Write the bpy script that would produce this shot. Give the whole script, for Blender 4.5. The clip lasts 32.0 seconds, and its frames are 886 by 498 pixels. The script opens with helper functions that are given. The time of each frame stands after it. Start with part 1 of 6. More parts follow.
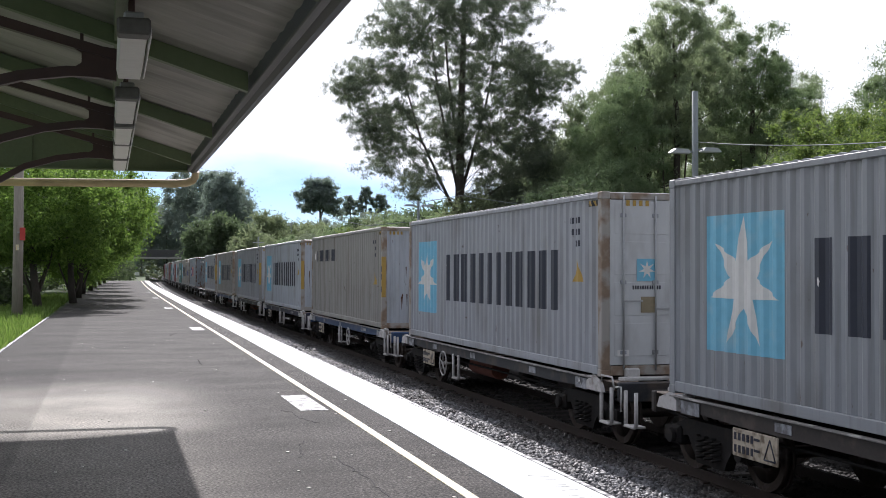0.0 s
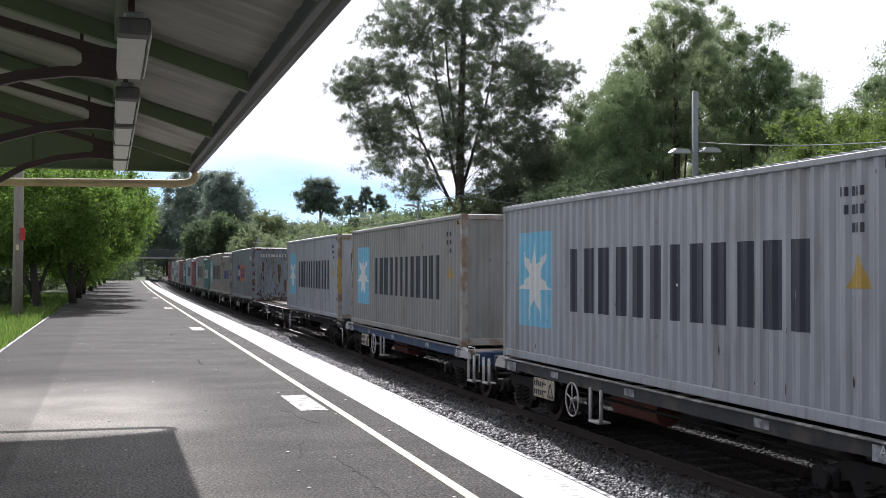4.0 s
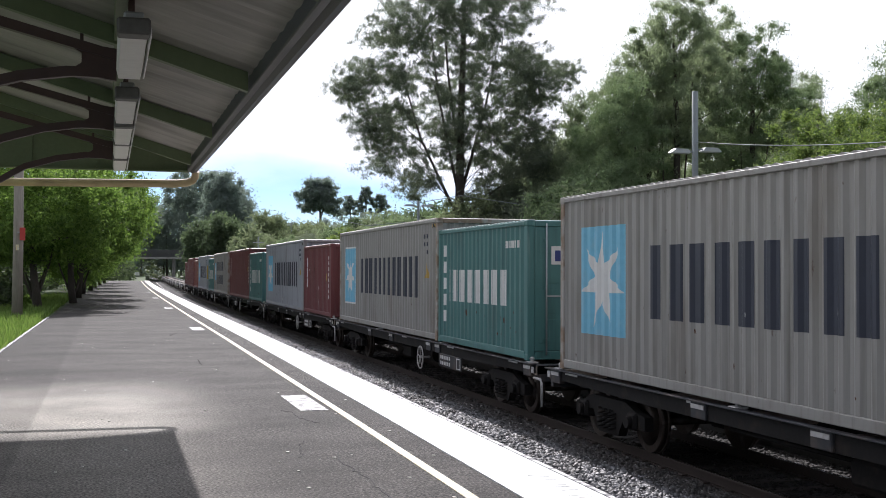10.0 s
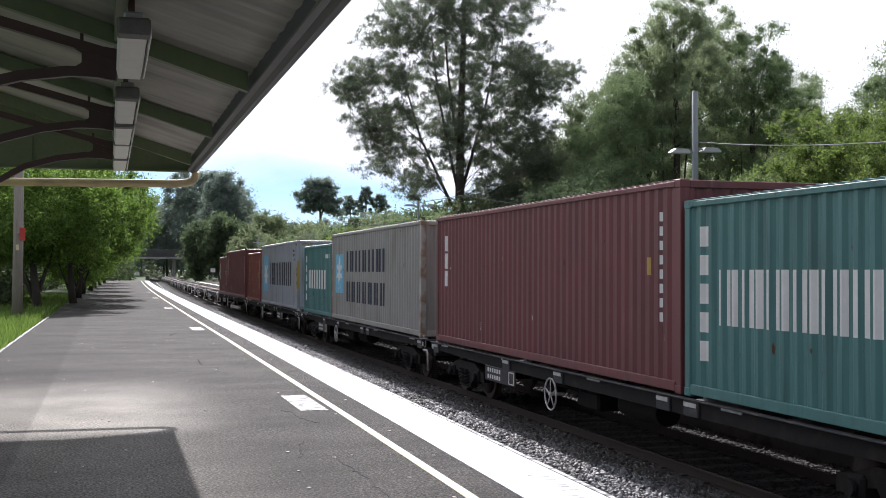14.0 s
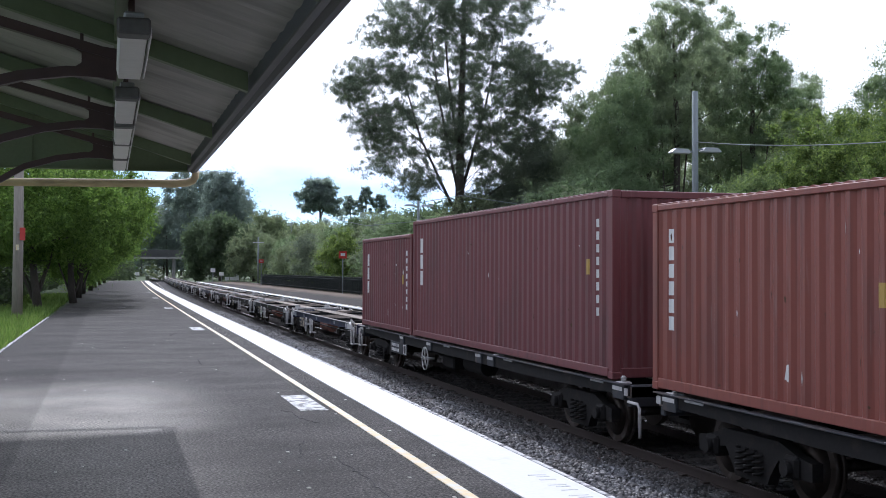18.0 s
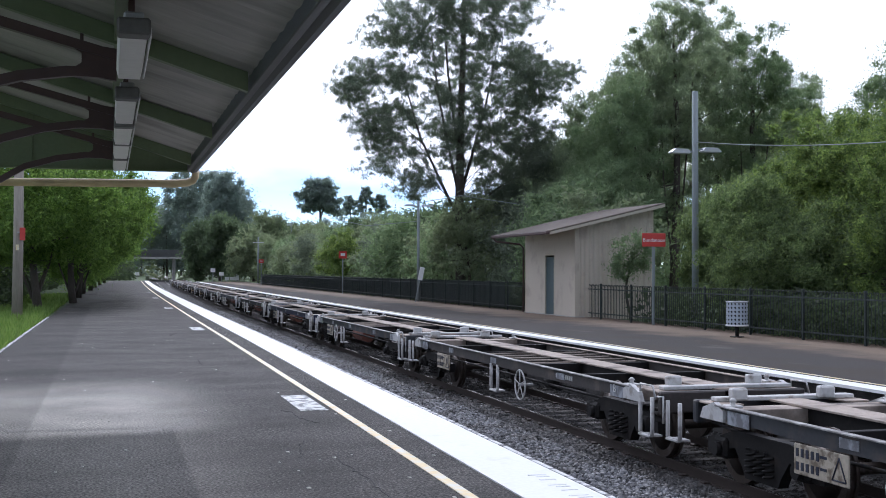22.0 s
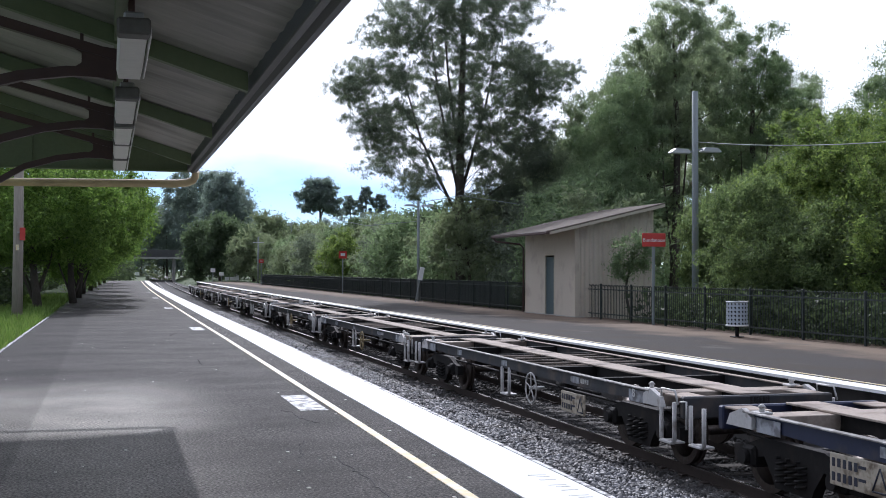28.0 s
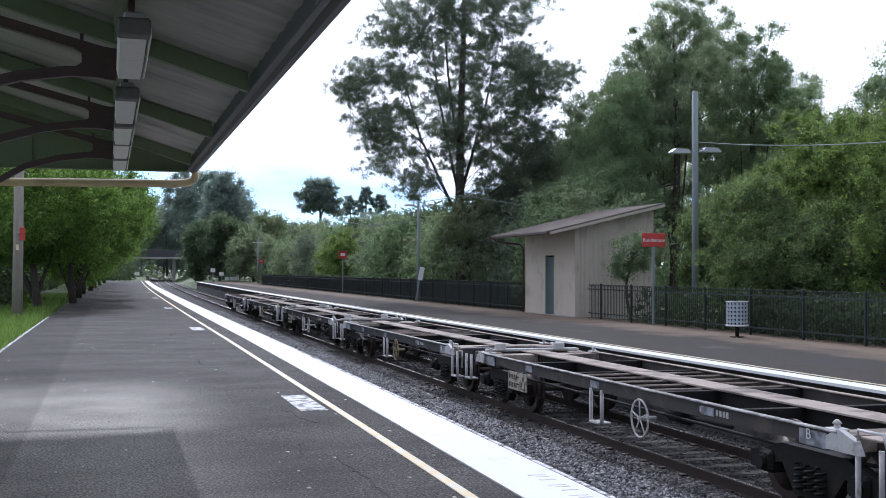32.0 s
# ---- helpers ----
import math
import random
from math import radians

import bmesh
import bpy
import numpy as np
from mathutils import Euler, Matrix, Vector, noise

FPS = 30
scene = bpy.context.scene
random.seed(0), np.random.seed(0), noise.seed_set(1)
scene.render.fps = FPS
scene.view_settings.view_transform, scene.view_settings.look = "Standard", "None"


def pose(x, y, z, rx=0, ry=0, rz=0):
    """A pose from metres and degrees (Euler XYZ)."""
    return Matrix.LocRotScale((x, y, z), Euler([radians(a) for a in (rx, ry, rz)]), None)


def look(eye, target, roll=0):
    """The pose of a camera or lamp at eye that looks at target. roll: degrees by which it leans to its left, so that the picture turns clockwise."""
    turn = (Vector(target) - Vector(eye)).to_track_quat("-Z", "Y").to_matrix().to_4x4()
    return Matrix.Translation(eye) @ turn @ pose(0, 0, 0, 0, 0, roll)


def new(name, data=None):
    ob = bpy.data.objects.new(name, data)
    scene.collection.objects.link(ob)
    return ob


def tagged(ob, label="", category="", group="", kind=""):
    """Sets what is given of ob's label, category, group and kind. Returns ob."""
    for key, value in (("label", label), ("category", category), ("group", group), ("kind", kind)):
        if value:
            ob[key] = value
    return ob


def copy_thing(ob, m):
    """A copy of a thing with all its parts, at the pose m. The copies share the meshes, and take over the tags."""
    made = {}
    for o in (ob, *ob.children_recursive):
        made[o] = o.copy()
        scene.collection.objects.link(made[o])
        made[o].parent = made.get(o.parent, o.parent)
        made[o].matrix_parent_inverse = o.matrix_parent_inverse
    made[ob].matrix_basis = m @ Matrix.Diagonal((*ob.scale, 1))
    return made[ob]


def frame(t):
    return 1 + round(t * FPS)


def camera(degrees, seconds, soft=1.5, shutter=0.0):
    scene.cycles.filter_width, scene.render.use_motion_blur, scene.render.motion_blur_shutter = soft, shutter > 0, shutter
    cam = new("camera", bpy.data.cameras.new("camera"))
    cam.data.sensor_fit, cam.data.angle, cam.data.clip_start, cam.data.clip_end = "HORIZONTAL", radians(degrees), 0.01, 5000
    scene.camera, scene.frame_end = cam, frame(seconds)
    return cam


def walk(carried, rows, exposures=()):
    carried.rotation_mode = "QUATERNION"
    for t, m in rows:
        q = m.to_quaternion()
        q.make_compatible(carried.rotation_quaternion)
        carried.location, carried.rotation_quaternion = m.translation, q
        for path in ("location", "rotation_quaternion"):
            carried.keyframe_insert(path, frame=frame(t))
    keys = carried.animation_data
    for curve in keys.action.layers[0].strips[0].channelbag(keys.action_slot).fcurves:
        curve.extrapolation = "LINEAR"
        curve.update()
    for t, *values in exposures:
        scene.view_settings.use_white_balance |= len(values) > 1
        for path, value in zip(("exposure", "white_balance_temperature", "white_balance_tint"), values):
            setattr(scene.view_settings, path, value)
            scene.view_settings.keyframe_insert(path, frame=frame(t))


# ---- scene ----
# ---- camera ----
EYE = (0.0, 0.0, 1.65)
YAW, PITCH = radians(16.067), radians(1.098)
AIM = (EYE[0] + 50 * math.sin(YAW) * math.cos(PITCH), 50 * math.cos(YAW) * math.cos(PITCH), EYE[2] + 50 * math.sin(PITCH))
cam = camera(41.83, 32.0, soft=0.9)
walk(cam, [(0.0, look(EYE, AIM, 0.2)), (32.0, look(EYE, AIM, 0.2))], exposures=[(0.0, 0.13, 6280, 17), (14.6, 0.13, 6280, 17), (16.5, 0.45, 5920, 17), (22.0, 0.62, 5740, 17), (23.6, 0.57, 5760, 17), (25.0, 0.4, 5850, 17), (27.5, 0.25, 5860, 17), (29.0, 0.32, 5760, 17), (30.0, 0.5, 5740, 17), (32.0, 0.55, 5740, 17)])

# ---- light ----
SUN_AZ, SUN_EL = radians(7.0), radians(36.0)
SUN_DIR = Vector((math.sin(SUN_AZ) * math.cos(SUN_EL), math.cos(SUN_AZ) * math.cos(SUN_EL), math.sin(SUN_EL)))
sun_data = bpy.data.lights.new("sun", "SUN")
sun_data.energy, sun_data.angle, sun_data.color = 3.7, radians(0.6), (1.0, 0.97, 0.92)
sun = new("sun", sun_data)
sun.matrix_world = look(SUN_DIR * 200, (0, 0, 0))

world = bpy.data.worlds.new("world")
scene.world = world
world.use_nodes = True
wn, wl = world.node_tree.nodes, world.node_tree.links
sky = wn.new("ShaderNodeTexSky")
sky.sky_type, sky.sun_disc = "NISHITA", False
sky.sun_elevation, sky.sun_rotation = SUN_EL, SUN_AZ
sky.altitude, sky.dust_density, sky.ozone_density = 3500, 0.0, 3.0
w_co = wn.new("ShaderNodeTexCoord")
w_map = wn.new("ShaderNodeMapping")
w_map.inputs["Scale"].default_value = (1.0, 1.0, 2.6)
w_noise = wn.new("ShaderNodeTexNoise")
w_noise.inputs["Scale"].default_value, w_noise.inputs["Detail"].default_value = 2.2, 7
w_ramp = wn.new("ShaderNodeValToRGB")
w_ramp.color_ramp.elements[0].position, w_ramp.color_ramp.elements[1].position = 0.32, 0.52
w_mix = wn.new("ShaderNodeMixRGB")
wl.new(w_co.outputs["Generated"], w_map.inputs["Vector"])
wl.new(w_map.outputs["Vector"], w_noise.inputs["Vector"])
wl.new(w_noise.outputs["Fac"], w_ramp.inputs["Fac"])
w_norm = wn.new("ShaderNodeVectorMath")
w_norm.operation = "NORMALIZE"
w_dot = wn.new("ShaderNodeVectorMath")
w_dot.operation = "DOT_PRODUCT"
w_dot.inputs[1].default_value = SUN_DIR
w_rng = wn.new("ShaderNodeMapRange")
w_rng.inputs["From Min"].default_value, w_rng.inputs["From Max"].default_value = 0.05, 0.95
w_cloud = wn.new("ShaderNodeMixRGB")
# clouds are brightest round the sun and greyer away from it
w_cloud.inputs[1].default_value, w_cloud.inputs[2].default_value = (3.9, 4.05, 4.3, 1), (13.2, 13.6, 14.2, 1)
wl.new(w_co.outputs["Generated"], w_norm.inputs[0])
wl.new(w_norm.outputs[0], w_dot.inputs[0])
wl.new(w_dot.outputs["Value"], w_rng.inputs["Value"])
# a clearer strip low over the horizon, under a closed deck
w_sep, w_deck, w_add = wn.new("ShaderNodeSeparateXYZ"), wn.new("ShaderNodeValToRGB"), wn.new("ShaderNodeMath")
for w_at, w_val in ((0.045, 0.02), (0.11, 0.75), (0.3, 1.0), (0.5, 0.6)):
    w_el = w_deck.color_ramp.elements.new(w_at)
    w_el.color = (w_val, w_val, w_val, 1)
w_deck.color_ramp.elements[0].color, w_deck.color_ramp.elements[-1].color = (0, 0, 0, 1), (0.45, 0.45, 0.45, 1)
w_add.operation, w_add.use_clamp = "MULTIPLY_ADD", True
w_add.inputs[1].default_value = 2.0
w_sub = wn.new("ShaderNodeMath")
w_sub.operation = "SUBTRACT"
w_sub.inputs[1].default_value = 1.0
wl.new(w_norm.outputs[0], w_sep.inputs[0])
wl.new(w_sep.outputs["Z"], w_deck.inputs["Fac"])
wl.new(w_deck.outputs["Color"], w_add.inputs[0])
wl.new(w_ramp.outputs["Color"], w_sub.inputs[0])
wl.new(w_sub.outputs[0], w_add.inputs[2])
wl.new(w_add.outputs[0], w_mix.inputs[0])
wl.new(w_rng.outputs[0], w_cloud.inputs[0])
wl.new(w_cloud.outputs[0], w_mix.inputs[2])
w_dim = wn.new("ShaderNodeVectorMath")
w_dim.operation = "SCALE"
w_dim.inputs["Scale"].default_value = 1.12
wl.new(sky.outputs["Color"], w_dim.inputs[0])
wl.new(w_dim.outputs[0], w_mix.inputs[1])
wl.new(w_mix.outputs["Color"], wn["Background"].inputs["Color"])
wn["Background"].inputs["Strength"].default_value = 0.1

# ---- materials ----
MATS = {}


def material(name, color, rough=0.7, metal=0.0, vary=0.25, grain=30.0, stain=2.0, bump=0.15, bump_dist=0.004, second=None,
             second_at=(0.55, 0.7), stretch=(1, 1, 1), spec=0.5, coat=0.0, random_shade=0.0, sharp=False):
    """Principled surface: base colour with fine grain, broad stains towards a second colour, and a fine bump."""
    if name in MATS:
        return MATS[name]
    m = bpy.data.materials.new(name)
    m.use_nodes = True
    n, l = m.node_tree.nodes, m.node_tree.links
    b = n["Principled BSDF"]
    b.inputs["Roughness"].default_value, b.inputs["Metallic"].default_value = rough, metal
    b.inputs["Specular IOR Level"].default_value = spec
    b.inputs["Coat Weight"].default_value = coat
    co, info = n.new("ShaderNodeTexCoord"), n.new("ShaderNodeObjectInfo")
    add = n.new("ShaderNodeVectorMath")
    add.operation = "ADD"
    off = n.new("ShaderNodeVectorMath")
    off.operation = "SCALE"
    off.inputs[0].default_value = (13.0, 7.0, 3.0)
    l.new(info.outputs["Random"], off.inputs["Scale"])
    l.new(co.outputs["Object"], add.inputs[0])
    l.new(off.outputs[0], add.inputs[1])
    mp = n.new("ShaderNodeMapping")
    mp.inputs["Scale"].default_value = stretch
    l.new(add.outputs[0], mp.inputs["Vector"])
    fine, broad = n.new("ShaderNodeTexNoise"), n.new("ShaderNodeTexNoise")
    fine.inputs["Scale"].default_value, fine.inputs["Detail"].default_value = grain, 4
    broad.inputs["Scale"].default_value, broad.inputs["Detail"].default_value = stain, 6
    l.new(mp.outputs[0], fine.inputs["Vector"])
    l.new(mp.outputs[0], broad.inputs["Vector"])
    base = n.new("ShaderNodeMixRGB")
    dark = tuple(c * (1 - vary) for c in color)
    light = tuple(min(1, c * (1 + vary)) for c in color)
    base.inputs[1].default_value, base.inputs[2].default_value = (*dark, 1), (*light, 1)
    speck = fine.outputs["Fac"]
    if sharp:
        hard = n.new("ShaderNodeMapRange")
        hard.inputs["From Min"].default_value, hard.inputs["From Max"].default_value = 0.38, 0.66
        l.new(speck, hard.inputs["Value"])
        speck = hard.outputs[0]
    l.new(speck, base.inputs[0])
    ramp = n.new("ShaderNodeValToRGB")
    ramp.color_ramp.elements[0].position, ramp.color_ramp.elements[1].position = second_at
    l.new(broad.outputs["Fac"], ramp.inputs["Fac"])
    mix = n.new("ShaderNodeMixRGB")
    mix.inputs[2].default_value = (*(second or tuple(c * (1 - vary * 0.8) for c in color)), 1)
    l.new(ramp.outputs["Color"], mix.inputs[0])
    l.new(base.outputs[0], mix.inputs[1])
    out = mix.outputs[0]
    if random_shade:
        rng = n.new("ShaderNodeMapRange")
        rng.inputs["To Min"].default_value, rng.inputs["To Max"].default_value = 1 - random_shade, 1 + random_shade
        geo = n.new("ShaderNodeNewGeometry")
        l.new(geo.outputs["Random Per Island"], rng.inputs["Value"])
        mul = n.new("ShaderNodeMixRGB")
        mul.blend_type = "MULTIPLY"
        mul.inputs[0].default_value = 1
        l.new(out, mul.inputs[1])
        l.new(rng.outputs[0], mul.inputs[2])
        out = mul.outputs[0]
    l.new(out, b.inputs["Base Color"])
    if bump:
        bp = n.new("ShaderNodeBump")
        bp.inputs["Strength"].default_value, bp.inputs["Distance"].default_value = bump, bump_dist
        l.new(fine.outputs["Fac"], bp.inputs["Height"])
        l.new(bp.outputs[0], b.inputs["Normal"])
    MATS[name] = m
    return m


def leaf_material(name, color, second, through_share=0.5):
    """Leaves: two greens by leaf, some light passing through."""
    m = bpy.data.materials.new(name)
    m.use_nodes = True
    n, l = m.node_tree.nodes, m.node_tree.links
    b = n["Principled BSDF"]
    b.inputs["Roughness"].default_value = 0.55
    b.inputs["Specular IOR Level"].default_value = 0.3
    geo = n.new("ShaderNodeNewGeometry")
    mix = n.new("ShaderNodeMixRGB")
    mix.inputs[1].default_value, mix.inputs[2].default_value = (*color, 1), (*second, 1)
    l.new(geo.outputs["Random Per Island"], mix.inputs[0])
    l.new(mix.outputs[0], b.inputs["Base Color"])
    tr = n.new("ShaderNodeBsdfTranslucent")
    warm = n.new("ShaderNodeMixRGB")
    warm.blend_type = "MULTIPLY"
    warm.inputs[0].default_value = 1
    warm.inputs[2].default_value = (2.0, 2.1, 1.55, 1)
    l.new(mix.outputs[0], warm.inputs[1])
    l.new(warm.outputs[0], tr.inputs["Color"])
    sh = n.new("ShaderNodeMixShader")
    sh.inputs[0].default_value = through_share
    l.new(b.outputs[0], sh.inputs[1])
    l.new(tr.outputs[0], sh.inputs[2])
    l.new(sh.outputs[0], n["Material Output"].inputs["Surface"])
    return m


# litter brown, darkened to carry the shade under the trees
SHADED_LITTER = material("shaded_litter", (0.042, 0.035, 0.028), 0.9, vary=0.5, grain=30, stain=0.8, bump=0.7, second=(0.055, 0.052, 0.05), second_at=(0.45, 0.6))
FADED_PAINT = material("faded_paint", (0.62, 0.62, 0.61), 0.6, vary=0.25, grain=30, stain=6, second=(0.75, 0.75, 0.73), second_at=(0.45, 0.6))
ASPHALT = material("asphalt", (0.083, 0.0765, 0.069), 0.85, vary=0.9, grain=45, stain=0.45, bump=1.0, bump_dist=0.01, second=(0.066, 0.061, 0.0555), second_at=(0.42, 0.7), spec=0.22, sharp=True)
FAR_ASPHALT = material("far_asphalt", (0.062, 0.057, 0.053), 0.88, spec=0.12, vary=0.5, grain=45, stain=0.7, bump=0.5, second=(0.062, 0.053, 0.045), second_at=(0.45, 0.65))
WHITE_PAINT = material("white_paint", (0.8, 0.8, 0.78), 0.6, vary=0.08, grain=25, stain=3, bump=0.2, second=(0.62, 0.61, 0.58), second_at=(0.6, 0.85))
WORN_WHITE = material("worn_white_paint", (0.62, 0.62, 0.6), 0.65, vary=0.25, grain=40, stain=9, bump=0.3, second=(0.15, 0.15, 0.15), second_at=(0.48, 0.58))
YELLOW_PAINT = material("yellow_paint", (0.8, 0.64, 0.34), 0.6, vary=0.15, grain=40, stain=8, bump=0.3, second=(0.74, 0.7, 0.58), second_at=(0.4, 0.6))
CONCRETE = material("concrete", (0.36, 0.35, 0.33), 0.85, vary=0.2, grain=30, stain=2, bump=0.4, second=(0.22, 0.21, 0.2))
DARK_CONCRETE = material("dark_concrete", (0.1, 0.095, 0.09), 0.9, vary=0.3, grain=20, stain=1.5, bump=0.4, second=(0.05, 0.047, 0.045))
BALLAST_BED = material("ballast_bed", (0.035, 0.034, 0.033), 0.9, vary=0.6, grain=22, stain=1.2, bump=1.0, bump_dist=0.05, second=(0.05, 0.046, 0.043))
# oily stone, coloured darker still for the shade under the wagons
OILY_SHADED_STONE = material("oily_shaded_stone", (0.042, 0.039, 0.036), 0.85, vary=0.3, grain=40, stain=0.9, bump=0.3, second=(0.03, 0.028, 0.026), second_at=(0.45, 0.65), random_shade=0.5)
# dirty stone, with the train's shadow put into its colour
GRIMY_SHADED_STONE = material("grimy_shaded_stone", (0.06, 0.057, 0.055), 0.65, vary=0.3, grain=40, stain=0.9, bump=0.3, second=(0.04, 0.036, 0.033), second_at=(0.46, 0.66), random_shade=0.8)
STONE = material("ballast_stone", (0.112, 0.114, 0.12), 0.55, vary=0.25, grain=40, stain=0.9, bump=0.3, second=(0.075, 0.07, 0.066), second_at=(0.46, 0.66), random_shade=0.85, spec=0.42)
RAIL_STEEL = material("rail_steel", (0.055, 0.042, 0.036), 0.7, 0.4, vary=0.3, grain=30, stain=4, second=(0.06, 0.045, 0.04))
RAIL_HEAD = material("rail_head", (0.55, 0.54, 0.53), 0.25, 1.0, vary=0.1, grain=30, stain=3)
SLEEPER = material("sleeper", (0.06, 0.052, 0.046), 0.85, vary=0.3, grain=25, stain=3, bump=0.5, second=(0.045, 0.04, 0.035), random_shade=0.3)
GRASS_SOIL = material("grass_ground", (0.07, 0.11, 0.04), 0.9, vary=0.4, grain=18, stain=0.6, bump=0.8, bump_dist=0.05, second=(0.14, 0.13, 0.07))
BARK = material("bark", (0.075, 0.062, 0.052), 0.9, vary=0.4, grain=14, stain=2, bump=0.8, bump_dist=0.03, stretch=(2, 2, 0.5))
ROOF_IRON = material("canopy_sheet", (0.44, 0.415, 0.39), 0.6, vary=0.15, grain=10, stain=1.2, second=(0.27, 0.25, 0.23), second_at=(0.45, 0.65), stretch=(0.5, 2.0, 1))
GREEN_TIMBER = material("green_timber", (0.145, 0.185, 0.095), 0.5, vary=0.15, grain=25, stain=3, stretch=(1, 1, 1))
BROWN_STEEL = material("brown_paint", (0.075, 0.042, 0.038), 0.5, vary=0.15, grain=20, stain=3)
CREAM_PAINT = material("cream_paint", (0.55, 0.42, 0.24), 0.5, vary=0.12, grain=15, stain=2, second=(0.42, 0.31, 0.18))
SHED_WALL = material("shed_wall", (0.52, 0.46, 0.38), 0.7, vary=0.08, grain=20, stain=1.5, second=(0.42, 0.36, 0.3))
SHED_DOOR = material("shed_door", (0.055, 0.09, 0.1), 0.5, vary=0.1, grain=20, stain=2)
SHED_ROOF = material("shed_roof", (0.15, 0.128, 0.11), 0.9, vary=0.2, grain=12, stain=1.5, spec=0.1)
FENCE_STEEL = material("fence_steel", (0.012, 0.02, 0.018), 0.5, vary=0.2, grain=20, stain=3)
GALV = material("galvanised", (0.42, 0.43, 0.44), 0.5, 0.6, vary=0.12, grain=25, stain=3)
POLE_GREY = material("pole_grey", (0.23, 0.262, 0.268), 0.65, vary=0.15, grain=20, stain=1.5)
TIMBER_POLE = material("timber_pole", (0.33, 0.29, 0.25), 0.8, vary=0.3, grain=12, stain=2, stretch=(3, 3, 0.3))
RED_SIGN = material("red_sign", (0.55, 0.045, 0.035), 0.4, vary=0.06, grain=10, stain=2)
SIGN_WHITE = material("sign_white", (0.8, 0.8, 0.8), 0.4, vary=0.04, bump=0)
BLACK_IRON = material("black_iron", (0.014, 0.013, 0.0125), 0.8, 0.1, vary=0.4, grain=20, stain=4, second=(0.03, 0.024, 0.02), spec=0.3)
DECK_DUST = material("dusty_deck", (0.39, 0.325, 0.27), 0.85, vary=0.3, grain=25, stain=1.8, second=(0.14, 0.115, 0.095), second_at=(0.48, 0.66))
SILL_GREY = material("sill_grey", (0.035, 0.037, 0.042), 0.6, 0.1, vary=0.3, grain=20, stain=2.5, second=(0.1, 0.08, 0.066), second_at=(0.5, 0.7))
SILL_BLUE = material("sill_blue", (0.016, 0.023, 0.06), 0.5, 0.05, vary=0.25, grain=20, stain=2.5, second=(0.06, 0.052, 0.055), second_at=(0.5, 0.7))
TANK_RUST = material("rusty_tank", (0.16, 0.055, 0.035), 0.8, vary=0.3, grain=15, stain=3, second=(0.08, 0.04, 0.03))
STEP_WHITE = material("step_white", (0.52, 0.51, 0.495), 0.6, vary=0.2, grain=20, stain=6, second=(0.28, 0.25, 0.22))
PLATE_WHITE = material("plate_cream", (0.46, 0.41, 0.32), 0.6, vary=0.3, grain=20, stain=7, second=(0.16, 0.125, 0.085), second_at=(0.5, 0.64))
LAMP_WHITE = material("lamp_diffuser", (0.84, 0.83, 0.79), 0.4, vary=0.08, grain=15, stain=3)
CAP_GREY = material("cap_grey", (0.15, 0.145, 0.14), 0.6, vary=0.3, grain=25, stain=6)
SEAM = material("asphalt_joint", (0.028, 0.027, 0.028), 0.9, vary=0.4, grain=40, stain=4, bump=0.3)
PETAL = material("pale_petal", (0.6, 0.58, 0.52), 0.7, vary=0.2, bump=0)
GLASS_LAMP = material("lamp_head", (0.5, 0.52, 0.55), 0.35, 0.2, vary=0.1, grain=15, stain=3)
GUTTER_GREY = material("gutter_grey", (0.065, 0.067, 0.072), 0.5, vary=0.1, grain=12, stain=1.5)
DOOR_WHITE = material("door_white", (0.58, 0.6, 0.61), 0.5, vary=0.1, grain=9, stain=1.6, second=(0.3, 0.3, 0.29), second_at=(0.5, 0.75), stretch=(1, 1, 0.4))


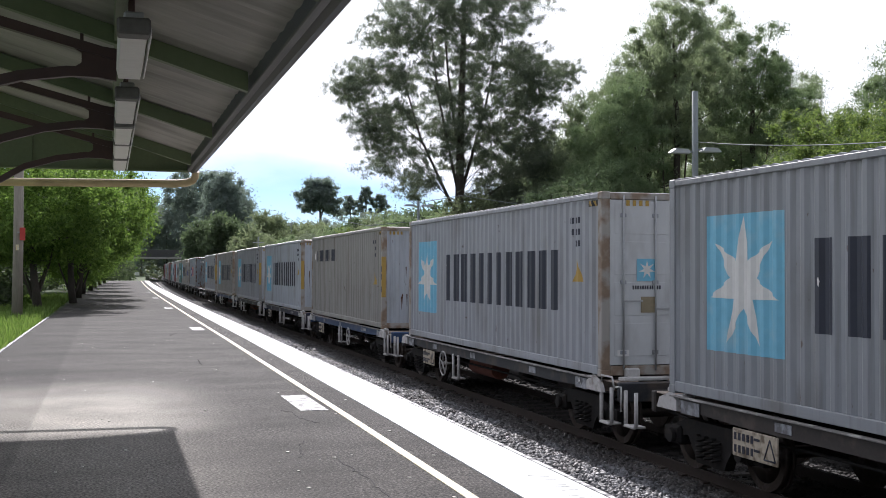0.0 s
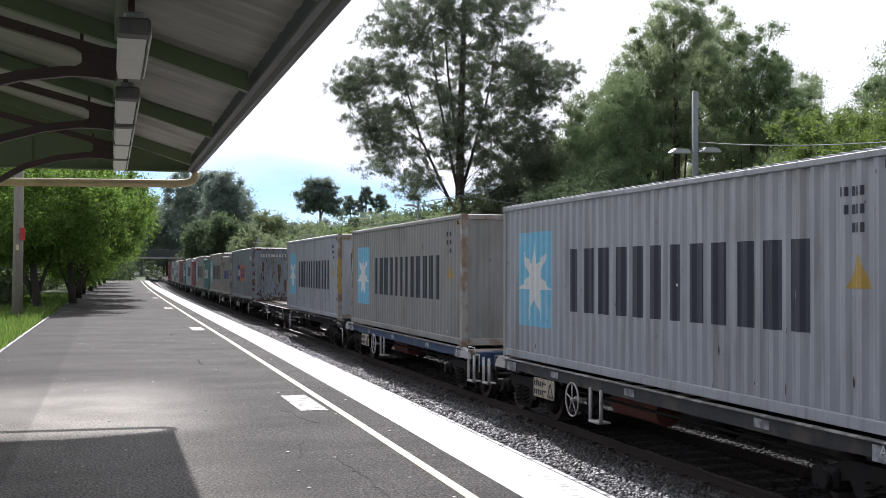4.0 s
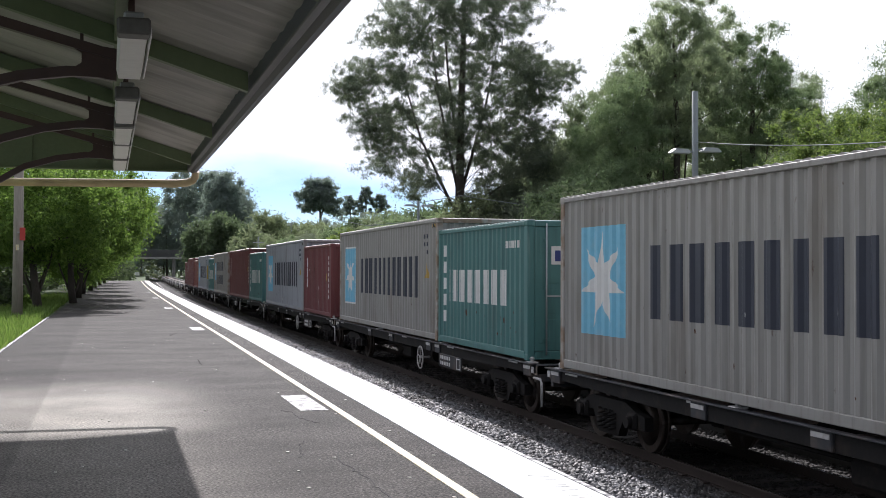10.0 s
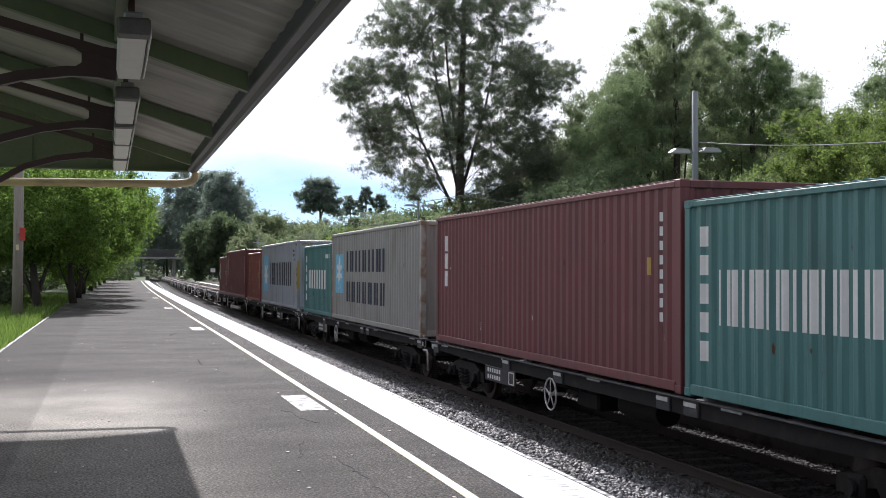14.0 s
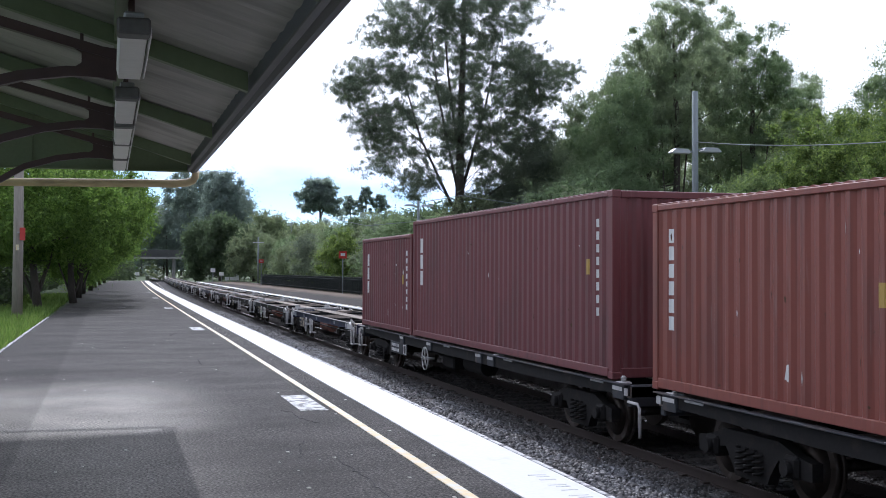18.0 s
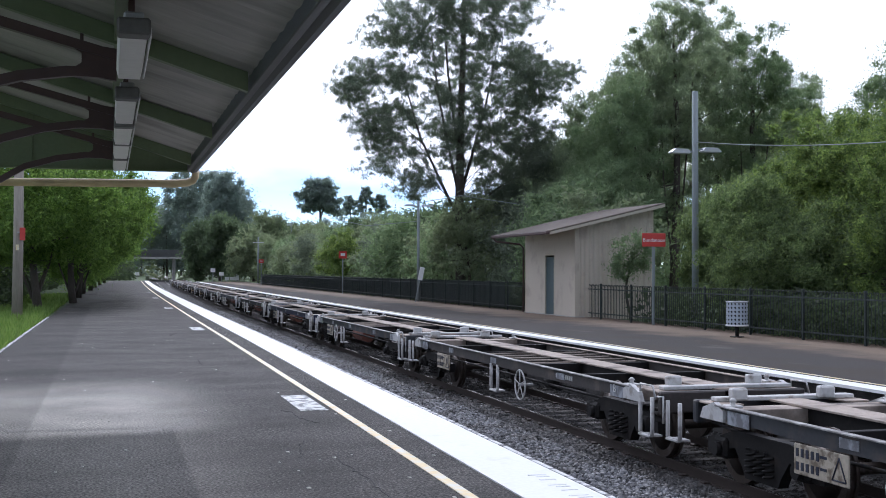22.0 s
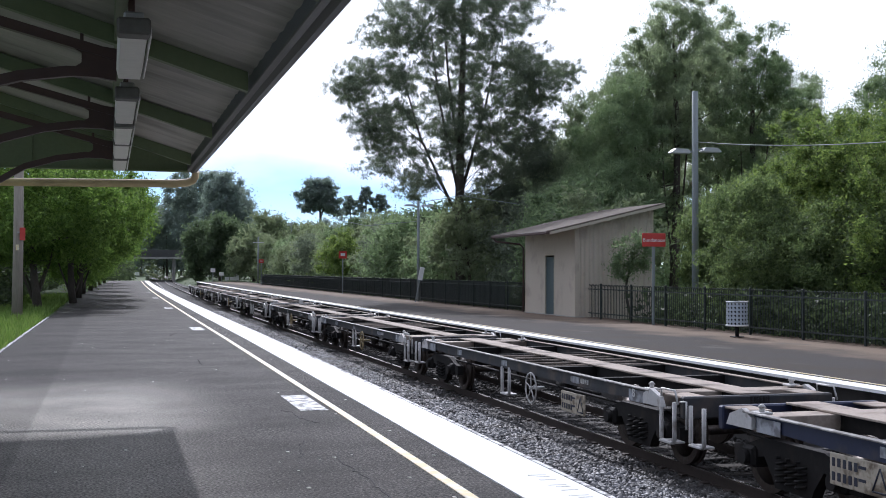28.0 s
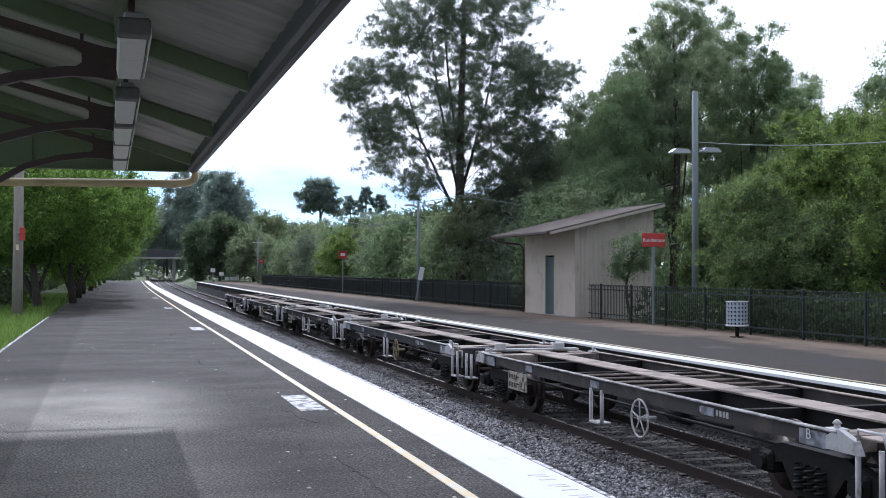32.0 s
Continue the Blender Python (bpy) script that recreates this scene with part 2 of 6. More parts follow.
def add_worn_and_shadow(m):
    """A paler worn area of the asphalt with soft edges; the awning's shadow edge is painted in."""
    n, l = m.node_tree.nodes, m.node_tree.links
    b = n["Principled BSDF"]
    old = b.inputs["Base Color"].links[0].from_socket
    co, sep = n.new("ShaderNodeTexCoord"), n.new("ShaderNodeSeparateXYZ")
    wob = n.new("ShaderNodeTexNoise")
    wob.inputs["Scale"].default_value = 1.2
    l.new(co.outputs["Object"], sep.inputs[0])
    l.new(co.outputs["Object"], wob.inputs["Vector"])
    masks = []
    # first mask: colour steps down below y 12, along the awning's cast shadow
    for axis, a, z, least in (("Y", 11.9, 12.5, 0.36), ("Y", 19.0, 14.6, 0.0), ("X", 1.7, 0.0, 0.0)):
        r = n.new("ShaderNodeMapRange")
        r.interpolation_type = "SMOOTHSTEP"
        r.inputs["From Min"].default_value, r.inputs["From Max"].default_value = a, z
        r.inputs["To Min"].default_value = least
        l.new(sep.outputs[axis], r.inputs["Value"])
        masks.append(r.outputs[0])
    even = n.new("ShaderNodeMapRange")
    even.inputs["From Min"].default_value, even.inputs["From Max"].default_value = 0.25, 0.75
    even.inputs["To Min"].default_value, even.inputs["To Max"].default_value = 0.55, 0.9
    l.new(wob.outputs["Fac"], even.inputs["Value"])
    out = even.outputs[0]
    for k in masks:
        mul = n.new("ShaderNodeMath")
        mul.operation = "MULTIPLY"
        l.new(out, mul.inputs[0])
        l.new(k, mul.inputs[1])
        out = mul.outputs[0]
    # uneven laying: broad crossways blotches
    sq, blot, rng = n.new("ShaderNodeMapping"), n.new("ShaderNodeTexNoise"), n.new("ShaderNodeMapRange")
    sq.inputs["Scale"].default_value = (0.5, 0.9, 1.0)
    blot.inputs["Scale"].default_value, blot.inputs["Detail"].default_value = 1.1, 5
    rng.inputs["From Min"].default_value, rng.inputs["From Max"].default_value = 0.3, 0.7
    rng.inputs["To Min"].default_value, rng.inputs["To Max"].default_value = 0.55, 1.35
    l.new(co.outputs["Object"], sq.inputs["Vector"])
    l.new(sq.outputs[0], blot.inputs["Vector"])
    l.new(blot.outputs["Fac"], rng.inputs["Value"])
    tone = n.new("ShaderNodeMixRGB")
    tone.blend_type = "MULTIPLY"
    tone.inputs[0].default_value = 1
    l.new(old, tone.inputs[1])
    l.new(rng.outputs[0], tone.inputs[2])
    # pale grains of stone worn free of the tar
    dots, cut, grains = n.new("ShaderNodeTexNoise"), n.new("ShaderNodeMapRange"), n.new("ShaderNodeMixRGB")
    dots.inputs["Scale"].default_value, dots.inputs["Detail"].default_value = 50.0, 2.0
    cut.inputs["From Min"].default_value, cut.inputs["From Max"].default_value = 0.6, 0.7
    grains.inputs[2].default_value = (0.2, 0.19, 0.172, 1)
    l.new(co.outputs["Object"], dots.inputs["Vector"])
    l.new(dots.outputs["Fac"], cut.inputs["Value"])
    l.new(cut.outputs[0], grains.inputs[0])
    l.new(tone.outputs[0], grains.inputs[1])
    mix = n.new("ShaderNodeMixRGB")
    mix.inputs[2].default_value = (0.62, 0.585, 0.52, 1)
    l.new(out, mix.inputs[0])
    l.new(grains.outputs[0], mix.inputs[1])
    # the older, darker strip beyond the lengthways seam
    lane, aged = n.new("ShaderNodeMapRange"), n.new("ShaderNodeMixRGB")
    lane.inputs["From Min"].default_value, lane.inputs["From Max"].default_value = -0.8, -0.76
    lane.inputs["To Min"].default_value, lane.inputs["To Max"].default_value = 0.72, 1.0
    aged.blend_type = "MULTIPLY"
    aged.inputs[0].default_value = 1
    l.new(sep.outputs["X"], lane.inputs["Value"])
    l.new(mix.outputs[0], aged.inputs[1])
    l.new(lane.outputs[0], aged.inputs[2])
    # coarse aggregate: dark pits and bright stones all over
    chips, span, coarse = n.new("ShaderNodeTexNoise"), n.new("ShaderNodeMapRange"), n.new("ShaderNodeMixRGB")
    chips.inputs["Scale"].default_value, chips.inputs["Detail"].default_value = 46.0, 2.5
    span.inputs["From Min"].default_value, span.inputs["From Max"].default_value = 0.36, 0.64
    span.inputs["To Min"].default_value, span.inputs["To Max"].default_value = 0.45, 1.5
    coarse.blend_type = "MULTIPLY"
    coarse.inputs[0].default_value = 1
    l.new(co.outputs["Object"], chips.inputs["Vector"])
    l.new(chips.outputs["Fac"], span.inputs["Value"])
    l.new(aged.outputs[0], coarse.inputs[1])
    l.new(span.outputs[0], coarse.inputs[2])
    l.new(coarse.outputs[0], b.inputs["Base Color"])


def add_litter(m):
    """Dry leaf litter blown over the asphalt towards the fence, and pale dusty blots."""
    n, l = m.node_tree.nodes, m.node_tree.links
    b = n["Principled BSDF"]
    old = b.inputs["Base Color"].links[0].from_socket
    co, sep = n.new("ShaderNodeTexCoord"), n.new("ShaderNodeSeparateXYZ")
    l.new(co.outputs["Object"], sep.inputs[0])
    for lo, hi, push, size, tint in ((12.4, 16.8, 1.35, 1.1, (0.23, 0.175, 0.13)), (16.0, 17.0, 0.6, 14.0, (0.07, 0.05, 0.036)), (9.0, 16.0, 0.0, 0.9, (0.12, 0.112, 0.1))):
        grade, mp, tex, add, cut, mix = (n.new("ShaderNode" + k) for k in ("MapRange", "Mapping", "TexNoise", "Math", "MapRange", "MixRGB"))
        grade.inputs["From Min"].default_value, grade.inputs["From Max"].default_value, grade.inputs["To Max"].default_value = lo, hi, push
        mp.inputs["Scale"].default_value = (1.0, 0.5, 1.0)
        tex.inputs["Scale"].default_value, tex.inputs["Detail"].default_value = size, 7
        cut.inputs["From Min"].default_value, cut.inputs["From Max"].default_value, cut.inputs["To Max"].default_value = (0.9, 1.35, 0.85) if push > 1 else (0.62, 0.72, 0.7)
        mix.inputs[2].default_value = (*tint, 1)
        l.new(sep.outputs["X"], grade.inputs["Value"])
        l.new(co.outputs["Object"], mp.inputs["Vector"])
        l.new(mp.outputs[0], tex.inputs["Vector"])
        l.new(tex.outputs["Fac"], add.inputs[0])
        l.new(grade.outputs[0], add.inputs[1])
        l.new(add.outputs[0], cut.inputs["Value"])
        l.new(cut.outputs[0], mix.inputs[0])
        l.new(old, mix.inputs[1])
        old = mix.outputs[0]
    l.new(old, b.inputs["Base Color"])


add_litter(FAR_ASPHALT)
# the paler worn area and painted shadow edge on the near platform
add_worn_and_shadow(ASPHALT)

# ---- mesh helpers ----
class Mesh:
    """Gathers shapes into one mesh."""

    def __init__(self):
        self.v, self.f, self.s = [], [], []

    def add(self, verts, faces, smooth=False):
        o = len(self.v)
        self.v += [tuple(p) for p in verts]
        self.f += [tuple(i + o for i in face) for face in faces]
        self.s += [smooth] * len(faces)
        return self

    def box(self, x0, x1, y0, y1, z0, z1, bevel=0.0, m=None):
        if bevel <= 0:
            v = [(x, y, z) for x in (x0, x1) for y in (y0, y1) for z in (z0, z1)]
            f = [(0, 1, 3, 2), (4, 6, 7, 5), (0, 4, 5, 1), (2, 3, 7, 6), (0, 2, 6, 4), (1, 5, 7, 3)]
        else:
            b = min(bevel, (x1 - x0) / 2.2, (y1 - y0) / 2.2, (z1 - z0) / 2.2)
            bm = bmesh.new()
            bmesh.ops.create_cube(bm, size=1.0)
            for p in bm.verts:
                p.co = Vector(((x0 + x1) / 2 + p.co.x * (x1 - x0), (y0 + y1) / 2 + p.co.y * (y1 - y0), (z0 + z1) / 2 + p.co.z * (z1 - z0)))
            bmesh.ops.bevel(bm, geom=bm.edges[:], offset=b, segments=1, affect="EDGES")
            bm.verts.index_update()
            v = [p.co.copy() for p in bm.verts]
            f = [[p.index for p in face.verts] for face in bm.faces]
            bm.free()
        if m is not None:
            v = [m @ Vector(p) for p in v]
        return self.add(v, f)

    def tube(self, path, r, n=8, caps=True, r1=None):
        """A round bar along a path; r to r1 along it."""
        path = [Vector(p) for p in path]
        r1 = r if r1 is None else r1
        v, f = [], []
        for i, p in enumerate(path):
            a, c = path[max(i - 1, 0)], path[min(i + 1, len(path) - 1)]
            d = (c - a).normalized()
            side = d.cross(Vector((0, 0, 1)) if abs(d.z) < 0.9 else Vector((1, 0, 0))).normalized()
            up = side.cross(d)
            rr = r + (r1 - r) * i / max(1, len(path) - 1)
            v += [p + (side * math.cos(2 * math.pi * k / n) + up * math.sin(2 * math.pi * k / n)) * rr for k in range(n)]
        for i in range(len(path) - 1):
            f += [(i * n + k, i * n + (k + 1) % n, (i + 1) * n + (k + 1) % n, (i + 1) * n + k) for k in range(n)]
        self.add(v, f, True)
        if caps:
            self.f += [tuple(len(self.v) - len(v) + k for k in reversed(range(n))), tuple(len(self.v) - n + k for k in range(n))]
            self.s += [False, False]
        return self

    def prism(self, outline, x0, x1, axis="x"):
        """A flat outline pushed along an axis: points are (y, z) for x, (x, z) for y, (x, y) for z."""
        put = {"x": lambda a, b, c: (c, a, b), "y": lambda a, b, c: (a, c, b), "z": lambda a, b, c: (a, b, c)}[axis]
        n = len(outline)
        v = [put(a, b, x0) for a, b in outline] + [put(a, b, x1) for a, b in outline]
        f = [tuple(range(n)), tuple(range(2 * n - 1, n - 1, -1))] + [(i, i + n, (i + 1) % n + n, (i + 1) % n) for i in range(n)]
        return self.add(v, f)

    def ring(self, center, r, thick, axis="x", n=24, t=6):
        """A torus about an axis."""
        v, f = [], []
        for i in range(n):
            a = 2 * math.pi * i / n
            for k in range(t):
                b = 2 * math.pi * k / t
                rad, off = r + thick * math.cos(b), thick * math.sin(b)
                p = {"x": (off, rad * math.cos(a), rad * math.sin(a)), "y": (rad * math.cos(a), off, rad * math.sin(a)),
                     "z": (rad * math.cos(a), rad * math.sin(a), off)}[axis]
                v.append(Vector(center) + Vector(p))
        f = [(i * t + k, ((i + 1) % n) * t + k, ((i + 1) % n) * t + (k + 1) % t, i * t + (k + 1) % t) for i in range(n) for k in range(t)]
        return self.add(v, f, True)

    def data(self, name, mat=None):
        me = bpy.data.meshes.new(name)
        me.from_pydata(self.v, [], self.f)
        me.polygons.foreach_set("use_smooth", self.s)
        bm = bmesh.new()
        bm.from_mesh(me)
        bmesh.ops.recalc_face_normals(bm, faces=bm.faces[:])
        bm.to_mesh(me)
        bm.free()
        if mat:
            me.materials.append(mat)
        return me


def part(name, mesh, mat, parent, label=""):
    """Links a mesh as one part under a thing or a part."""
    ob = new(name, mesh.data(name, mat) if isinstance(mesh, Mesh) else mesh)
    ob.parent = parent
    if label:
        ob["label"] = label
    return ob


def thing(name, label, category, group="", kind="", at=None):
    """An Empty at a thing's base, to parent its parts."""
    ob = new(name)
    ob.empty_display_size = 0.2
    if at is not None:
        ob.matrix_basis = at
    return tagged(ob, label, category, group, kind)


def whole(name, mesh, mat, label, category="", group="", kind="", at=None):
    ob = new(name, mesh.data(name, mat) if isinstance(mesh, Mesh) else mesh)
    if at is not None:
        ob.matrix_basis = at
    return tagged(ob, label, category, group, kind)


def fast_mesh(name, verts, per_face, mat):
    """A mesh from an array of vertices that stand in faces of equal size, one after the other."""
    verts = np.asarray(verts, dtype=np.float32).reshape(-1, 3)
    n = len(verts)
    me = bpy.data.meshes.new(name)
    me.vertices.add(n)
    me.vertices.foreach_set("co", verts.ravel())
    me.loops.add(n)
    me.loops.foreach_set("vertex_index", np.arange(n, dtype=np.int32))
    me.polygons.add(n // per_face)
    me.polygons.foreach_set("loop_start", np.arange(0, n, per_face, dtype=np.int32))
    me.update(calc_edges=True)
    me.validate()
    me.materials.append(mat)
    return me


# ---- plan ----
BEND = 1.25e-4
TRACK_X, RAIL_Z = 8.57, -1.04
NEAR_EDGE, FAR_EDGE = 3.72, 10.32
FENCE_X = 16.3


def bend(y):
    """Sideways drift of tracks and platforms, which swing gently to the right far off."""
    return BEND * max(y, 0) ** 2 / 2 if y < 400 else BEND * 400 * 400 / 2 + BEND * 400 * (y - 400)


def edge_drift(y):
    """The near platform's edge runs slightly off the track's line."""
    return float(np.interp(y, (0, 8, 13, 20, 28, 60), (-0.26, -0.16, -0.07, 0.0, 0.06, 0.1)))


def strip(x0, x1, z0, z1, ys, mesh=None, drift=0.0):
    """A long bar with a rectangular section that follows the bend."""
    mesh = mesh or Mesh()
    v = []
    for y in ys:
        b = bend(y) + drift * edge_drift(y)
        v += [(x0 + b, y, z0), (x1 + b, y, z0), (x1 + b, y, z1), (x0 + b, y, z1)]
    f = [(0, 3, 2, 1), tuple(len(v) - 4 + k for k in range(4))]
    for i in range(len(ys) - 1):
        f += [(4 * i + k, 4 * i + (k + 1) % 4, 4 * i + 4 + (k + 1) % 4, 4 * i + 4 + k) for k in range(4)]
    return mesh.add(v, f)


def stations(a, b, step=10.0):
    n = max(1, int(round((b - a) / step)))
    return [a + (b - a) * i / n for i in range(n + 1)]


def text_mesh(text, size, mat):
    """Flat lettering in the built-in font, centred, in the x-z plane."""
    cu = bpy.data.curves.new("text", "FONT")
    cu.body, cu.size, cu.align_x, cu.align_y, cu.extrude = text, size, "CENTER", "CENTER", 0.002
    tmp = bpy.data.objects.new("text", cu)
    me = bpy.data.meshes.new_from_object(tmp)
    bpy.data.objects.remove(tmp)
    me.transform(Matrix.Rotation(radians(90), 4, "X"))
    me.materials.clear()
    me.materials.append(mat)
    return me


# ---- ground ----
def build_ground():
    profile = [(-1500, 4), (-400, 1.0), (-60, 0.1), (-14, -0.06), (-2.0, -0.06), (3.4, -0.06), (3.45, -1.5), (FAR_EDGE + 0.3, -1.5),
               (FAR_EDGE + 3.6, -0.1), (17.5, -0.08), (40, 0.4), (120, 2), (500, 6), (1500, 10)]
    ys = stations(-150, 0, 30)[:-1] + stations(0, 400, 20)[:-1] + [400, 600, 900, 1500, 2500]
    me = Mesh()
    v = [(x + bend(y), y, z) for y in ys for x, z in profile]
    n = len(profile)
    me.add(v, [(i * n + k, i * n + k + 1, (i + 1) * n + k + 1, (i + 1) * n + k) for i in range(len(ys) - 1) for k in range(n - 1)])
    whole("ground", me, GRASS_SOIL, "green grassy ground with bare soil beside the railway", kind="structure")
    ys = stations(-40, 8, 8)[:-1] + stations(8, 30, 2)[:-1] + stations(30, 186, 12)
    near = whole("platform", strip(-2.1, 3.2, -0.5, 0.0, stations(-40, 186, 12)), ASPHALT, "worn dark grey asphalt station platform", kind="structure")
    part("platform_wall", strip(NEAR_EDGE - 0.25, NEAR_EDGE - 0.1, -1.5, -0.12, ys, None, 1.0), CONCRETE, near)
    part("coping", strip(NEAR_EDGE - 0.66, NEAR_EDGE - 0.064, -0.12, 0.012, ys, None, 1.0), WHITE_PAINT, near, "white painted platform edge")
    part("coping_nose", strip(NEAR_EDGE - 0.045, NEAR_EDGE, -0.12, 0.009, ys, None, 1.0), WORN_WHITE, near, "worn white outer edge")
    part("yellow_line", strip(2.6, 2.69, -0.02, 0.006, ys, None, 0.6), YELLOW_PAINT, near, "worn yellow safety line")
    for y in (13.6, 32.6, 51.0, 70.0, 89.0):
        part("painted_mark", strip(2.17, 2.5, -0.02, 0.005, [y, y + 0.85, y + 1.7]), WORN_WHITE, near, "worn white painted patch")
    rng = random.Random(3)
    for x, y, n, lean in ((2.08, 7.6, 30, -0.012), (1.62, 10.2, 12, 0.02), (2.2, 12.4, 16, -0.02), (1.55, 20.6, 16, 0.015), (1.5, 30.0, 14, 0.01)):
        pts = [(x, y)]
        for _ in range(n):
            pts.append((pts[-1][0] + lean + rng.uniform(-0.05, 0.05), pts[-1][1] + rng.uniform(0.04, 0.14)))
        crack = [(px - 0.002 - 0.003 * rng.random(), py) for px, py in pts] + [(px + 0.002 + 0.006 * rng.random(), py) for px, py in pts[::-1]]
        part("crack", Mesh().prism(crack, -0.01, 0.003, "z"), SEAM, near, "dark irregular crack")
    part("kerb", strip(-2.16, -2.1, -0.2, 0.015, stations(23.5, 42.5, 6)), WORN_WHITE, near, "white painted concrete edging")
    far = whole("far_platform", strip(FAR_EDGE + 0.1, 17.0, -0.5, 0.0, stations(-40, 172, 12)), FAR_ASPHALT, "dusty grey asphalt platform across the tracks", kind="structure")
    part("platform_wall", strip(FAR_EDGE + 0.1, FAR_EDGE + 0.25, -1.5, -0.036, stations(-40, 172, 12)), DARK_CONCRETE, far, "dark stained platform wall")
    part("coping", strip(FAR_EDGE, FAR_EDGE + 0.38, -0.035, 0.012, stations(-40, 172, 12)), WHITE_PAINT, far, "white painted platform edge")
    part("yellow_line", strip(FAR_EDGE + 0.55, FAR_EDGE + 0.61, -0.02, 0.006, stations(-40, 172, 12)), YELLOW_PAINT, far, "thin yellow safety line")
    # a dark sheet for litter and the painted shade of the tree crowns
    edge = [(-0.9 + 0.8 * math.sin(0.21 * y) + 0.3 * math.sin(0.9 * y) + rng.uniform(-0.2, 0.2), y) for y in range(47, 120)]
    litter = Mesh()
    for (a, ya), (c, yb) in zip(edge, edge[1:]):
        litter.prism([(-2.1 + bend(ya), ya), (a + bend(ya), ya), (c + bend(yb), yb), (-2.1 + bend(yb), yb)], -0.01, 0.006, "z")
    part("leaf_litter", litter, SHADED_LITTER, near, "brown litter under the platform trees with their shade painted in")
    for k in range(10):
        y = 7.55 + 0.12 * k + 0.07 * (k > 3) + 0.08 * (k > 6) + 0.02 * (k % 3)
        part("worn_bar", Mesh().box(NEAR_EDGE - 0.47 + 0.02 * (k % 3), NEAR_EDGE - 0.32, y, y + 0.018 + 0.012 * (k % 2), 0.0, 0.0145), FADED_PAINT, near, "faded painted bar on the white edge")
    whole("track_bed", strip(NEAR_EDGE - 0.3, FAR_EDGE + 0.3, -1.6, RAIL_Z - 0.17, stations(-60, 600, 15)), BALLAST_BED, "grey crushed stone track bed", kind="structure")


def build_track(xc, name):
    track = thing(name, "worn steel railway track on sleepers in ballast", "track", kind="structure")
    for s in (-1, 1):
        x = xc + s * 0.7525
        ys = stations(-60, 560, 10)
        rail = strip(x - 0.01, x + 0.01, RAIL_Z - 0.15, RAIL_Z - 0.03, ys)
        strip(x - 0.065, x + 0.065, RAIL_Z - 0.165, RAIL_Z - 0.145, ys, rail)
        strip(x - 0.035, x + 0.035, RAIL_Z - 0.04, RAIL_Z - 0.006, ys, rail)
        r = part("rail", rail, RAIL_STEEL, track)
        part("rail_head", strip(x - 0.03, x + 0.03, RAIL_Z - 0.007, RAIL_Z, ys), RAIL_HEAD, r, "polished running surface")
    return track


build_ground()
TRACK_FAR = build_track(TRACK_X, "railway_track")
TRACK_NEAR = build_track(5.05, "railway_track")


# ---- track stones and sleepers ----
def shared_mesh(name, verts, faces, mat):
    """Many closed pieces of one pattern in one mesh. verts: pieces x corners x 3; faces: triangles of one piece."""
    n, k, _ = verts.shape
    f = (np.asarray(faces)[None] + (np.arange(n) * k)[:, None, None]).reshape(-1, 3)
    me = bpy.data.meshes.new(name)
    me.vertices.add(n * k)
    me.vertices.foreach_set("co", verts.astype(np.float32).ravel())
    me.loops.add(f.size)
    me.loops.foreach_set("vertex_index", f.astype(np.int32).ravel())
    me.polygons.add(len(f))
    me.polygons.foreach_set("loop_start", np.arange(0, f.size, 3, dtype=np.int32))
    me.update(calc_edges=True)
    me.materials.append(mat)
    return me


CUBE = np.array([(x, y, z) for x in (-1, 1) for y in (-1, 1) for z in (-1, 1)], float)
CUBE_TRIS = [(0, 1, 3), (0, 3, 2), (4, 6, 7), (4, 7, 5), (0, 4, 5), (0, 5, 1), (2, 3, 7), (2, 7, 6), (0, 2, 6), (0, 6, 4), (1, 5, 7), (1, 7, 3)]


def scatter_stones(x0, x1, y0, y1, density, size, seed, top):
    """Broken stones lying at random over a stretch of the track bed."""
    rng = np.random.default_rng(seed)
    n = int((x1 - x0) * (y1 - y0) * density)
    v = CUBE[None] * (1 + 0.5 * (rng.random((n, 8, 3)) - 0.5)) * (size * (0.5 + rng.random((n, 1, 3)) * 0.75))
    a = rng.normal(size=(n, 3, 3))
    q, _ = np.linalg.qr(a)
    v = np.einsum("nij,nkj->nki", q, v)
    y = y0 + (y1 - y0) * rng.random(n)
    x = x0 + (x1 - x0) * rng.random(n)
    z = np.array([top(a) for a in x]) + (rng.random(n) - 0.35) * size * 1.3
    b = np.array([bend(t) for t in y])
    return v + np.stack([x + b, y, z], axis=1)[:, None]


def build_ballast():
    top = lambda x: RAIL_Z - 0.17 + (0.03 * math.sin(x * 3.1) if x < 7.6 else -0.03)
    # the strip next to the rail is coloured darker for the train's shadow
    for x0, x1, mat, label, seed in ((5.7, 7.1, STONE, "grey crushed-stone ballast beside the platform wall", 1), (7.0, 7.75, GRIMY_SHADED_STONE, "dirty brown-grey crushed-stone ballast beside the rail, darkened for the train's shadow", 31)):
        parts = [scatter_stones(x0, x1, 7.0, 22, 620, 0.029, seed, top), scatter_stones(x0, x1, 22, 40, 400, 0.03, seed + 1, top), scatter_stones(x0, x1, 40, 80, 130, 0.042, seed + 2, top)]
        whole("ballast", shared_mesh("ballast", np.concatenate(parts), CUBE_TRIS, mat), None, label, kind="stuff")
    parts = [scatter_stones(7.75, 10.4, 8.0, 24, 330, 0.028, 4, top), scatter_stones(7.75, 10.4, 24, 60, 90, 0.04, 5, top)]
    whole("ballast", shared_mesh("ballast", np.concatenate(parts), CUBE_TRIS, OILY_SHADED_STONE), None, "oily crushed-stone ballast between the rails, darkened for shade under the train", kind="stuff")


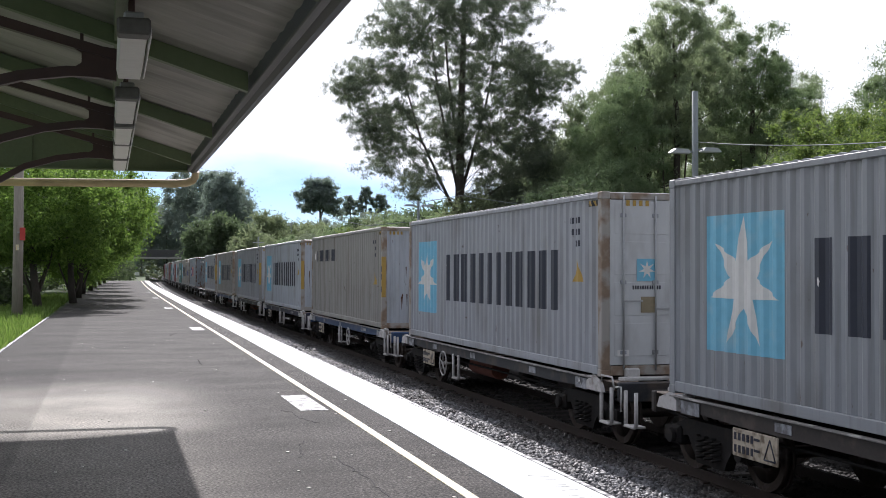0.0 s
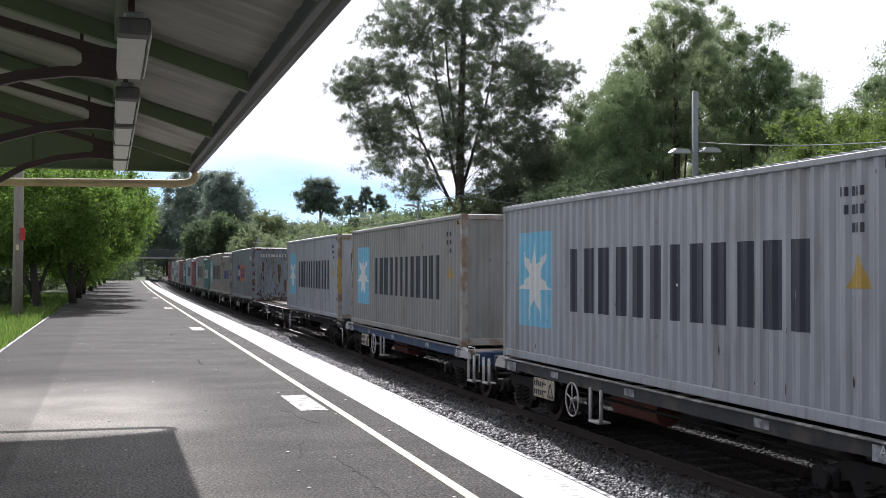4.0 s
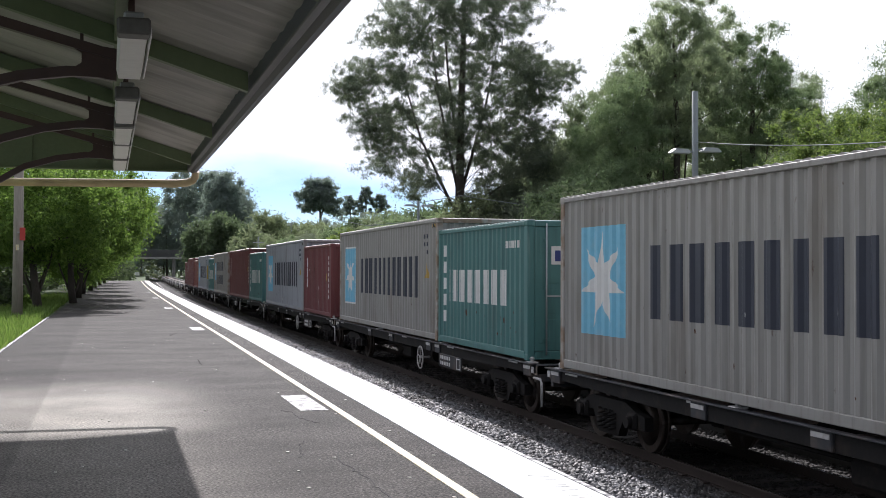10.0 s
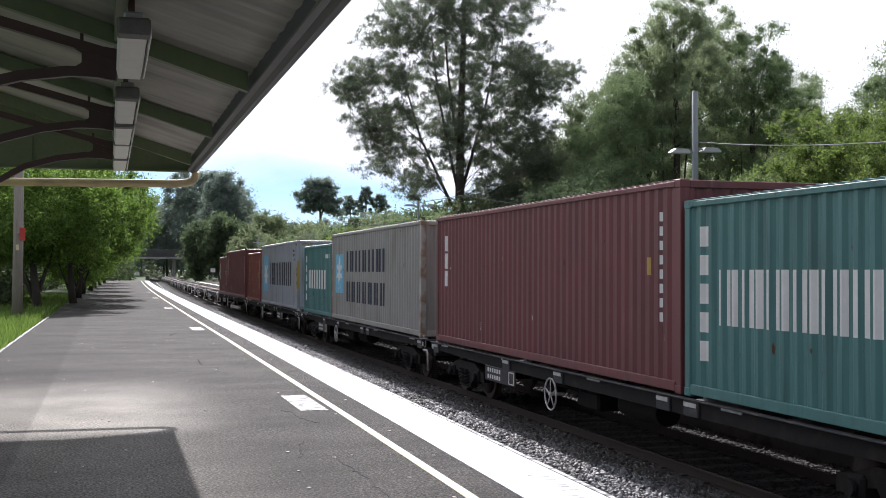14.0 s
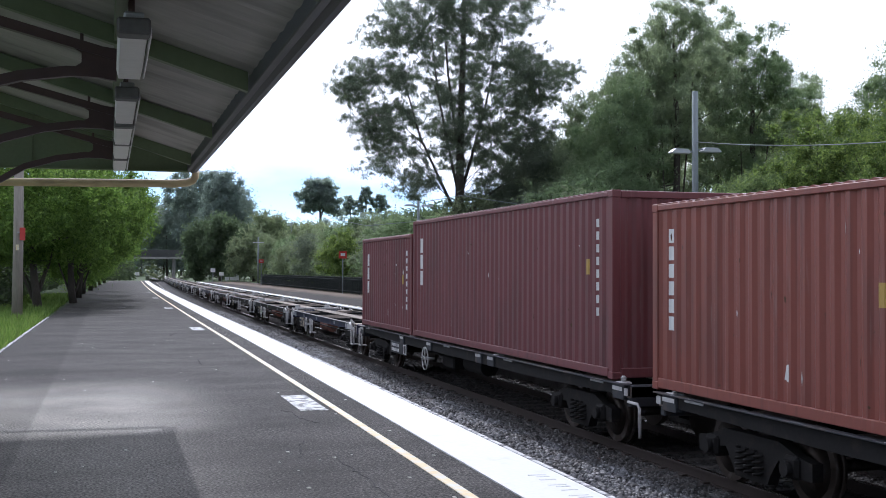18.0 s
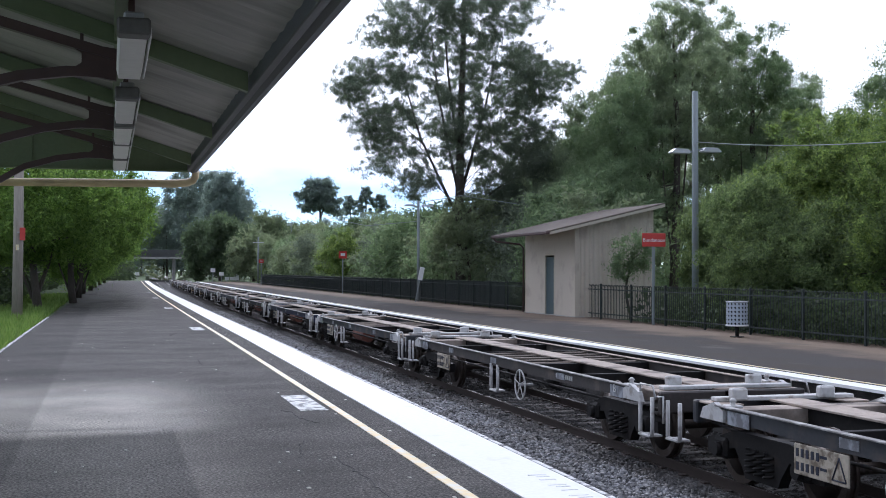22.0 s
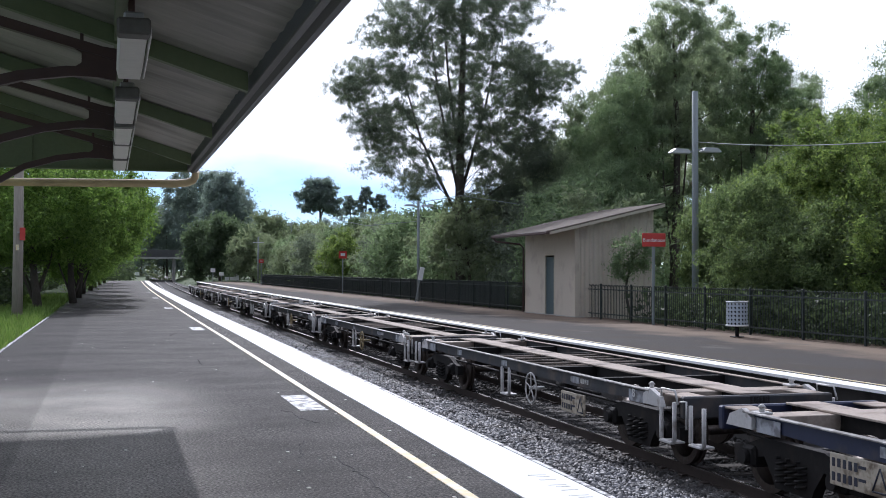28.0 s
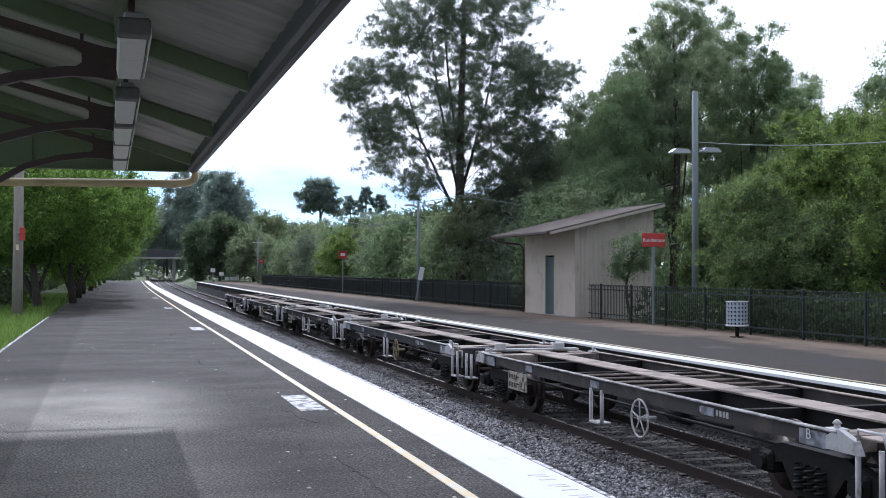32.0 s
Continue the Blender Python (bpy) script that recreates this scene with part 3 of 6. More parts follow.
def build_sleepers():
    me = Mesh().box(-1.22, 1.22, -0.12, 0.12, -0.2, 0.0, 0.015).data("sleeper", SLEEPER)
    clip = Mesh().box(-0.05, 0.05, -0.06, 0.06, 0.0, 0.03, 0.008).data("rail_clip", RAIL_STEEL)
    for k in range(200):
        y = 6.0 + 0.62 * k
        ob = part("sleeper", me, None, TRACK_FAR)
        ob.matrix_basis = pose(TRACK_X + bend(y), y, RAIL_Z - 0.155)
        if k < 45:
            for x in (-0.86, -0.645, 0.645, 0.86):
                c = part("rail_clip", clip, None, ob)
                c.location = (x, 0, 0.0)


build_ballast()
build_sleepers()

# ---- train ----
def travelled(t):
    """Metres that the train has gone since the start."""
    keys = ((0, 0), (18, 234), (19, 246.95), (20, 259.6), (22, 284.2), (23, 296.65), (24, 309.05), (25.5, 327.4), (27.5, 351.85), (29, 369.9), (30.5, 388.2), (32, 406.05))
    for (a, sa), (b, sb) in zip(keys, keys[1:]):
        if t <= b:
            return sa + (sb - sa) * (t - a) / (b - a)
    return keys[-1][1]


MOVERS = []


def rolls(ob, u, h=0.0):
    """Notes a thing that goes with the train: u metres from the start's zero line along the track, h over the rail."""
    MOVERS.append((ob, u, h))
    ob.matrix_basis = on_track(u, h)
    return ob


def on_track(u, h):
    y = u
    return Matrix.Translation((TRACK_X + bend(y), y, RAIL_Z + h)) @ Matrix.Rotation(-math.atan(BEND * max(0, y)), 4, "Z")


def paint(name, color, dirt, rough=0.5, rust=(0.52, 0.75), streak=0.55):
    """Weathered container paint: stains, vertical run-off streaks and small rust specks."""
    color, dirt = tuple(c * 0.88 for c in color), tuple(c * 0.88 for c in dirt)
    m = material("paint_" + name, color, rough, vary=0.1, grain=9, stain=1.3, bump=0.05, second=dirt, second_at=rust, stretch=(1, 1, 0.35))
    n, l = m.node_tree.nodes, m.node_tree.links
    b = n["Principled BSDF"]
    old = b.inputs["Base Color"].links[0].from_socket
    spot = n["Mapping"].inputs["Vector"].links[0].from_socket
    for scale, stretch, lo, hi, tint, share in ((1.0, (9.0, 9.0, 0.45), 0.52, 0.78, tuple(c * 0.55 for c in dirt), streak), (1.0, (16.0, 16.0, 1.1), 0.64, 0.78, (0.6, 0.6, 0.58), streak * 0.22),
                                                (1.0, (11.0, 11.0, 5.0), 0.7, 0.76, (0.09, 0.045, 0.028), 0.75)):
        mp, tex, cut, mix = n.new("ShaderNodeMapping"), n.new("ShaderNodeTexNoise"), n.new("ShaderNodeMapRange"), n.new("ShaderNodeMixRGB")
        mp.inputs["Scale"].default_value = stretch
        tex.inputs["Scale"].default_value, tex.inputs["Detail"].default_value = scale, 4
        cut.inputs["From Min"].default_value, cut.inputs["From Max"].default_value, cut.inputs["To Max"].default_value = lo, hi, share
        mix.inputs[2].default_value = (*tint, 1)
        l.new(spot, mp.inputs["Vector"])
        l.new(mp.outputs[0], tex.inputs["Vector"])
        l.new(tex.outputs["Fac"], cut.inputs["Value"])
        l.new(cut.outputs[0], mix.inputs[0])
        l.new(old, mix.inputs[1])
        old = mix.outputs[0]
    l.new(old, b.inputs["Base Color"])
    return m


P_GREY = paint("light_grey", (0.4, 0.42, 0.455), (0.28, 0.28, 0.28))
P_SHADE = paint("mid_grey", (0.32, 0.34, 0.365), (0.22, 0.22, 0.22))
P_LIGHT = paint("pale_grey", (0.5, 0.54, 0.59), (0.34, 0.34, 0.34))
P_BEIGE = paint("beige_grey", (0.33, 0.325, 0.31), (0.235, 0.22, 0.195))
P_WARM = paint("warm_grey", (0.345, 0.335, 0.31), (0.24, 0.215, 0.185))
P_BLUEGREY = paint("blue_grey", (0.3, 0.345, 0.378), (0.21, 0.2, 0.19))
P_GREEN = paint("green", (0.077, 0.219, 0.210), (0.062, 0.156, 0.150))
P_RED = paint("brown_red", (0.194, 0.053, 0.056), (0.144, 0.050, 0.050))
P_ORED = paint("orange_red", (0.273, 0.072, 0.049), (0.195, 0.065, 0.052))
RUST = material("rust", (0.105, 0.05, 0.028), 0.85, vary=0.4, grain=20, stain=4, second=(0.065, 0.035, 0.023))
RUSTY_RAIL = material("rusty_post", (0.26, 0.19, 0.135), 0.75, vary=0.3, grain=10, stain=2.5, second=(0.38, 0.36, 0.33), second_at=(0.42, 0.55))
M_NAVY = material("navy_mark", (0.025, 0.03, 0.05), 0.5, vary=0.15, grain=10, stain=2, bump=0)
M_BLUE = material("blue_mark", (0.035, 0.055, 0.22), 0.5, vary=0.15, grain=10, stain=2, bump=0)
M_SKY = material("sky_blue_mark", (0.18, 0.5, 0.68), 0.5, vary=0.12, grain=10, stain=2, bump=0, second=(0.27, 0.52, 0.65))
M_WHITE = material("white_mark", (0.72, 0.72, 0.7), 0.5, vary=0.1, grain=10, stain=2, bump=0)
M_ORANGE = material("orange_mark", (0.62, 0.22, 0.15), 0.5, vary=0.12, grain=10, stain=2, bump=0, second=(0.55, 0.27, 0.2))
RUST_RUN = material("rust_run", (0.17, 0.1, 0.056), 0.85, vary=0.4, grain=14, stain=5, second=(0.1, 0.05, 0.03), second_at=(0.45, 0.6))
RUST_POST = material("rusted_post", (0.125, 0.06, 0.036), 0.8, vary=0.4, grain=12, stain=4.5, second=(0.25, 0.27, 0.285), second_at=(0.47, 0.53))
M_YELLOW = material("yellow_mark", (0.45, 0.29, 0.06), 0.5, vary=0.15, grain=10, stain=2, bump=0)
M_BLACK = material("black_mark", (0.02, 0.02, 0.02), 0.5, vary=0.2, bump=0)

WIDE = 2.438
WAVE, DEEP = 0.278, 0.036


def wave_breaks(length):
    """Breaks of the corrugation along a wall: distance from its middle, depth."""
    n = int(round(length / WAVE))
    step = length / n
    out = []
    for i in range(n):
        a = -length / 2 + i * step
        out += [(a, 0.0), (a + step * 0.26, 0.0), (a + step * 0.5, DEEP), (a + step * 0.76, DEEP)]
    return out + [(length / 2, 0.0)]


def depth_at(breaks, y):
    for (a, da), (b, db) in zip(breaks, breaks[1:]):
        if y <= b:
            return da + (db - da) * max(0, y - a) / (b - a)
    return 0.0


def wavy_wall(length, z0, z1, place):
    """A corrugated steel wall; place turns (along, depth inwards, z) into the container's space."""
    me = Mesh()
    br = wave_breaks(length)
    n = len(br)
    v = [place(y, d, z) for z in (z0, z1) for y, d in br] + [place(y, d + 0.03, z) for z in (z0, z1) for y, d in br]
    f = [(i, i + 1, n + i + 1, n + i) for i in range(n - 1)] + [(2 * n + i, 3 * n + i, 3 * n + i + 1, 2 * n + i + 1) for i in range(n - 1)]
    return me.add(v, f)


def marks(outlines, breaks, place, lift=0.003):
    """Flat painted shapes that follow the corrugation. outlines: polygons of (along, z)."""
    me = Mesh()
    cuts = [y for y, d in breaks]
    for poly in outlines:
        ys = sorted(set([round(p[0], 4) for p in poly] + [c for c in cuts if min(p[0] for p in poly) < c < max(p[0] for p in poly)]))
        edges = list(zip(poly, poly[1:] + poly[:1]))
        for a, b in zip(ys, ys[1:]):
            if b - a < 1e-4:
                continue
            mid, live = (a + b) / 2, []
            for p, q in edges:
                if min(p[0], q[0]) <= mid <= max(p[0], q[0]) and abs(p[0] - q[0]) > 1e-6:
                    at = lambda y, p=p, q=q: p[1] + (q[1] - p[1]) * (y - p[0]) / (q[0] - p[0])
                    live.append((at(mid), at(a), at(b)))
            live.sort()
            da, db = depth_at(breaks, a), depth_at(breaks, b)
            for lo, hi in zip(live[::2], live[1::2]):
                me.add([place(a, da - lift, lo[1]), place(b, db - lift, lo[2]), place(b, db - lift, hi[2]), place(a, da - lift, hi[1])], [(0, 1, 2, 3)])
    return me


def rect(a, b, c, d):
    return [(a, c), (b, c), (b, d), (a, d)]


def star(cy, cz, r, squash=1.0):
    pts = []
    for i in range(14):
        a = math.pi / 2 + math.pi * i / 7
        rr = r if i % 2 == 0 else r * 0.37
        pts.append((cy + rr * math.cos(a) * squash, cz + rr * math.sin(a)))
    return pts


def word_bars(y0, y1, z0, z1, count, weight=0.32, seed=1):
    """A row of plain bars, one group for each sign, from y0 (far) to y1 (near)."""
    out, pitch = [], (y1 - y0) / count
    for i in range(count):
        a, b = y0 + pitch * (i + 0.09), y0 + pitch * (i + 0.91)
        w = b - a
        k = weight if (i + seed) % 3 else weight * 1.15
        out.append([rect(a, a + w * k, z0, z1), rect(b - w * k, b, z0, z1)])
    return out


def container(length, high, shell, posts, label, u0, livery=None, end="wall", end_marks=None, stripe=False, doors=None, end_mat=None, name="shipping_container"):
    """A steel freight container; u0 is its near end along the train. Its base is 1.05 m over the rail."""
    box = thing(name, label, "container", "containers on the train")
    hl, hw = length / 2, WIDE / 2
    sides = {-1: lambda y, d, z: (-hw + 0.022 + d, y, z), 1: lambda y, d, z: (hw - 0.022 - d, y, z)}
    run = length - 0.3
    br = wave_breaks(run)
    for s in (-1, 1):
        panel = part("side_wall", wavy_wall(run, 0.16, high - 0.09, sides[s]), shell, box)
        if s == -1 and livery:
            for nm, mat, shapes, *lift in livery(hl, high):
                groups = shapes if shapes and isinstance(shapes[0][0], list) else [shapes]
                for g in groups:
                    part(nm, marks(g, br, sides[s], *lift), mat, panel)
    for s in (-1, 1):
        part("bottom_rail", Mesh().box(s * hw - (0.0 if s < 0 else 0.05), s * hw + (0.05 if s < 0 else 0.0), -hl + 0.17, hl - 0.17, 0.03, 0.165, 0.008), shell, box)
        part("top_rail", Mesh().box(s * hw - (0.0 if s < 0 else 0.06), s * hw + (0.06 if s < 0 else 0.0), -hl + 0.17, hl - 0.17, high - 0.095, high - 0.02, 0.008), shell, box)
        for e in (-1, 1):
            x0, x1 = sorted((s * hw, s * (hw - 0.15)))
            y0, y1 = sorted((e * hl, e * (hl - 0.16)))
            post = part("corner_post", Mesh().box(x0 + 0.004, x1 - 0.004, y0 + 0.004, y1 - 0.004, 0.11, high - 0.11, 0.012), posts, box)
            for z0, z1 in ((0.0, 0.118), (high - 0.118, high)):
                part("corner_casting", Mesh().box(x0, x1, y0 - 0.009 * (e > 0), y1 + 0.009 * (e < 0), z0, z1, 0.012), posts, post)
    roof = Mesh()
    n = 2 * int(run / 0.21)
    v, f = [], []
    for i in range(n + 1):
        y, z = -run / 2 + run * i / n, high + (0.008 if i % 2 else -0.016)
        v += [(-hw + 0.008, y, z), (hw - 0.008, y, z), (-hw + 0.008, y, high - 0.06), (hw - 0.008, y, high - 0.06)]
    for i in range(n):
        k = 4 * i
        f += [(k, k + 1, k + 5, k + 4), (k + 2, k + 6, k + 7, k + 3), (k, k + 4, k + 6, k + 2), (k + 1, k + 3, k + 7, k + 5)]
    part("roof", roof.add(v, f), shell, box)
    part("floor", Mesh().box(-hw + 0.05, hw - 0.05, -hl + 0.05, hl - 0.05, 0.04, 0.15), BLACK_IRON, box)
    ew = WIDE - 0.3
    for e in (-1, 1):
        for z0, z1 in ((0.02, 0.17), (high - 0.12, high - 0.015)):
            y0, y1 = sorted((e * hl, e * (hl - 0.1)))
            part("end_beam", Mesh().box(-ew / 2, ew / 2, y0 + 0.002, y1, z0, z1, 0.01), posts, box)
        if e == 1 or end == "wall":
            flat = lambda y, d, z, e=e: (y, e * (hl - 0.03 - d), z)
            # some containers take a paler material on their end walls
            wall = part("end_wall", wavy_wall(ew, 0.16, high - 0.1, flat), end_mat or shell, box)
            if e == -1 and end_marks:
                for nm, mat, shapes, *lift in end_marks(high):
                    for g in (shapes if isinstance(shapes[0][0], list) else [shapes]):
                        part(nm, marks(g, wave_breaks(ew), flat, *lift), mat, wall)
        else:
            for s in (-1, 1):
                x0, x1 = sorted((s * 0.012, s * ew / 2))
                door = Mesh().box(x0, x1, -hl + 0.02, -hl + 0.06, 0.18, high - 0.125, 0.006)
                for k in range(4):
                    z = 0.32 + k * (high - 0.6) / 3.6
                    door.box(x0 + 0.08, x1 - 0.08, -hl + 0.012, -hl + 0.022, z, z + (high - 0.6) / 3.6 - 0.12, 0.004)
                leaf = part("door", door, doors or shell, box)
                for k, x in enumerate((s * 0.3, s * 0.85)):
                    part("lock_rod", Mesh().tube([(x, -hl - 0.012, 0.1), (x, -hl - 0.012, high - 0.06)], 0.017, 8), GALV, leaf, "galvanised lock rod")
                    part("door_handle", Mesh().box(min(x, x - s * 0.32), max(x, x - s * 0.32), -hl - 0.03, -hl - 0.018, 1.05 + 0.12 * k, 1.08 + 0.12 * k, 0.004), GALV, leaf, "galvanised handle")
                    for z in (0.35, high * 0.5, high - 0.4):
                        part("rod_keeper", Mesh().box(x - 0.05, x + 0.05, -hl - 0.012, -hl + 0.02, z, z + 0.06, 0.004), shell, leaf)
        if e == -1 and end == "doors" and end_marks:
            for nm, mat, shapes, *lift in end_marks(high):
                for g in (shapes if isinstance(shapes[0][0], list) else [shapes]):
                    part(nm, marks(g, [(-2, 0), (2, 0)], lambda y, d, z: (y, -hl + 0.008 + d, z), *lift), mat, box)
    if stripe:
        mark = part("yellow_stripe", Mesh().box(-hw - 0.003, -hw + 0.11, -hl - 0.003, -hl + 0.075, high - 2.0, high - 0.85, 0.002), M_YELLOW, box, "yellow stripe on the corner post")
        for z in (high - 1.85, high - 1.5, high - 1.28):
            part("black_mark", Mesh().box(-hw - 0.008, -hw - 0.002, -hl + 0.01, -hl + 0.06, z, z + 0.16, 0.001), M_BLACK, mark)
    return rolls(box, u0 + hl, 1.05)


def hazard(hl, high):
    """Slanting yellow bars on black at the upper corners of tall containers."""
    z0, z1 = high - 0.21, high - 0.125
    return [[(-hl + 0.2 + 0.11 * i, z0), (-hl + 0.25 + 0.11 * i, z0), (-hl + 0.3 + 0.11 * i, z1), (-hl + 0.25 + 0.11 * i, z1)] for i in range(4)]


def hazard_band(hl, high):
    return ("hazard_band", M_BLACK, [rect(-hl + 0.19, -hl + 0.64, high - 0.215, high - 0.12)])


def code_marks(hl, high, rows=3, cols=5, mat=None):
    return ("code_mark", mat or M_NAVY, [[rect(-hl + 0.95 + 0.09 * i, -hl + 1.005 + 0.09 * i, high - 0.46 - 0.19 * j, high - 0.36 - 0.19 * j)] for j in range(rows) for i in range(cols - j)])


def warning(hl, high, z=1.42):
    return ("warning_triangle", M_YELLOW, [[(-hl + 0.85, high - z), (-hl + 1.25, high - z), (-hl + 1.05, high - z + 0.37)]])


def scuffs(hl, high, seed, count, mat, low=False):
    """Small irregular scrapes and rust spots."""
    rng = random.Random(seed)
    out = []
    for _ in range(count):
        y, z = rng.uniform(-hl + 0.4, hl - 0.4), rng.uniform(0.25, 0.9 if low else high - 0.4)
        a, b = rng.uniform(0.006, 0.024), rng.uniform(0.015, 0.09)
        out.append([(y - a, z), (y - a * 0.3, z - b), (y + a * 0.7, z - b * 0.6), (y + a, z + b * 0.3), (y + a * 0.1, z + b * 0.8)])
    return ("scuff", mat, [[o] for o in out], 0.005)


def round_rect(a, b, c, d, r=0.16):
    """A rectangle with rounded corners."""
    out = []
    for cy, cz, w in ((b - r, d - r, 0), (a + r, d - r, 90), (a + r, c + r, 180), (b - r, c + r, 270)):
        out += [(cy + r * math.cos(radians(w + 22.5 * k)), cz + r * math.sin(radians(w + 22.5 * k))) for k in range(5)]
    return out


def star_livery(seed=3, marks_seed=1, warn=True, shift=0.0, border=False):
    def make(hl, high):
        far, z0, z1 = hl - 0.8 + shift, high - 2.25, high - 0.54
        out = [("blue_square", M_SKY, [rect(far - 1.75, far, z0, z1)]), ("white_star", M_WHITE, [star(far - 0.87, (z0 + z1) / 2, 0.82)], 0.007),
               ("lettering_bar", M_NAVY, word_bars(hl - 10.4, hl - 3.25, high - 1.92, high - 0.88, 6, 0.36, seed)),
               hazard_band(hl, high), ("hazard_stripe", M_YELLOW, [[r] for r in hazard(hl, high)], 0.006), code_marks(hl, high), scuffs(hl, high, marks_seed, 7, RUST, True), scuffs(hl, high, marks_seed + 40, 3, M_WHITE)]
        if border:
            out[0] = ("blue_square", M_SKY, [round_rect(far - 1.75, far, z0, z1)], 0.005)
            out.insert(0, ("white_border", M_WHITE, [round_rect(far - 1.8, far + 0.05, z0 - 0.05, z1 + 0.05)]))
            out[2] = ("white_star", M_WHITE, [star(far - 0.87, (z0 + z1) / 2, 0.72)], 0.008)
        return out + ([warning(hl, high)] if warn else [])
    return make


def small_star_livery(hl, high):
    return [("lettering_bar", M_NAVY, word_bars(hl - 5.1, hl - 1.1, high - 0.91, high - 0.51, 9, 0.34, 2)), ("white_star", M_WHITE, [star(hl - 0.75, high - 0.72, 0.24)]),
            hazard_band(hl, high), ("hazard_stripe", M_YELLOW, [[r] for r in hazard(hl, high)], 0.006), warning(hl, high, 1.65), code_marks(hl, high, 3, 4), scuffs(hl, high, 9, 14, RUST)]


def orange_livery(hl, high):
    return [("navy_square", M_BLUE, [rect(hl - 5.1, hl - 3.7, high - 1.87, high - 0.94)]), ("orange_panel", M_ORANGE, [rect(hl - 7.9, hl - 5.1, high - 1.87, high - 0.94)]),
            ("white_mark_bar", M_WHITE, word_bars(hl - 4.95, hl - 3.85, high - 1.6, high - 1.2, 3, 0.3, 1), 0.007),
            ("navy_mark_bar", M_BLUE, word_bars(hl - 7.75, hl - 5.25, high - 1.7, high - 1.12, 8, 0.3, 2), 0.007),
            ("white_code_mark", M_WHITE, [[rect(-hl + 0.7 + 0.2 * i, -hl + 0.88 + 0.2 * i, high - 0.66, high - 0.46)] for i in range(5)]), scuffs(hl, high, 5, 60, RUST), scuffs(hl, high, 6, 110, RUST, True)]


def orange_end(high):
    """Blotches of rust with paler runs below them, thickest round the edges, and a white code strip."""
    rng = random.Random(8)
    spots, runs = [], []

    def blotch(y, z, w, h):
        pts = []
        for i in range(9):
            k = 6.2832 * i / 9
            q = rng.uniform(0.6, 1.15)
            pts.append((y + w * q * math.cos(k), z + h * q * math.sin(k)))
        return pts
    for _ in range(64):
        y, z, w = rng.uniform(-0.98, 0.98), 0.35 + (high - 0.9) * rng.random() ** 0.8, rng.uniform(0.01, 0.04)
        h = w * rng.uniform(1.2, 3.2)
        spots.append(blotch(y, z, w, h))
        if rng.random() < 0.6:
            run = rng.uniform(0.08, 0.4)
            runs.append([(y - w * 0.7, z), (y - w * 0.35, max(0.2, z - run)), (y + w * 0.2, max(0.18, z - run * 1.1)), (y + w * 0.7, z)])
    for y, z0, z1, w in ((0.28, 1.05, 1.95, 0.1), (-0.62, 1.5, 2.1, 0.05), (0.62, 0.5, 1.1, 0.07)):
        runs.append([(y - w * 0.6, z0), (y + w * 0.3, z0 - 0.1), (y + w, z1 * 0.7 + z0 * 0.3), (y + w * 0.8, z1), (y - w, z1 + 0.06)])
    for _ in range(26):
        y, z = rng.uniform(-1.0, 1.0), rng.uniform(0.18, 0.5)
        spots.append(blotch(y, z, rng.uniform(0.02, 0.06), rng.uniform(0.03, 0.1)))
    return [("rust_run", RUST_RUN, [[r] for r in runs], 0.003), ("rust_spot", RUST, [[p] for p in spots], 0.005), ("white_code_strip", M_WHITE, [rect(-0.75, 0.75, high - 0.5, high - 0.36)], 0.005),
            ("code_mark", M_NAVY, [[rect(-0.7 + 0.15 * i, -0.64 + 0.15 * i, high - 0.48, high - 0.38)] for i in range(10) if i != 4], 0.008)]


def striped_end(seed):
    def make(high):
        rng = random.Random(seed)
        return [("rust_streak", RUST, [[(x, z), (x + 0.02, z - l), (x + 0.035, z)] for x, z, l in [(rng.uniform(-0.95, 0.95), rng.uniform(0.8, high - 0.3), rng.uniform(0.2, 0.8)) for _ in range(14)]], 0.004),
                ("hazard_stripe", M_YELLOW, [[rect(-1.0 + 0.11 * i, -0.94 + 0.11 * i, high - 0.22, high - 0.13)] for i in range(4)], 0.004)]
    return make


def star_end(high):
    return [("blue_square", M_SKY, [rect(-0.62, -0.27, high - 1.4, high - 1.05)], 0.004), ("white_star", M_WHITE, [star(-0.445, high - 1.22, 0.15)], 0.008),
            ("lettering_bar", M_NAVY, word_bars(-0.7, -0.2, high - 1.53, high - 1.47, 6, 0.34, 1), 0.004), ("white_label", M_WHITE, [rect(-0.95, -0.75, 0.32, 0.42)], 0.006),
            ("brown_label", PLATE_TAN, [rect(-0.55, -0.3, 1.0, 1.25)], 0.006), ("hazard_stripe", M_YELLOW, [[rect(-0.8 + 0.11 * i, -0.74 + 0.11 * i, high - 0.22, high - 0.13)] for i in range(4)], 0.004)]


def panel_end(high):
    return [("white_panel", M_WHITE, [rect(-0.85, -0.1, high - 0.98, high - 0.36)], 0.004), ("blue_panel", M_BLUE, [rect(-0.78, -0.17, high - 0.82, high - 0.42)], 0.008),
            ("yellow_wave", M_YELLOW, [[(-0.7, high - 0.76), (-0.45, high - 0.5), (-0.2, high - 0.46), (-0.35, high - 0.56), (-0.5, high - 0.66)]], 0.012),
            ("dark_patch", M_BLACK, [rect(-0.85, -0.15, 0.35, 0.92)], 0.004), ("pale_patch", P_BEIGE, [rect(-0.68, -0.32, 0.5, 0.77)], 0.008)]


def green_end(high):
    return [("white_panel", M_WHITE, [rect(-0.75, -0.2, high - 0.82, high - 0.48)], 0.004), ("blue_mark", M_BLUE, [rect(-0.68, -0.5, high - 0.76, high - 0.56), rect(-0.45, -0.28, high - 0.76, high - 0.56)], 0.008)]


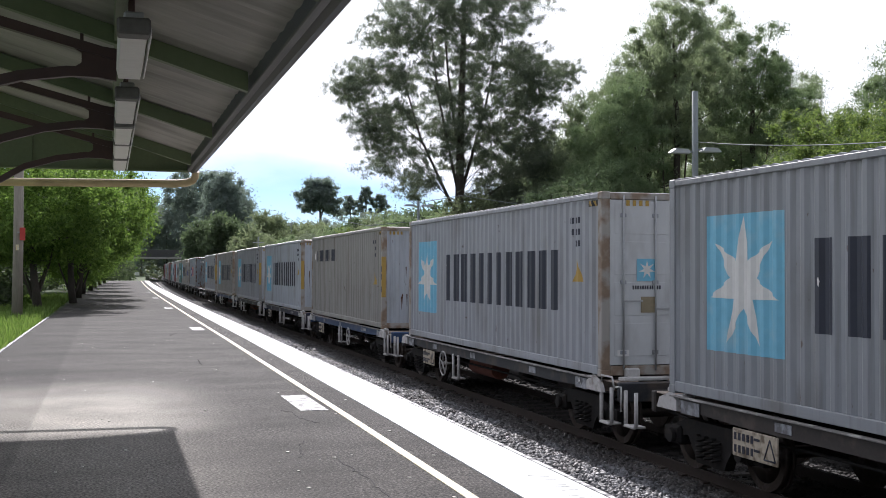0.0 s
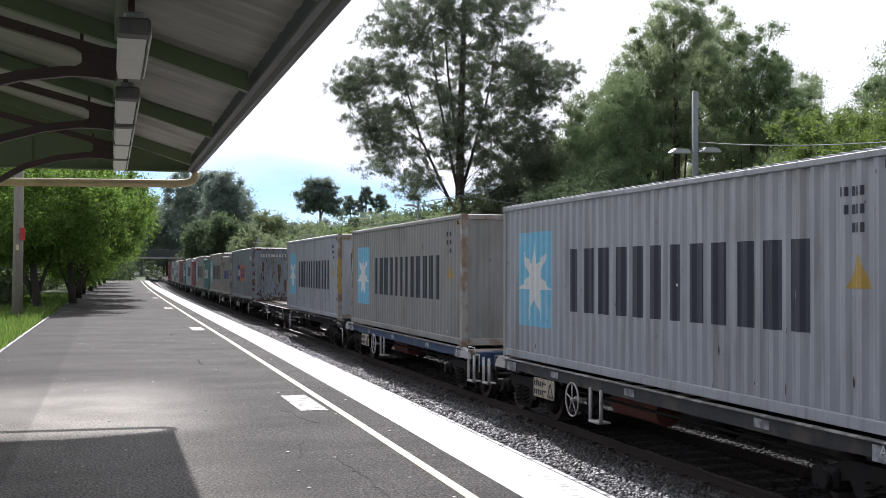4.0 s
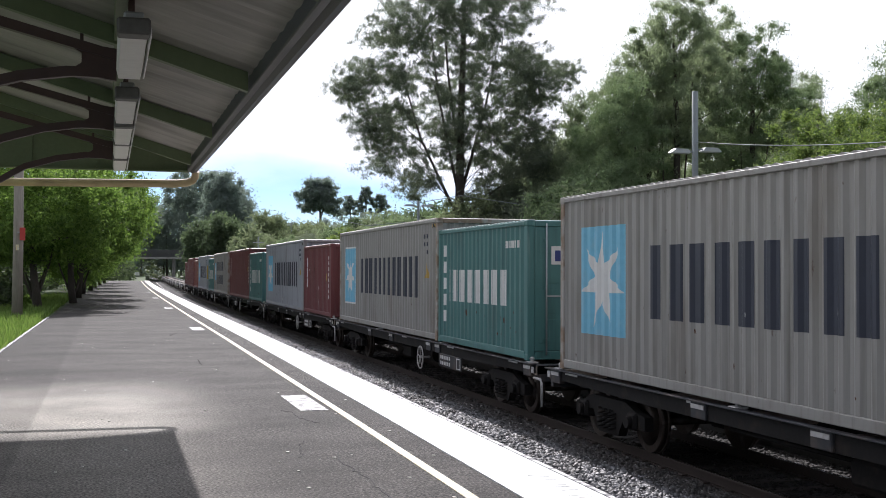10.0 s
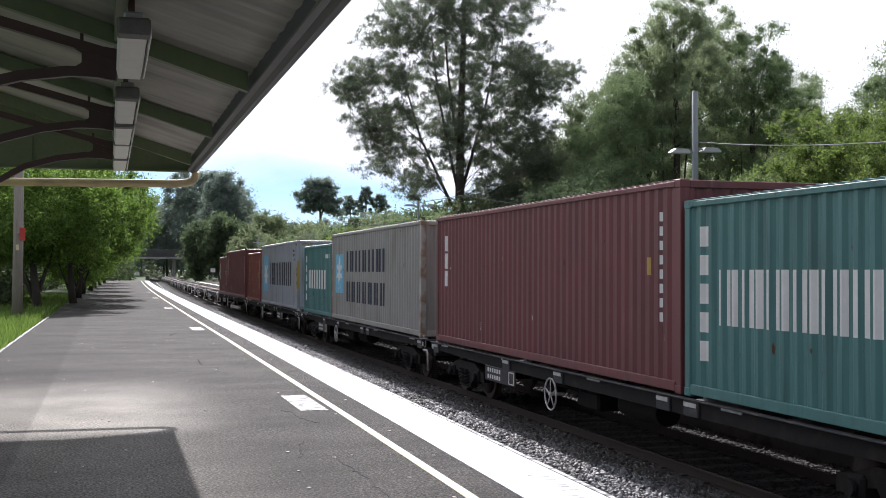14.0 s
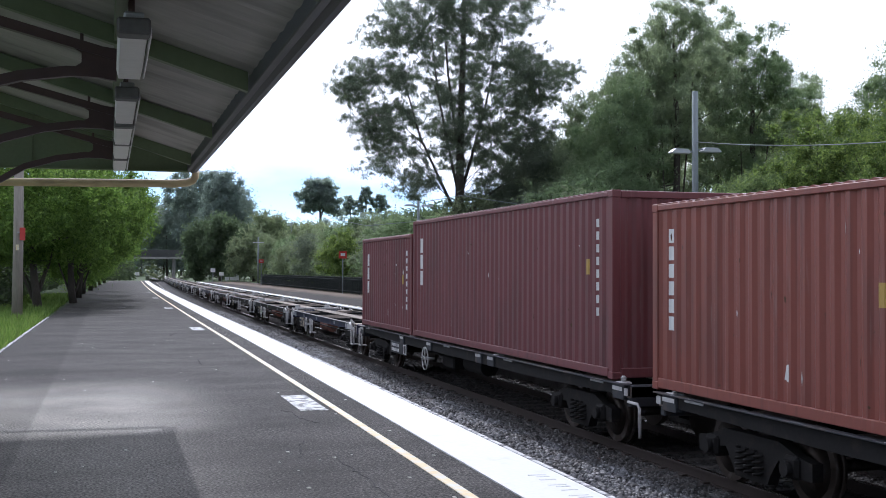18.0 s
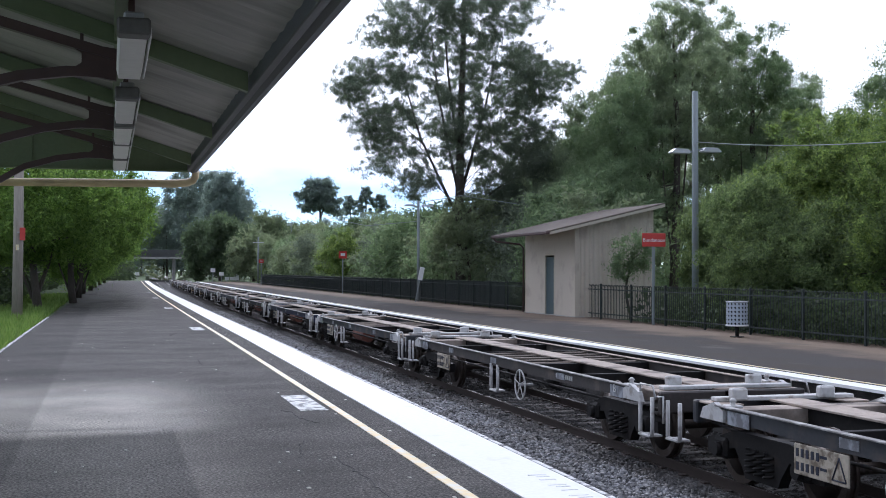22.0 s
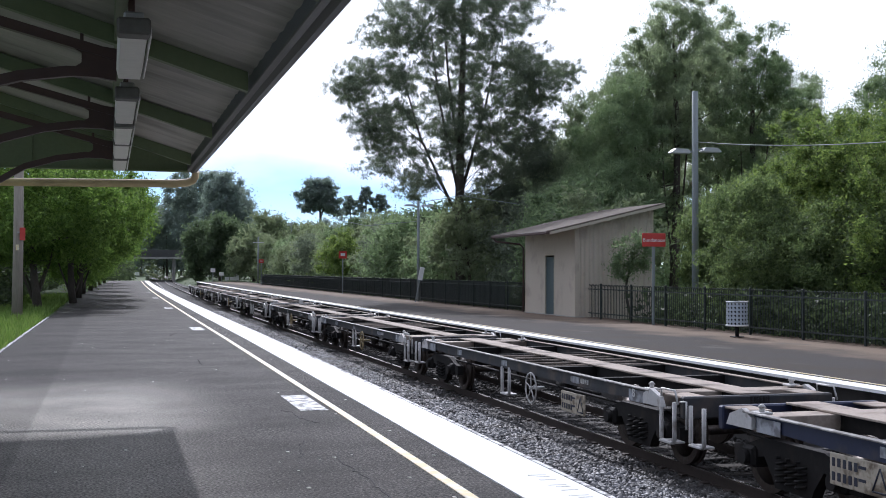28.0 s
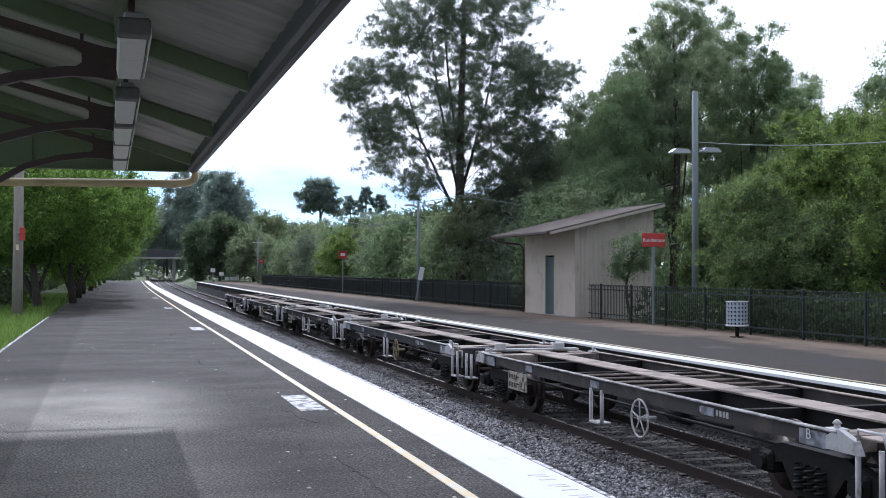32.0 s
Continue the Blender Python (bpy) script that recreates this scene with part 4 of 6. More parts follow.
def blue_word_livery(hl, high):
    return [("lettering_bar", M_BLUE, word_bars(hl - 4.9, hl - 0.9, high - 1.53, high - 0.965, 5, 0.3, 1)), ("sign_bar", M_BLUE, word_bars(hl - 1.9, hl - 0.85, high - 0.62, high - 0.34, 4, 0.35, 2)),
            ("blue_figure", M_BLUE, [rect(hl - 0.75, hl - 0.45, high - 0.75, high - 0.4)]), scuffs(hl, high, 15, 8, RUST)]


def white_word_livery(hl, high):
    tall = [[rect(hl - 0.62, hl - 0.4, high - 0.62 - 0.37 * i, high - 0.36 - 0.37 * i)] for i in range(5)]
    return [("lettering_bar", M_WHITE, word_bars(hl - 4.85, hl - 0.8, high - 1.62, high - 0.92, 11, 0.34, 1)), ("sign_bar", M_WHITE, tall),
            ("code_mark", M_WHITE, [[rect(-hl + 0.5 + 0.1 * i, -hl + 0.57 + 0.1 * i, high - 0.5, high - 0.36)] for i in range(9)]), scuffs(hl, high, 18, 10, RUST, True)]


def red_livery(tall=True, seed=2):
    def make(hl, high):
        return [("lettering_bar", M_WHITE, [[rect(hl - 0.9, hl - 0.68, high - 0.8 - 0.4 * i, high - 0.45 - 0.4 * i)] for i in range(3)] if tall else [[rect(hl - 0.62, hl - 0.45, high - 0.55 - 0.24 * i, high - 0.36 - 0.24 * i)] for i in range(6)]),
                ("code_mark", M_WHITE, [[rect(-hl + 0.62, -hl + 0.68, high - 0.55 - 0.2 * i, high - 0.42 - 0.2 * i)] for i in range(8)]),
                ("yellow_label", M_YELLOW, [rect(-hl + 0.95, -hl + 1.1, high - 1.3, high - 1.05)]), ("white_patch", M_WHITE, [[(hl - 3.4, 0.4), (hl - 3.26, 0.42), (hl - 3.3, 0.58), (hl - 3.4, 0.6)]]),
                scuffs(hl, high, seed, 6, M_WHITE), scuffs(hl, high, seed + 3, 9, RUST)]
    return make


def red_end(high):
    return [("code_mark", M_WHITE, [[rect(-0.2 + 0.15 * i, -0.1 + 0.15 * i, high - 0.5, high - 0.36)] for i in range(7)] + [[rect(0.1 + 0.15 * i, 0.2 + 0.15 * i, high - 0.72, high - 0.6)] for i in range(4)], 0.004)]


def plain_word_livery(hl, high):
    return [("blue_square", M_SKY, [rect(hl - 1.9, hl - 0.65, high - 2.0, high - 0.7)]), ("white_star", M_WHITE, [star(hl - 1.28, high - 1.35, 0.6)], 0.007),
            ("lettering_bar", M_NAVY, word_bars(hl - 8.2, hl - 2.4, high - 1.28, high - 0.62, 6, 0.34, 3)), ("lettering_bar", M_NAVY, word_bars(hl - 8.2, hl - 2.4, high - 2.25, high - 1.6, 7, 0.34, 1)), scuffs(hl, high, 25, 12, RUST)]


PLATE_TAN = material("tan_label", (0.3, 0.25, 0.16), 0.6, vary=0.2, bump=0)
C40, C20, HI, LO = 12.192, 6.058, 2.896, 2.591
STAR = "corrugated steel container with a white star on blue"
container(C40, HI, P_SHADE, P_SHADE, "mid grey " + STAR, 2.2, star_livery(3, 1, True, -0.2))
container(C40, HI, P_GREY, RUSTY_RAIL, "pale grey container with blue star square, white doors", 16.65, star_livery(3, 2), "doors", star_end, False, DOOR_WHITE)
container(C40, HI, P_WARM, RUSTY_RAIL, "warm grey corrugated container with rusty corner posts", 31.95, small_star_livery, "wall", striped_end(4), True, None, P_LIGHT)
container(C40, HI, P_LIGHT, RUSTY_RAIL, "pale grey container with blue star square, rusty posts", 46.7, star_livery(3, 3), "wall", striped_end(5), True, None, P_LIGHT)
container(C40, HI, P_GREY, P_BEIGE, "light grey " + STAR, 61.2, star_livery(3, 4), "wall", striped_end(7), True, None, P_LIGHT)
container(C40, HI, P_BEIGE, RUSTY_RAIL, "pale grey " + STAR, 76.15, star_livery(3, 5))
container(C40, HI, P_GREY, RUSTY_RAIL, "light grey " + STAR, 90.65, star_livery(3, 6), "wall", striped_end(6), True, None, P_LIGHT)
container(C40, HI, P_BLUEGREY, RUST_POST, "faded blue-grey rusting container with an orange and navy panel", 116.45, orange_livery, "wall", orange_end)
container(C20, LO, P_BEIGE, RUSTY_RAIL, "short pale grey container with blue painted bars", 130.0, blue_word_livery, "doors", panel_end)
container(C40, HI, P_WARM, RUSTY_RAIL, "warm grey " + STAR, 136.2, star_livery(3, 7))
container(C20, LO, P_GREEN, P_GREEN, "short green corrugated container with white painted bars", 150.0, white_word_livery, "doors", green_end)
container(C40, HI, P_WARM, RUSTY_RAIL, "warm grey container with white-bordered blue star square", 156.15, star_livery(3, 8, True, 0.0, True))
container(C20, LO, P_RED, P_RED, "short crimson red corrugated container with white bars on its end", 170.0, red_livery(True, 2), "wall", red_end)
container(C40, HI, P_GREY, P_BEIGE, "light grey " + STAR, 176.15, star_livery(3, 9))
container(C20, LO, P_GREEN, P_GREEN, "short green corrugated container with white painted bars", 189.9, white_word_livery)
container(C40, HI, P_RED, P_RED, "dark brown-red corrugated steel container", 196.05, red_livery(True, 5))
container(C40, HI, P_WARM, RUSTY_RAIL, "warm grey container with two rows of dark bars", 209.65, plain_word_livery)
container(C20, LO, P_GREEN, P_GREEN, "short green corrugated container with white painted bars", 221.95, white_word_livery)
container(C40, HI, P_GREY, P_GREY, "clean light grey " + STAR, 229.9, star_livery(3, 11), "wall", striped_end(9), True, None, P_LIGHT)
container(C20, LO, P_ORED, P_ORED, "short brick red corrugated container", 242.85, red_livery(False, 8))
container(C40, HI, P_RED, P_RED, "dark brown-red corrugated steel container", 250.25, red_livery(True, 11))
container(C20, LO, P_RED, P_RED, "short dark brown-red container with a scuffed side", 262.6, red_livery(True, 14))


def bogie(parent, yc):
    """A three-piece freight bogie with its two axles, about yc along the wagon."""
    b = part("bogie", Mesh().box(-0.95, 0.95, yc - 0.16, yc + 0.16, 0.42, 0.68, 0.03), BLACK_IRON, parent, "dark iron three-piece bogie")
    for s in (-1, 1):
        x = s * 1.0
        outline = [(-1.28, 0.36), (-1.28, 0.56), (-1.0, 0.6), (-0.62, 0.72), (0.62, 0.72), (1.0, 0.6), (1.28, 0.56), (1.28, 0.36), (1.02, 0.36), (0.95, 0.44), (0.6, 0.5), (0.42, 0.28), (0.36, 0.17), (-0.36, 0.17), (-0.42, 0.28), (-0.6, 0.5), (-0.95, 0.44), (-1.02, 0.36)]
        frame_mesh = Mesh().prism([(yc + a, z) for a, z in outline], x - 0.07, x + 0.07)
        side = part("side_frame", frame_mesh, BLACK_IRON, b)
        for e in (-0.9, 0.9):
            part("axle_box", Mesh().box(x - 0.13, x + 0.13, yc + e - 0.15, yc + e + 0.15, 0.34, 0.6, 0.04).tube([(x + s * 0.1, yc + e, 0.46), (x + s * 0.2, yc + e, 0.46)], 0.09, 12), BLACK_IRON, b)
        for k in (-0.2, 0.0, 0.2):
            coil = [(x + 0.075 * math.cos(a * 1.1) + s * 0.08, yc + k + 0.075 * math.sin(a * 1.1), 0.24 + 0.032 * a / 2.6) for a in range(0, 26)]
            part("spring", Mesh().tube(coil, 0.018, 5), BLACK_IRON, b)
    for e in (-0.9, 0.9):
        axle = Mesh().tube([(-0.85, yc + e, 0.46), (0.85, yc + e, 0.46)], 0.07, 10)
        for s in (-1, 1):
            axle.tube([(s * 0.69, yc + e, 0.46), (s * 0.735, yc + e, 0.46)], 0.485, 28)
            axle.tube([(s * 0.735, yc + e, 0.46), (s * 0.82, yc + e, 0.46)], 0.46, 28)
            axle.tube([(s * 0.82, yc + e, 0.46), (s * 0.86, yc + e, 0.46)], 0.36, 20, r1=0.12)
        part("wheelset", axle, WHEEL_STEEL, b, "worn steel wheelset")


WHEEL_STEEL = material("wheel_steel", (0.07, 0.055, 0.045), 0.5, 0.6, vary=0.3, grain=20, stain=5, second=(0.15, 0.13, 0.12))


def handwheel(parent, x, y, z, mat, r=0.27):
    me = Mesh().ring((x, y, z), r, 0.016)
    for k in range(5):
        a = 2 * math.pi * k / 5 + 0.3
        me.tube([(x, y, z), (x, y + r * math.cos(a), z + r * math.sin(a))], 0.012, 5)
    me.tube([(x - 0.03, y, z), (x + 0.25, y, z)], 0.03, 8)
    return part("handwheel", me, mat, parent, "spoked brake handwheel")


def u_step(parent, x, y0, y1, z0, z1, mat):
    me = Mesh().tube([(x, y0, z1), (x, y0, z0 + 0.03), (x, y0 + 0.03, z0), (x, y1 - 0.03, z0), (x, y1, z0 + 0.03), (x, y1, z1)], 0.03, 6)
    me.box(x - 0.05, x + 0.17, y0 + 0.02, y1 - 0.02, z0 - 0.015, z0 + 0.015, 0.006)
    return part("step", me, mat, parent, "pale painted bent-bar step")


def twistlock(parent, x, y, z):
    me = Mesh().box(x - 0.09, x + 0.09, y - 0.1, y + 0.1, z - 0.02, z + 0.012, 0.008)
    me.tube([(x, y, z), (x, y, z + 0.06)], 0.035, 8).tube([(x, y, z + 0.06), (x, y, z + 0.1)], 0.055, 8, r1=0.02)
    return part("twistlock", me, STEP_WHITE, parent, "pale worn twistlock")


def skeletal_wagon(length, sill_mat, plate_end=1, tank=True, guides=False, wheel_mat=STEP_WHITE, label="", layout="wheel"):
    """An open skeletal container wagon for one long container: +y is its far end.

    layout, from the far end: wheel (plate, wheel, step), step (plate, step, wheel), hung (step, wheel, plate), bare (step, wheel).
    """
    w = thing("container_wagon", label, "wagon", "wagons of the train")
    hl, hw, top = length / 2 - 0.45, 1.2, 1.03
    # centre sill with a dusty top plate
    spine = Mesh().box(-0.16, 0.16, -hl, hl, 0.62, top - 0.03, 0.01)
    part("centre_sill", spine, BLACK_IRON, w)
    part("top_plate", Mesh().box(-0.24, 0.24, -hl + 0.1, hl - 0.1, top - 0.03, top, 0.006), DECK_DUST, w, "dusty brown top plate")
    for s in (-1, 1):
        # deep side sill, tapered at both ends
        o = [(-hl + 0.9, top - 0.02), (hl - 0.9, top - 0.02), (hl - 0.9, top - 0.17), (hl - 2.6, top - 0.215), (-hl + 2.6, top - 0.215), (-hl + 0.9, top - 0.17)]
        sill = part("side_sill", Mesh().prism(o, s * hw - 0.012, s * hw + 0.012), sill_mat, w)
        part("top_flange", Mesh().box(s * hw - 0.075, s * hw + 0.02, -hl + 0.8, hl - 0.8, top - 0.02, top, 0.004), DECK_DUST if s > 0 else FLANGE_WORN, sill, "pale worn flange")
        for y in (-3.4, 0.2, 3.2):
            part("reflector", Mesh().box(s * (hw + 0.018) - 0.005, s * (hw + 0.018) + 0.005, y, y + 0.34, top - 0.17, top - 0.06, 0.003), PLATE_BLUE, sill, "pale blue-white reflector plate")
    for y in (-hl + 0.95, -hl + 3.1, -1.6, 1.6, hl - 3.1, hl - 0.95):
        wide = abs(y) > hl - 1.2
        part("cross_bearer", Mesh().box(-hw, hw, y - (0.2 if wide else 0.06), y + (0.2 if wide else 0.06), top - 0.22, top - 0.035, 0.008), DECK_DUST if wide else BLACK_IRON, w)
    for k in range(5):
        y = -1.25 + 0.62 * k
        part("cross_bar", Mesh().tube([(-hw, y, top - 0.05), (hw, y, top - 0.05)], 0.02, 6), DECK_DUST, w, "thin dusty cross bar")
    for e in (-1, 1):
        # end platform and headstock
        y0, y1 = sorted((e * hl, e * (hl - 0.12)))
        part("headstock", Mesh().box(-1.15, 1.15, y0, y1, top - 0.32, top - 0.02, 0.02), sill_mat, w)
        y0, y1 = sorted((e * (hl - 0.12), e * (hl - 0.62)))
        for s in (-1, 1):
            x0, x1 = sorted((s * 0.75, s * 1.12))
            part("end_plate", Mesh().box(x0, x1, y0, y1, top - 0.05, top - 0.025, 0.006), DECK_DUST, w)
        cpl = Mesh().box(-0.14, 0.14, min(e * hl, e * (hl + 0.3)), max(e * hl, e * (hl + 0.3)), 0.66, 0.86, 0.03)
        cpl.box(-0.2, 0.2, min(e * (hl + 0.22), e * (hl + 0.48)), max(e * (hl + 0.22), e * (hl + 0.48)), 0.62, 0.9, 0.06)
        part("coupler", cpl, BLACK_IRON, w)
        hose = [(0.35, e * (hl - 0.02), 0.75), (0.36, e * (hl + 0.2), 0.55), (0.3, e * (hl + 0.42), 0.47)]
        part("brake_hose", Mesh().tube(hose, 0.028, 6), BLACK_IRON, w)
        for s in (-1, 1):
            # cast corner guide: a sloped triangular bracket
            g = Mesh().prism([(e * (hl - 1.0), top - 0.2), (e * (hl - 1.0), top - 0.06), (e * (hl - 0.78), top + 0.03), (e * (hl - 0.5), top - 0.06), (e * (hl - 0.42), top - 0.2)], s * hw, s * (hw + 0.07))
            part("corner_guide", g, STEP_WHITE, w, "white-painted corner guide bracket")
            part("corner_plate", Mesh().box(s * (hw + 0.028) - 0.006, s * (hw + 0.028) + 0.006, min(e * (hl - 1.05), e * (hl - 1.55)), max(e * (hl - 1.05), e * (hl - 1.55)), top - 0.22, top - 0.05, 0.003), PLATE_BLUE, w)
            twistlock(w, s * 1.13, e * 5.85, top + 0.0)
        if guides:
            part("load_stop", Mesh().box(-0.85, -0.62, e * (hl - 0.45) - 0.06, e * (hl - 0.45) + 0.06, top, top + 0.16, 0.02), STEP_WHITE, w, "white upright load stop")
            part("load_stop", Mesh().box(0.45, 0.68, e * (hl - 0.45) - 0.06, e * (hl - 0.45) + 0.06, top, top + 0.16, 0.02), STEP_WHITE, w, "white upright load stop")
            part("cross_plank", Mesh().box(-1.0, 1.05, e * (hl - 0.3) - 0.09, e * (hl - 0.3) + 0.09, top - 0.02, top + 0.035, 0.01), STEP_WHITE, w)
        bogie(w, e * (hl - 1.55))
    # steps at the near end, wheel, step and plate towards the far end
    for s in (-1, 1):
        u_step(w, s * (hw + 0.03), -hl + 0.12, -hl + 0.5, 0.38, top - 0.1, STEP_WHITE)
        part("hand_rail", Mesh().tube([(s * (hw + 0.03), -hl + 0.5, top - 0.05), (s * (hw + 0.03), -hl + 0.5, top + 0.06), (s * (hw + 0.03), -hl + 0.1, top + 0.06), (s * (hw + 0.03), -hl + 0.02, top - 0.12)], 0.016, 6), STEP_WHITE, w, "pale grab rail")
    u_step(w, -hw + 0.12, -hl - 0.42, -hl - 0.06, 0.38, 0.9, STEP_WHITE)
    part("end_handle", Mesh().tube([(-hw - 0.02, -hl - 0.02, 0.95), (-hw - 0.02, -hl - 0.2, 0.97), (-hw - 0.02, -hl - 0.2, 0.6)], 0.016, 6), STEP_WHITE, w)
    yp, yw, yst = {"wheel": (3.85, 2.4, 1.6), "step": (3.95, -1.4, 0.3), "hung": (-3.15, -1.32, 0.28), "bare": (None, -1.2, 0.3)}[layout]
    if yp is not None:
        zp = 0.46 if yp > 0 else 0.36
        plate = part("code_plate", Mesh().box(-hw - 0.04, -hw - 0.015, yp - 0.5, yp + 0.5, zp, zp + 0.34, 0.01), PLATE_WHITE, w, "weathered cream code plate")
        for j in range(2):
            for i in range(5):
                y = yp + 0.4 - 0.095 * i
                part("code_mark", Mesh().box(-hw - 0.046, -hw - 0.038, y, y + 0.05, zp + 0.2 - 0.15 * j, zp + 0.29 - 0.15 * j), M_NAVY, plate)
            part("small_mark", Mesh().box(-hw - 0.046, -hw - 0.038, yp - 0.12, yp, zp + 0.24 - 0.13 * j, zp + 0.27 - 0.13 * j), M_NAVY, plate)
        tri = [(yp - 0.46, zp + 0.05), (yp - 0.22, zp + 0.05), (yp - 0.34, zp + 0.29)]
        me = Mesh()
        for a, b in zip(tri, tri[1:] + tri[:1]):
            me.tube([(-hw - 0.04, a[0], a[1]), (-hw - 0.04, b[0], b[1])], 0.011, 6)
        part("triangle_mark", me, M_NAVY, plate)
    if layout != "wheel":
        for i in range(8):
            part("code_mark", Mesh().box(-hw - 0.02, -hw - 0.011, -hl + 3.1 + 0.085 * i + 0.08 * (i > 3), -hl + 3.155 + 0.085 * i + 0.08 * (i > 3), top - 0.15, top - 0.075), STEP_WHITE, w)
    handwheel(w, -hw - 0.09, yw, 0.6, wheel_mat)
    u_step(w, -hw - 0.02, yst - 0.21, yst + 0.21, 0.33, 0.85, STEP_WHITE)
    for y, sign in ((-hl + 1.35, "B" if layout != "wheel" else "A"),):
        mark = part("end_letter", text_mesh(sign, 0.17, M_WHITE), None, w, "white end letter")
        mark.matrix_basis = Matrix.Translation((-hw - 0.05, y, top - 0.1)) @ Matrix.Rotation(-math.pi / 2, 4, "Z")
    if tank:
        part("air_tank", Mesh().tube([(-0.62, 0.3, 0.6), (-0.62, 0.34, 0.6), (-0.62, 1.9, 0.6), (-0.62, 1.94, 0.6)], 0.2, 14), TANK_RUST, w, "rust-red air tank")
    part("brake_cylinder", Mesh().tube([(-0.5, -1.4, 0.62), (-0.5, -0.9, 0.62)], 0.15, 12).tube([(-0.5, -2.6, 0.6), (-0.5, -1.4, 0.6)], 0.025, 6), BLACK_IRON, w)
    part("brake_pipe", Mesh().tube([(-0.9, -hl, 0.72), (-0.95, -hl + 1.2, 0.66), (-0.95, hl - 1.2, 0.66), (-0.9, hl, 0.72)], 0.022, 6), BLACK_IRON, w)
    return w


def long_wagon(length, plate_y, wheel_y, label=""):
    """A long flat container wagon with thin pale-edged side sills."""
    w = thing("container_wagon", label, "wagon", "wagons of the train")
    hl, hw, top = length / 2 - 0.4, 1.2, 1.03
    part("centre_sill", Mesh().box(-0.2, 0.2, -hl, hl, 0.55, top - 0.03, 0.01), BLACK_IRON, w)
    part("top_plate", Mesh().box(-0.34, 0.34, -hl + 0.1, hl - 0.1, top - 0.03, top, 0.006), DECK_DUST, w, "dusty brown top plate")
    for s in (-1, 1):
        o = [(-hl, top - 0.02), (hl, top - 0.02), (hl, top - 0.17), (hl - 4, top - 0.24), (-hl + 4, top - 0.24), (-hl, top - 0.17)]
        sill = part("side_sill", Mesh().prism(o, s * hw - 0.012, s * hw + 0.012), BLACK_IRON, w)
        part("top_flange", Mesh().box(s * hw - 0.09, s * hw + 0.02, -hl, hl, top - 0.02, top, 0.004), DECK_DUST if s > 0 else SILL_GREY, sill)
        for k in range(5):
            y = -hl + 0.9 + k * (length - 3.0) / 4
            part("edge_stripe", Mesh().box(s * (hw + 0.022) - 0.006, s * (hw + 0.022) + 0.006, y, y + 0.5, top - 0.065, top - 0.012, 0.003), STEP_WHITE, sill, "pale edge stripe")
        for y in (-hl + 0.3, -hl + 6.4, -hl + 7.2, 1.5, 4.2, hl - 0.4):
            part("lock_bracket", Mesh().box(s * hw - 0.05, s * (hw + 0.0) + 0.05, y - 0.2, y + 0.2, top - 0.24, top - 0.02, 0.012), SILL_GREY, sill)
            part("bracket_plate", Mesh().box(s * (hw + 0.058) - 0.006, s * (hw + 0.058) + 0.006, y - 0.17, y + 0.17, top - 0.11, top - 0.05, 0.003), STEP_WHITE, sill, "pale plate")
    ys = [-hl + 0.1, -hl + 2.2, -hl + 4.4, -hl + 6.5] + [-hl + 6.5 + (2 * hl - 6.6) * k / 6 for k in range(1, 7)]
    for y in ys:
        part("cross_bearer", Mesh().box(-hw, hw, y - 0.1, y + 0.1, top - 0.2, top - 0.035, 0.008), DECK_DUST, w)
    for e in (-1, 1):
        part("headstock", Mesh().box(-1.18, 1.18, min(e * hl, e * (hl - 0.14)), max(e * hl, e * (hl - 0.14)), top - 0.34, top - 0.015, 0.02), SILL_GREY, w)
        cpl = Mesh().box(-0.14, 0.14, min(e * hl, e * (hl + 0.25)), max(e * hl, e * (hl + 0.25)), 0.62, 0.84, 0.03)
        cpl.box(-0.2, 0.2, min(e * (hl + 0.18), e * (hl + 0.43)), max(e * (hl + 0.18), e * (hl + 0.43)), 0.58, 0.88, 0.06)
        part("coupler", cpl, BLACK_IRON, w)
        for s in (-1, 1):
            part("end_plate", Mesh().box(s * (hw + 0.03) - 0.01, s * (hw + 0.03) + 0.01, min(e * hl, e * (hl - 0.13)), max(e * hl, e * (hl - 0.13)), top - 0.17, top - 0.06, 0.004), STEP_WHITE, w, "pale end plate")
            for y in (e * (hl - 0.35), e * (hl - 6.2)):
                twistlock(w, s * 1.13, y, top)
        part("brake_hose", Mesh().tube([(0.35, e * (hl - 0.02), 0.75), (0.36, e * (hl + 0.2), 0.52), (0.3, e * (hl + 0.4), 0.45)], 0.028, 6), BLACK_IRON, w)
        bogie(w, e * (hl - 2.2))
    part("bent_handle", Mesh().tube([(-hw - 0.03, -hl - 0.02, 0.78), (-hw - 0.03, -hl - 0.34, 0.78), (-hw - 0.03, -hl - 0.4, 0.72), (-hw - 0.03, -hl - 0.42, 0.3)], 0.022, 6), STEP_WHITE, w, "pale bent handle bar")
    handwheel(w, -hw - 0.06, wheel_y, 0.58, STEP_WHITE)
    plate = part("code_plate", Mesh().box(-hw - 0.04, -hw - 0.015, plate_y - 0.9, plate_y + 0.9, 0.5, 0.8, 0.01), SILL_GREY, w, "dark code plate with white bars")
    for j in range(2):
        for i in range(6):
            part("white_bar", Mesh().box(-hw - 0.046, -hw - 0.038, plate_y - 0.05 + 0.14 * i, plate_y + 0.03 + 0.14 * i, 0.68 - 0.13 * j, 0.76 - 0.13 * j), M_WHITE, plate)
    square = Mesh()
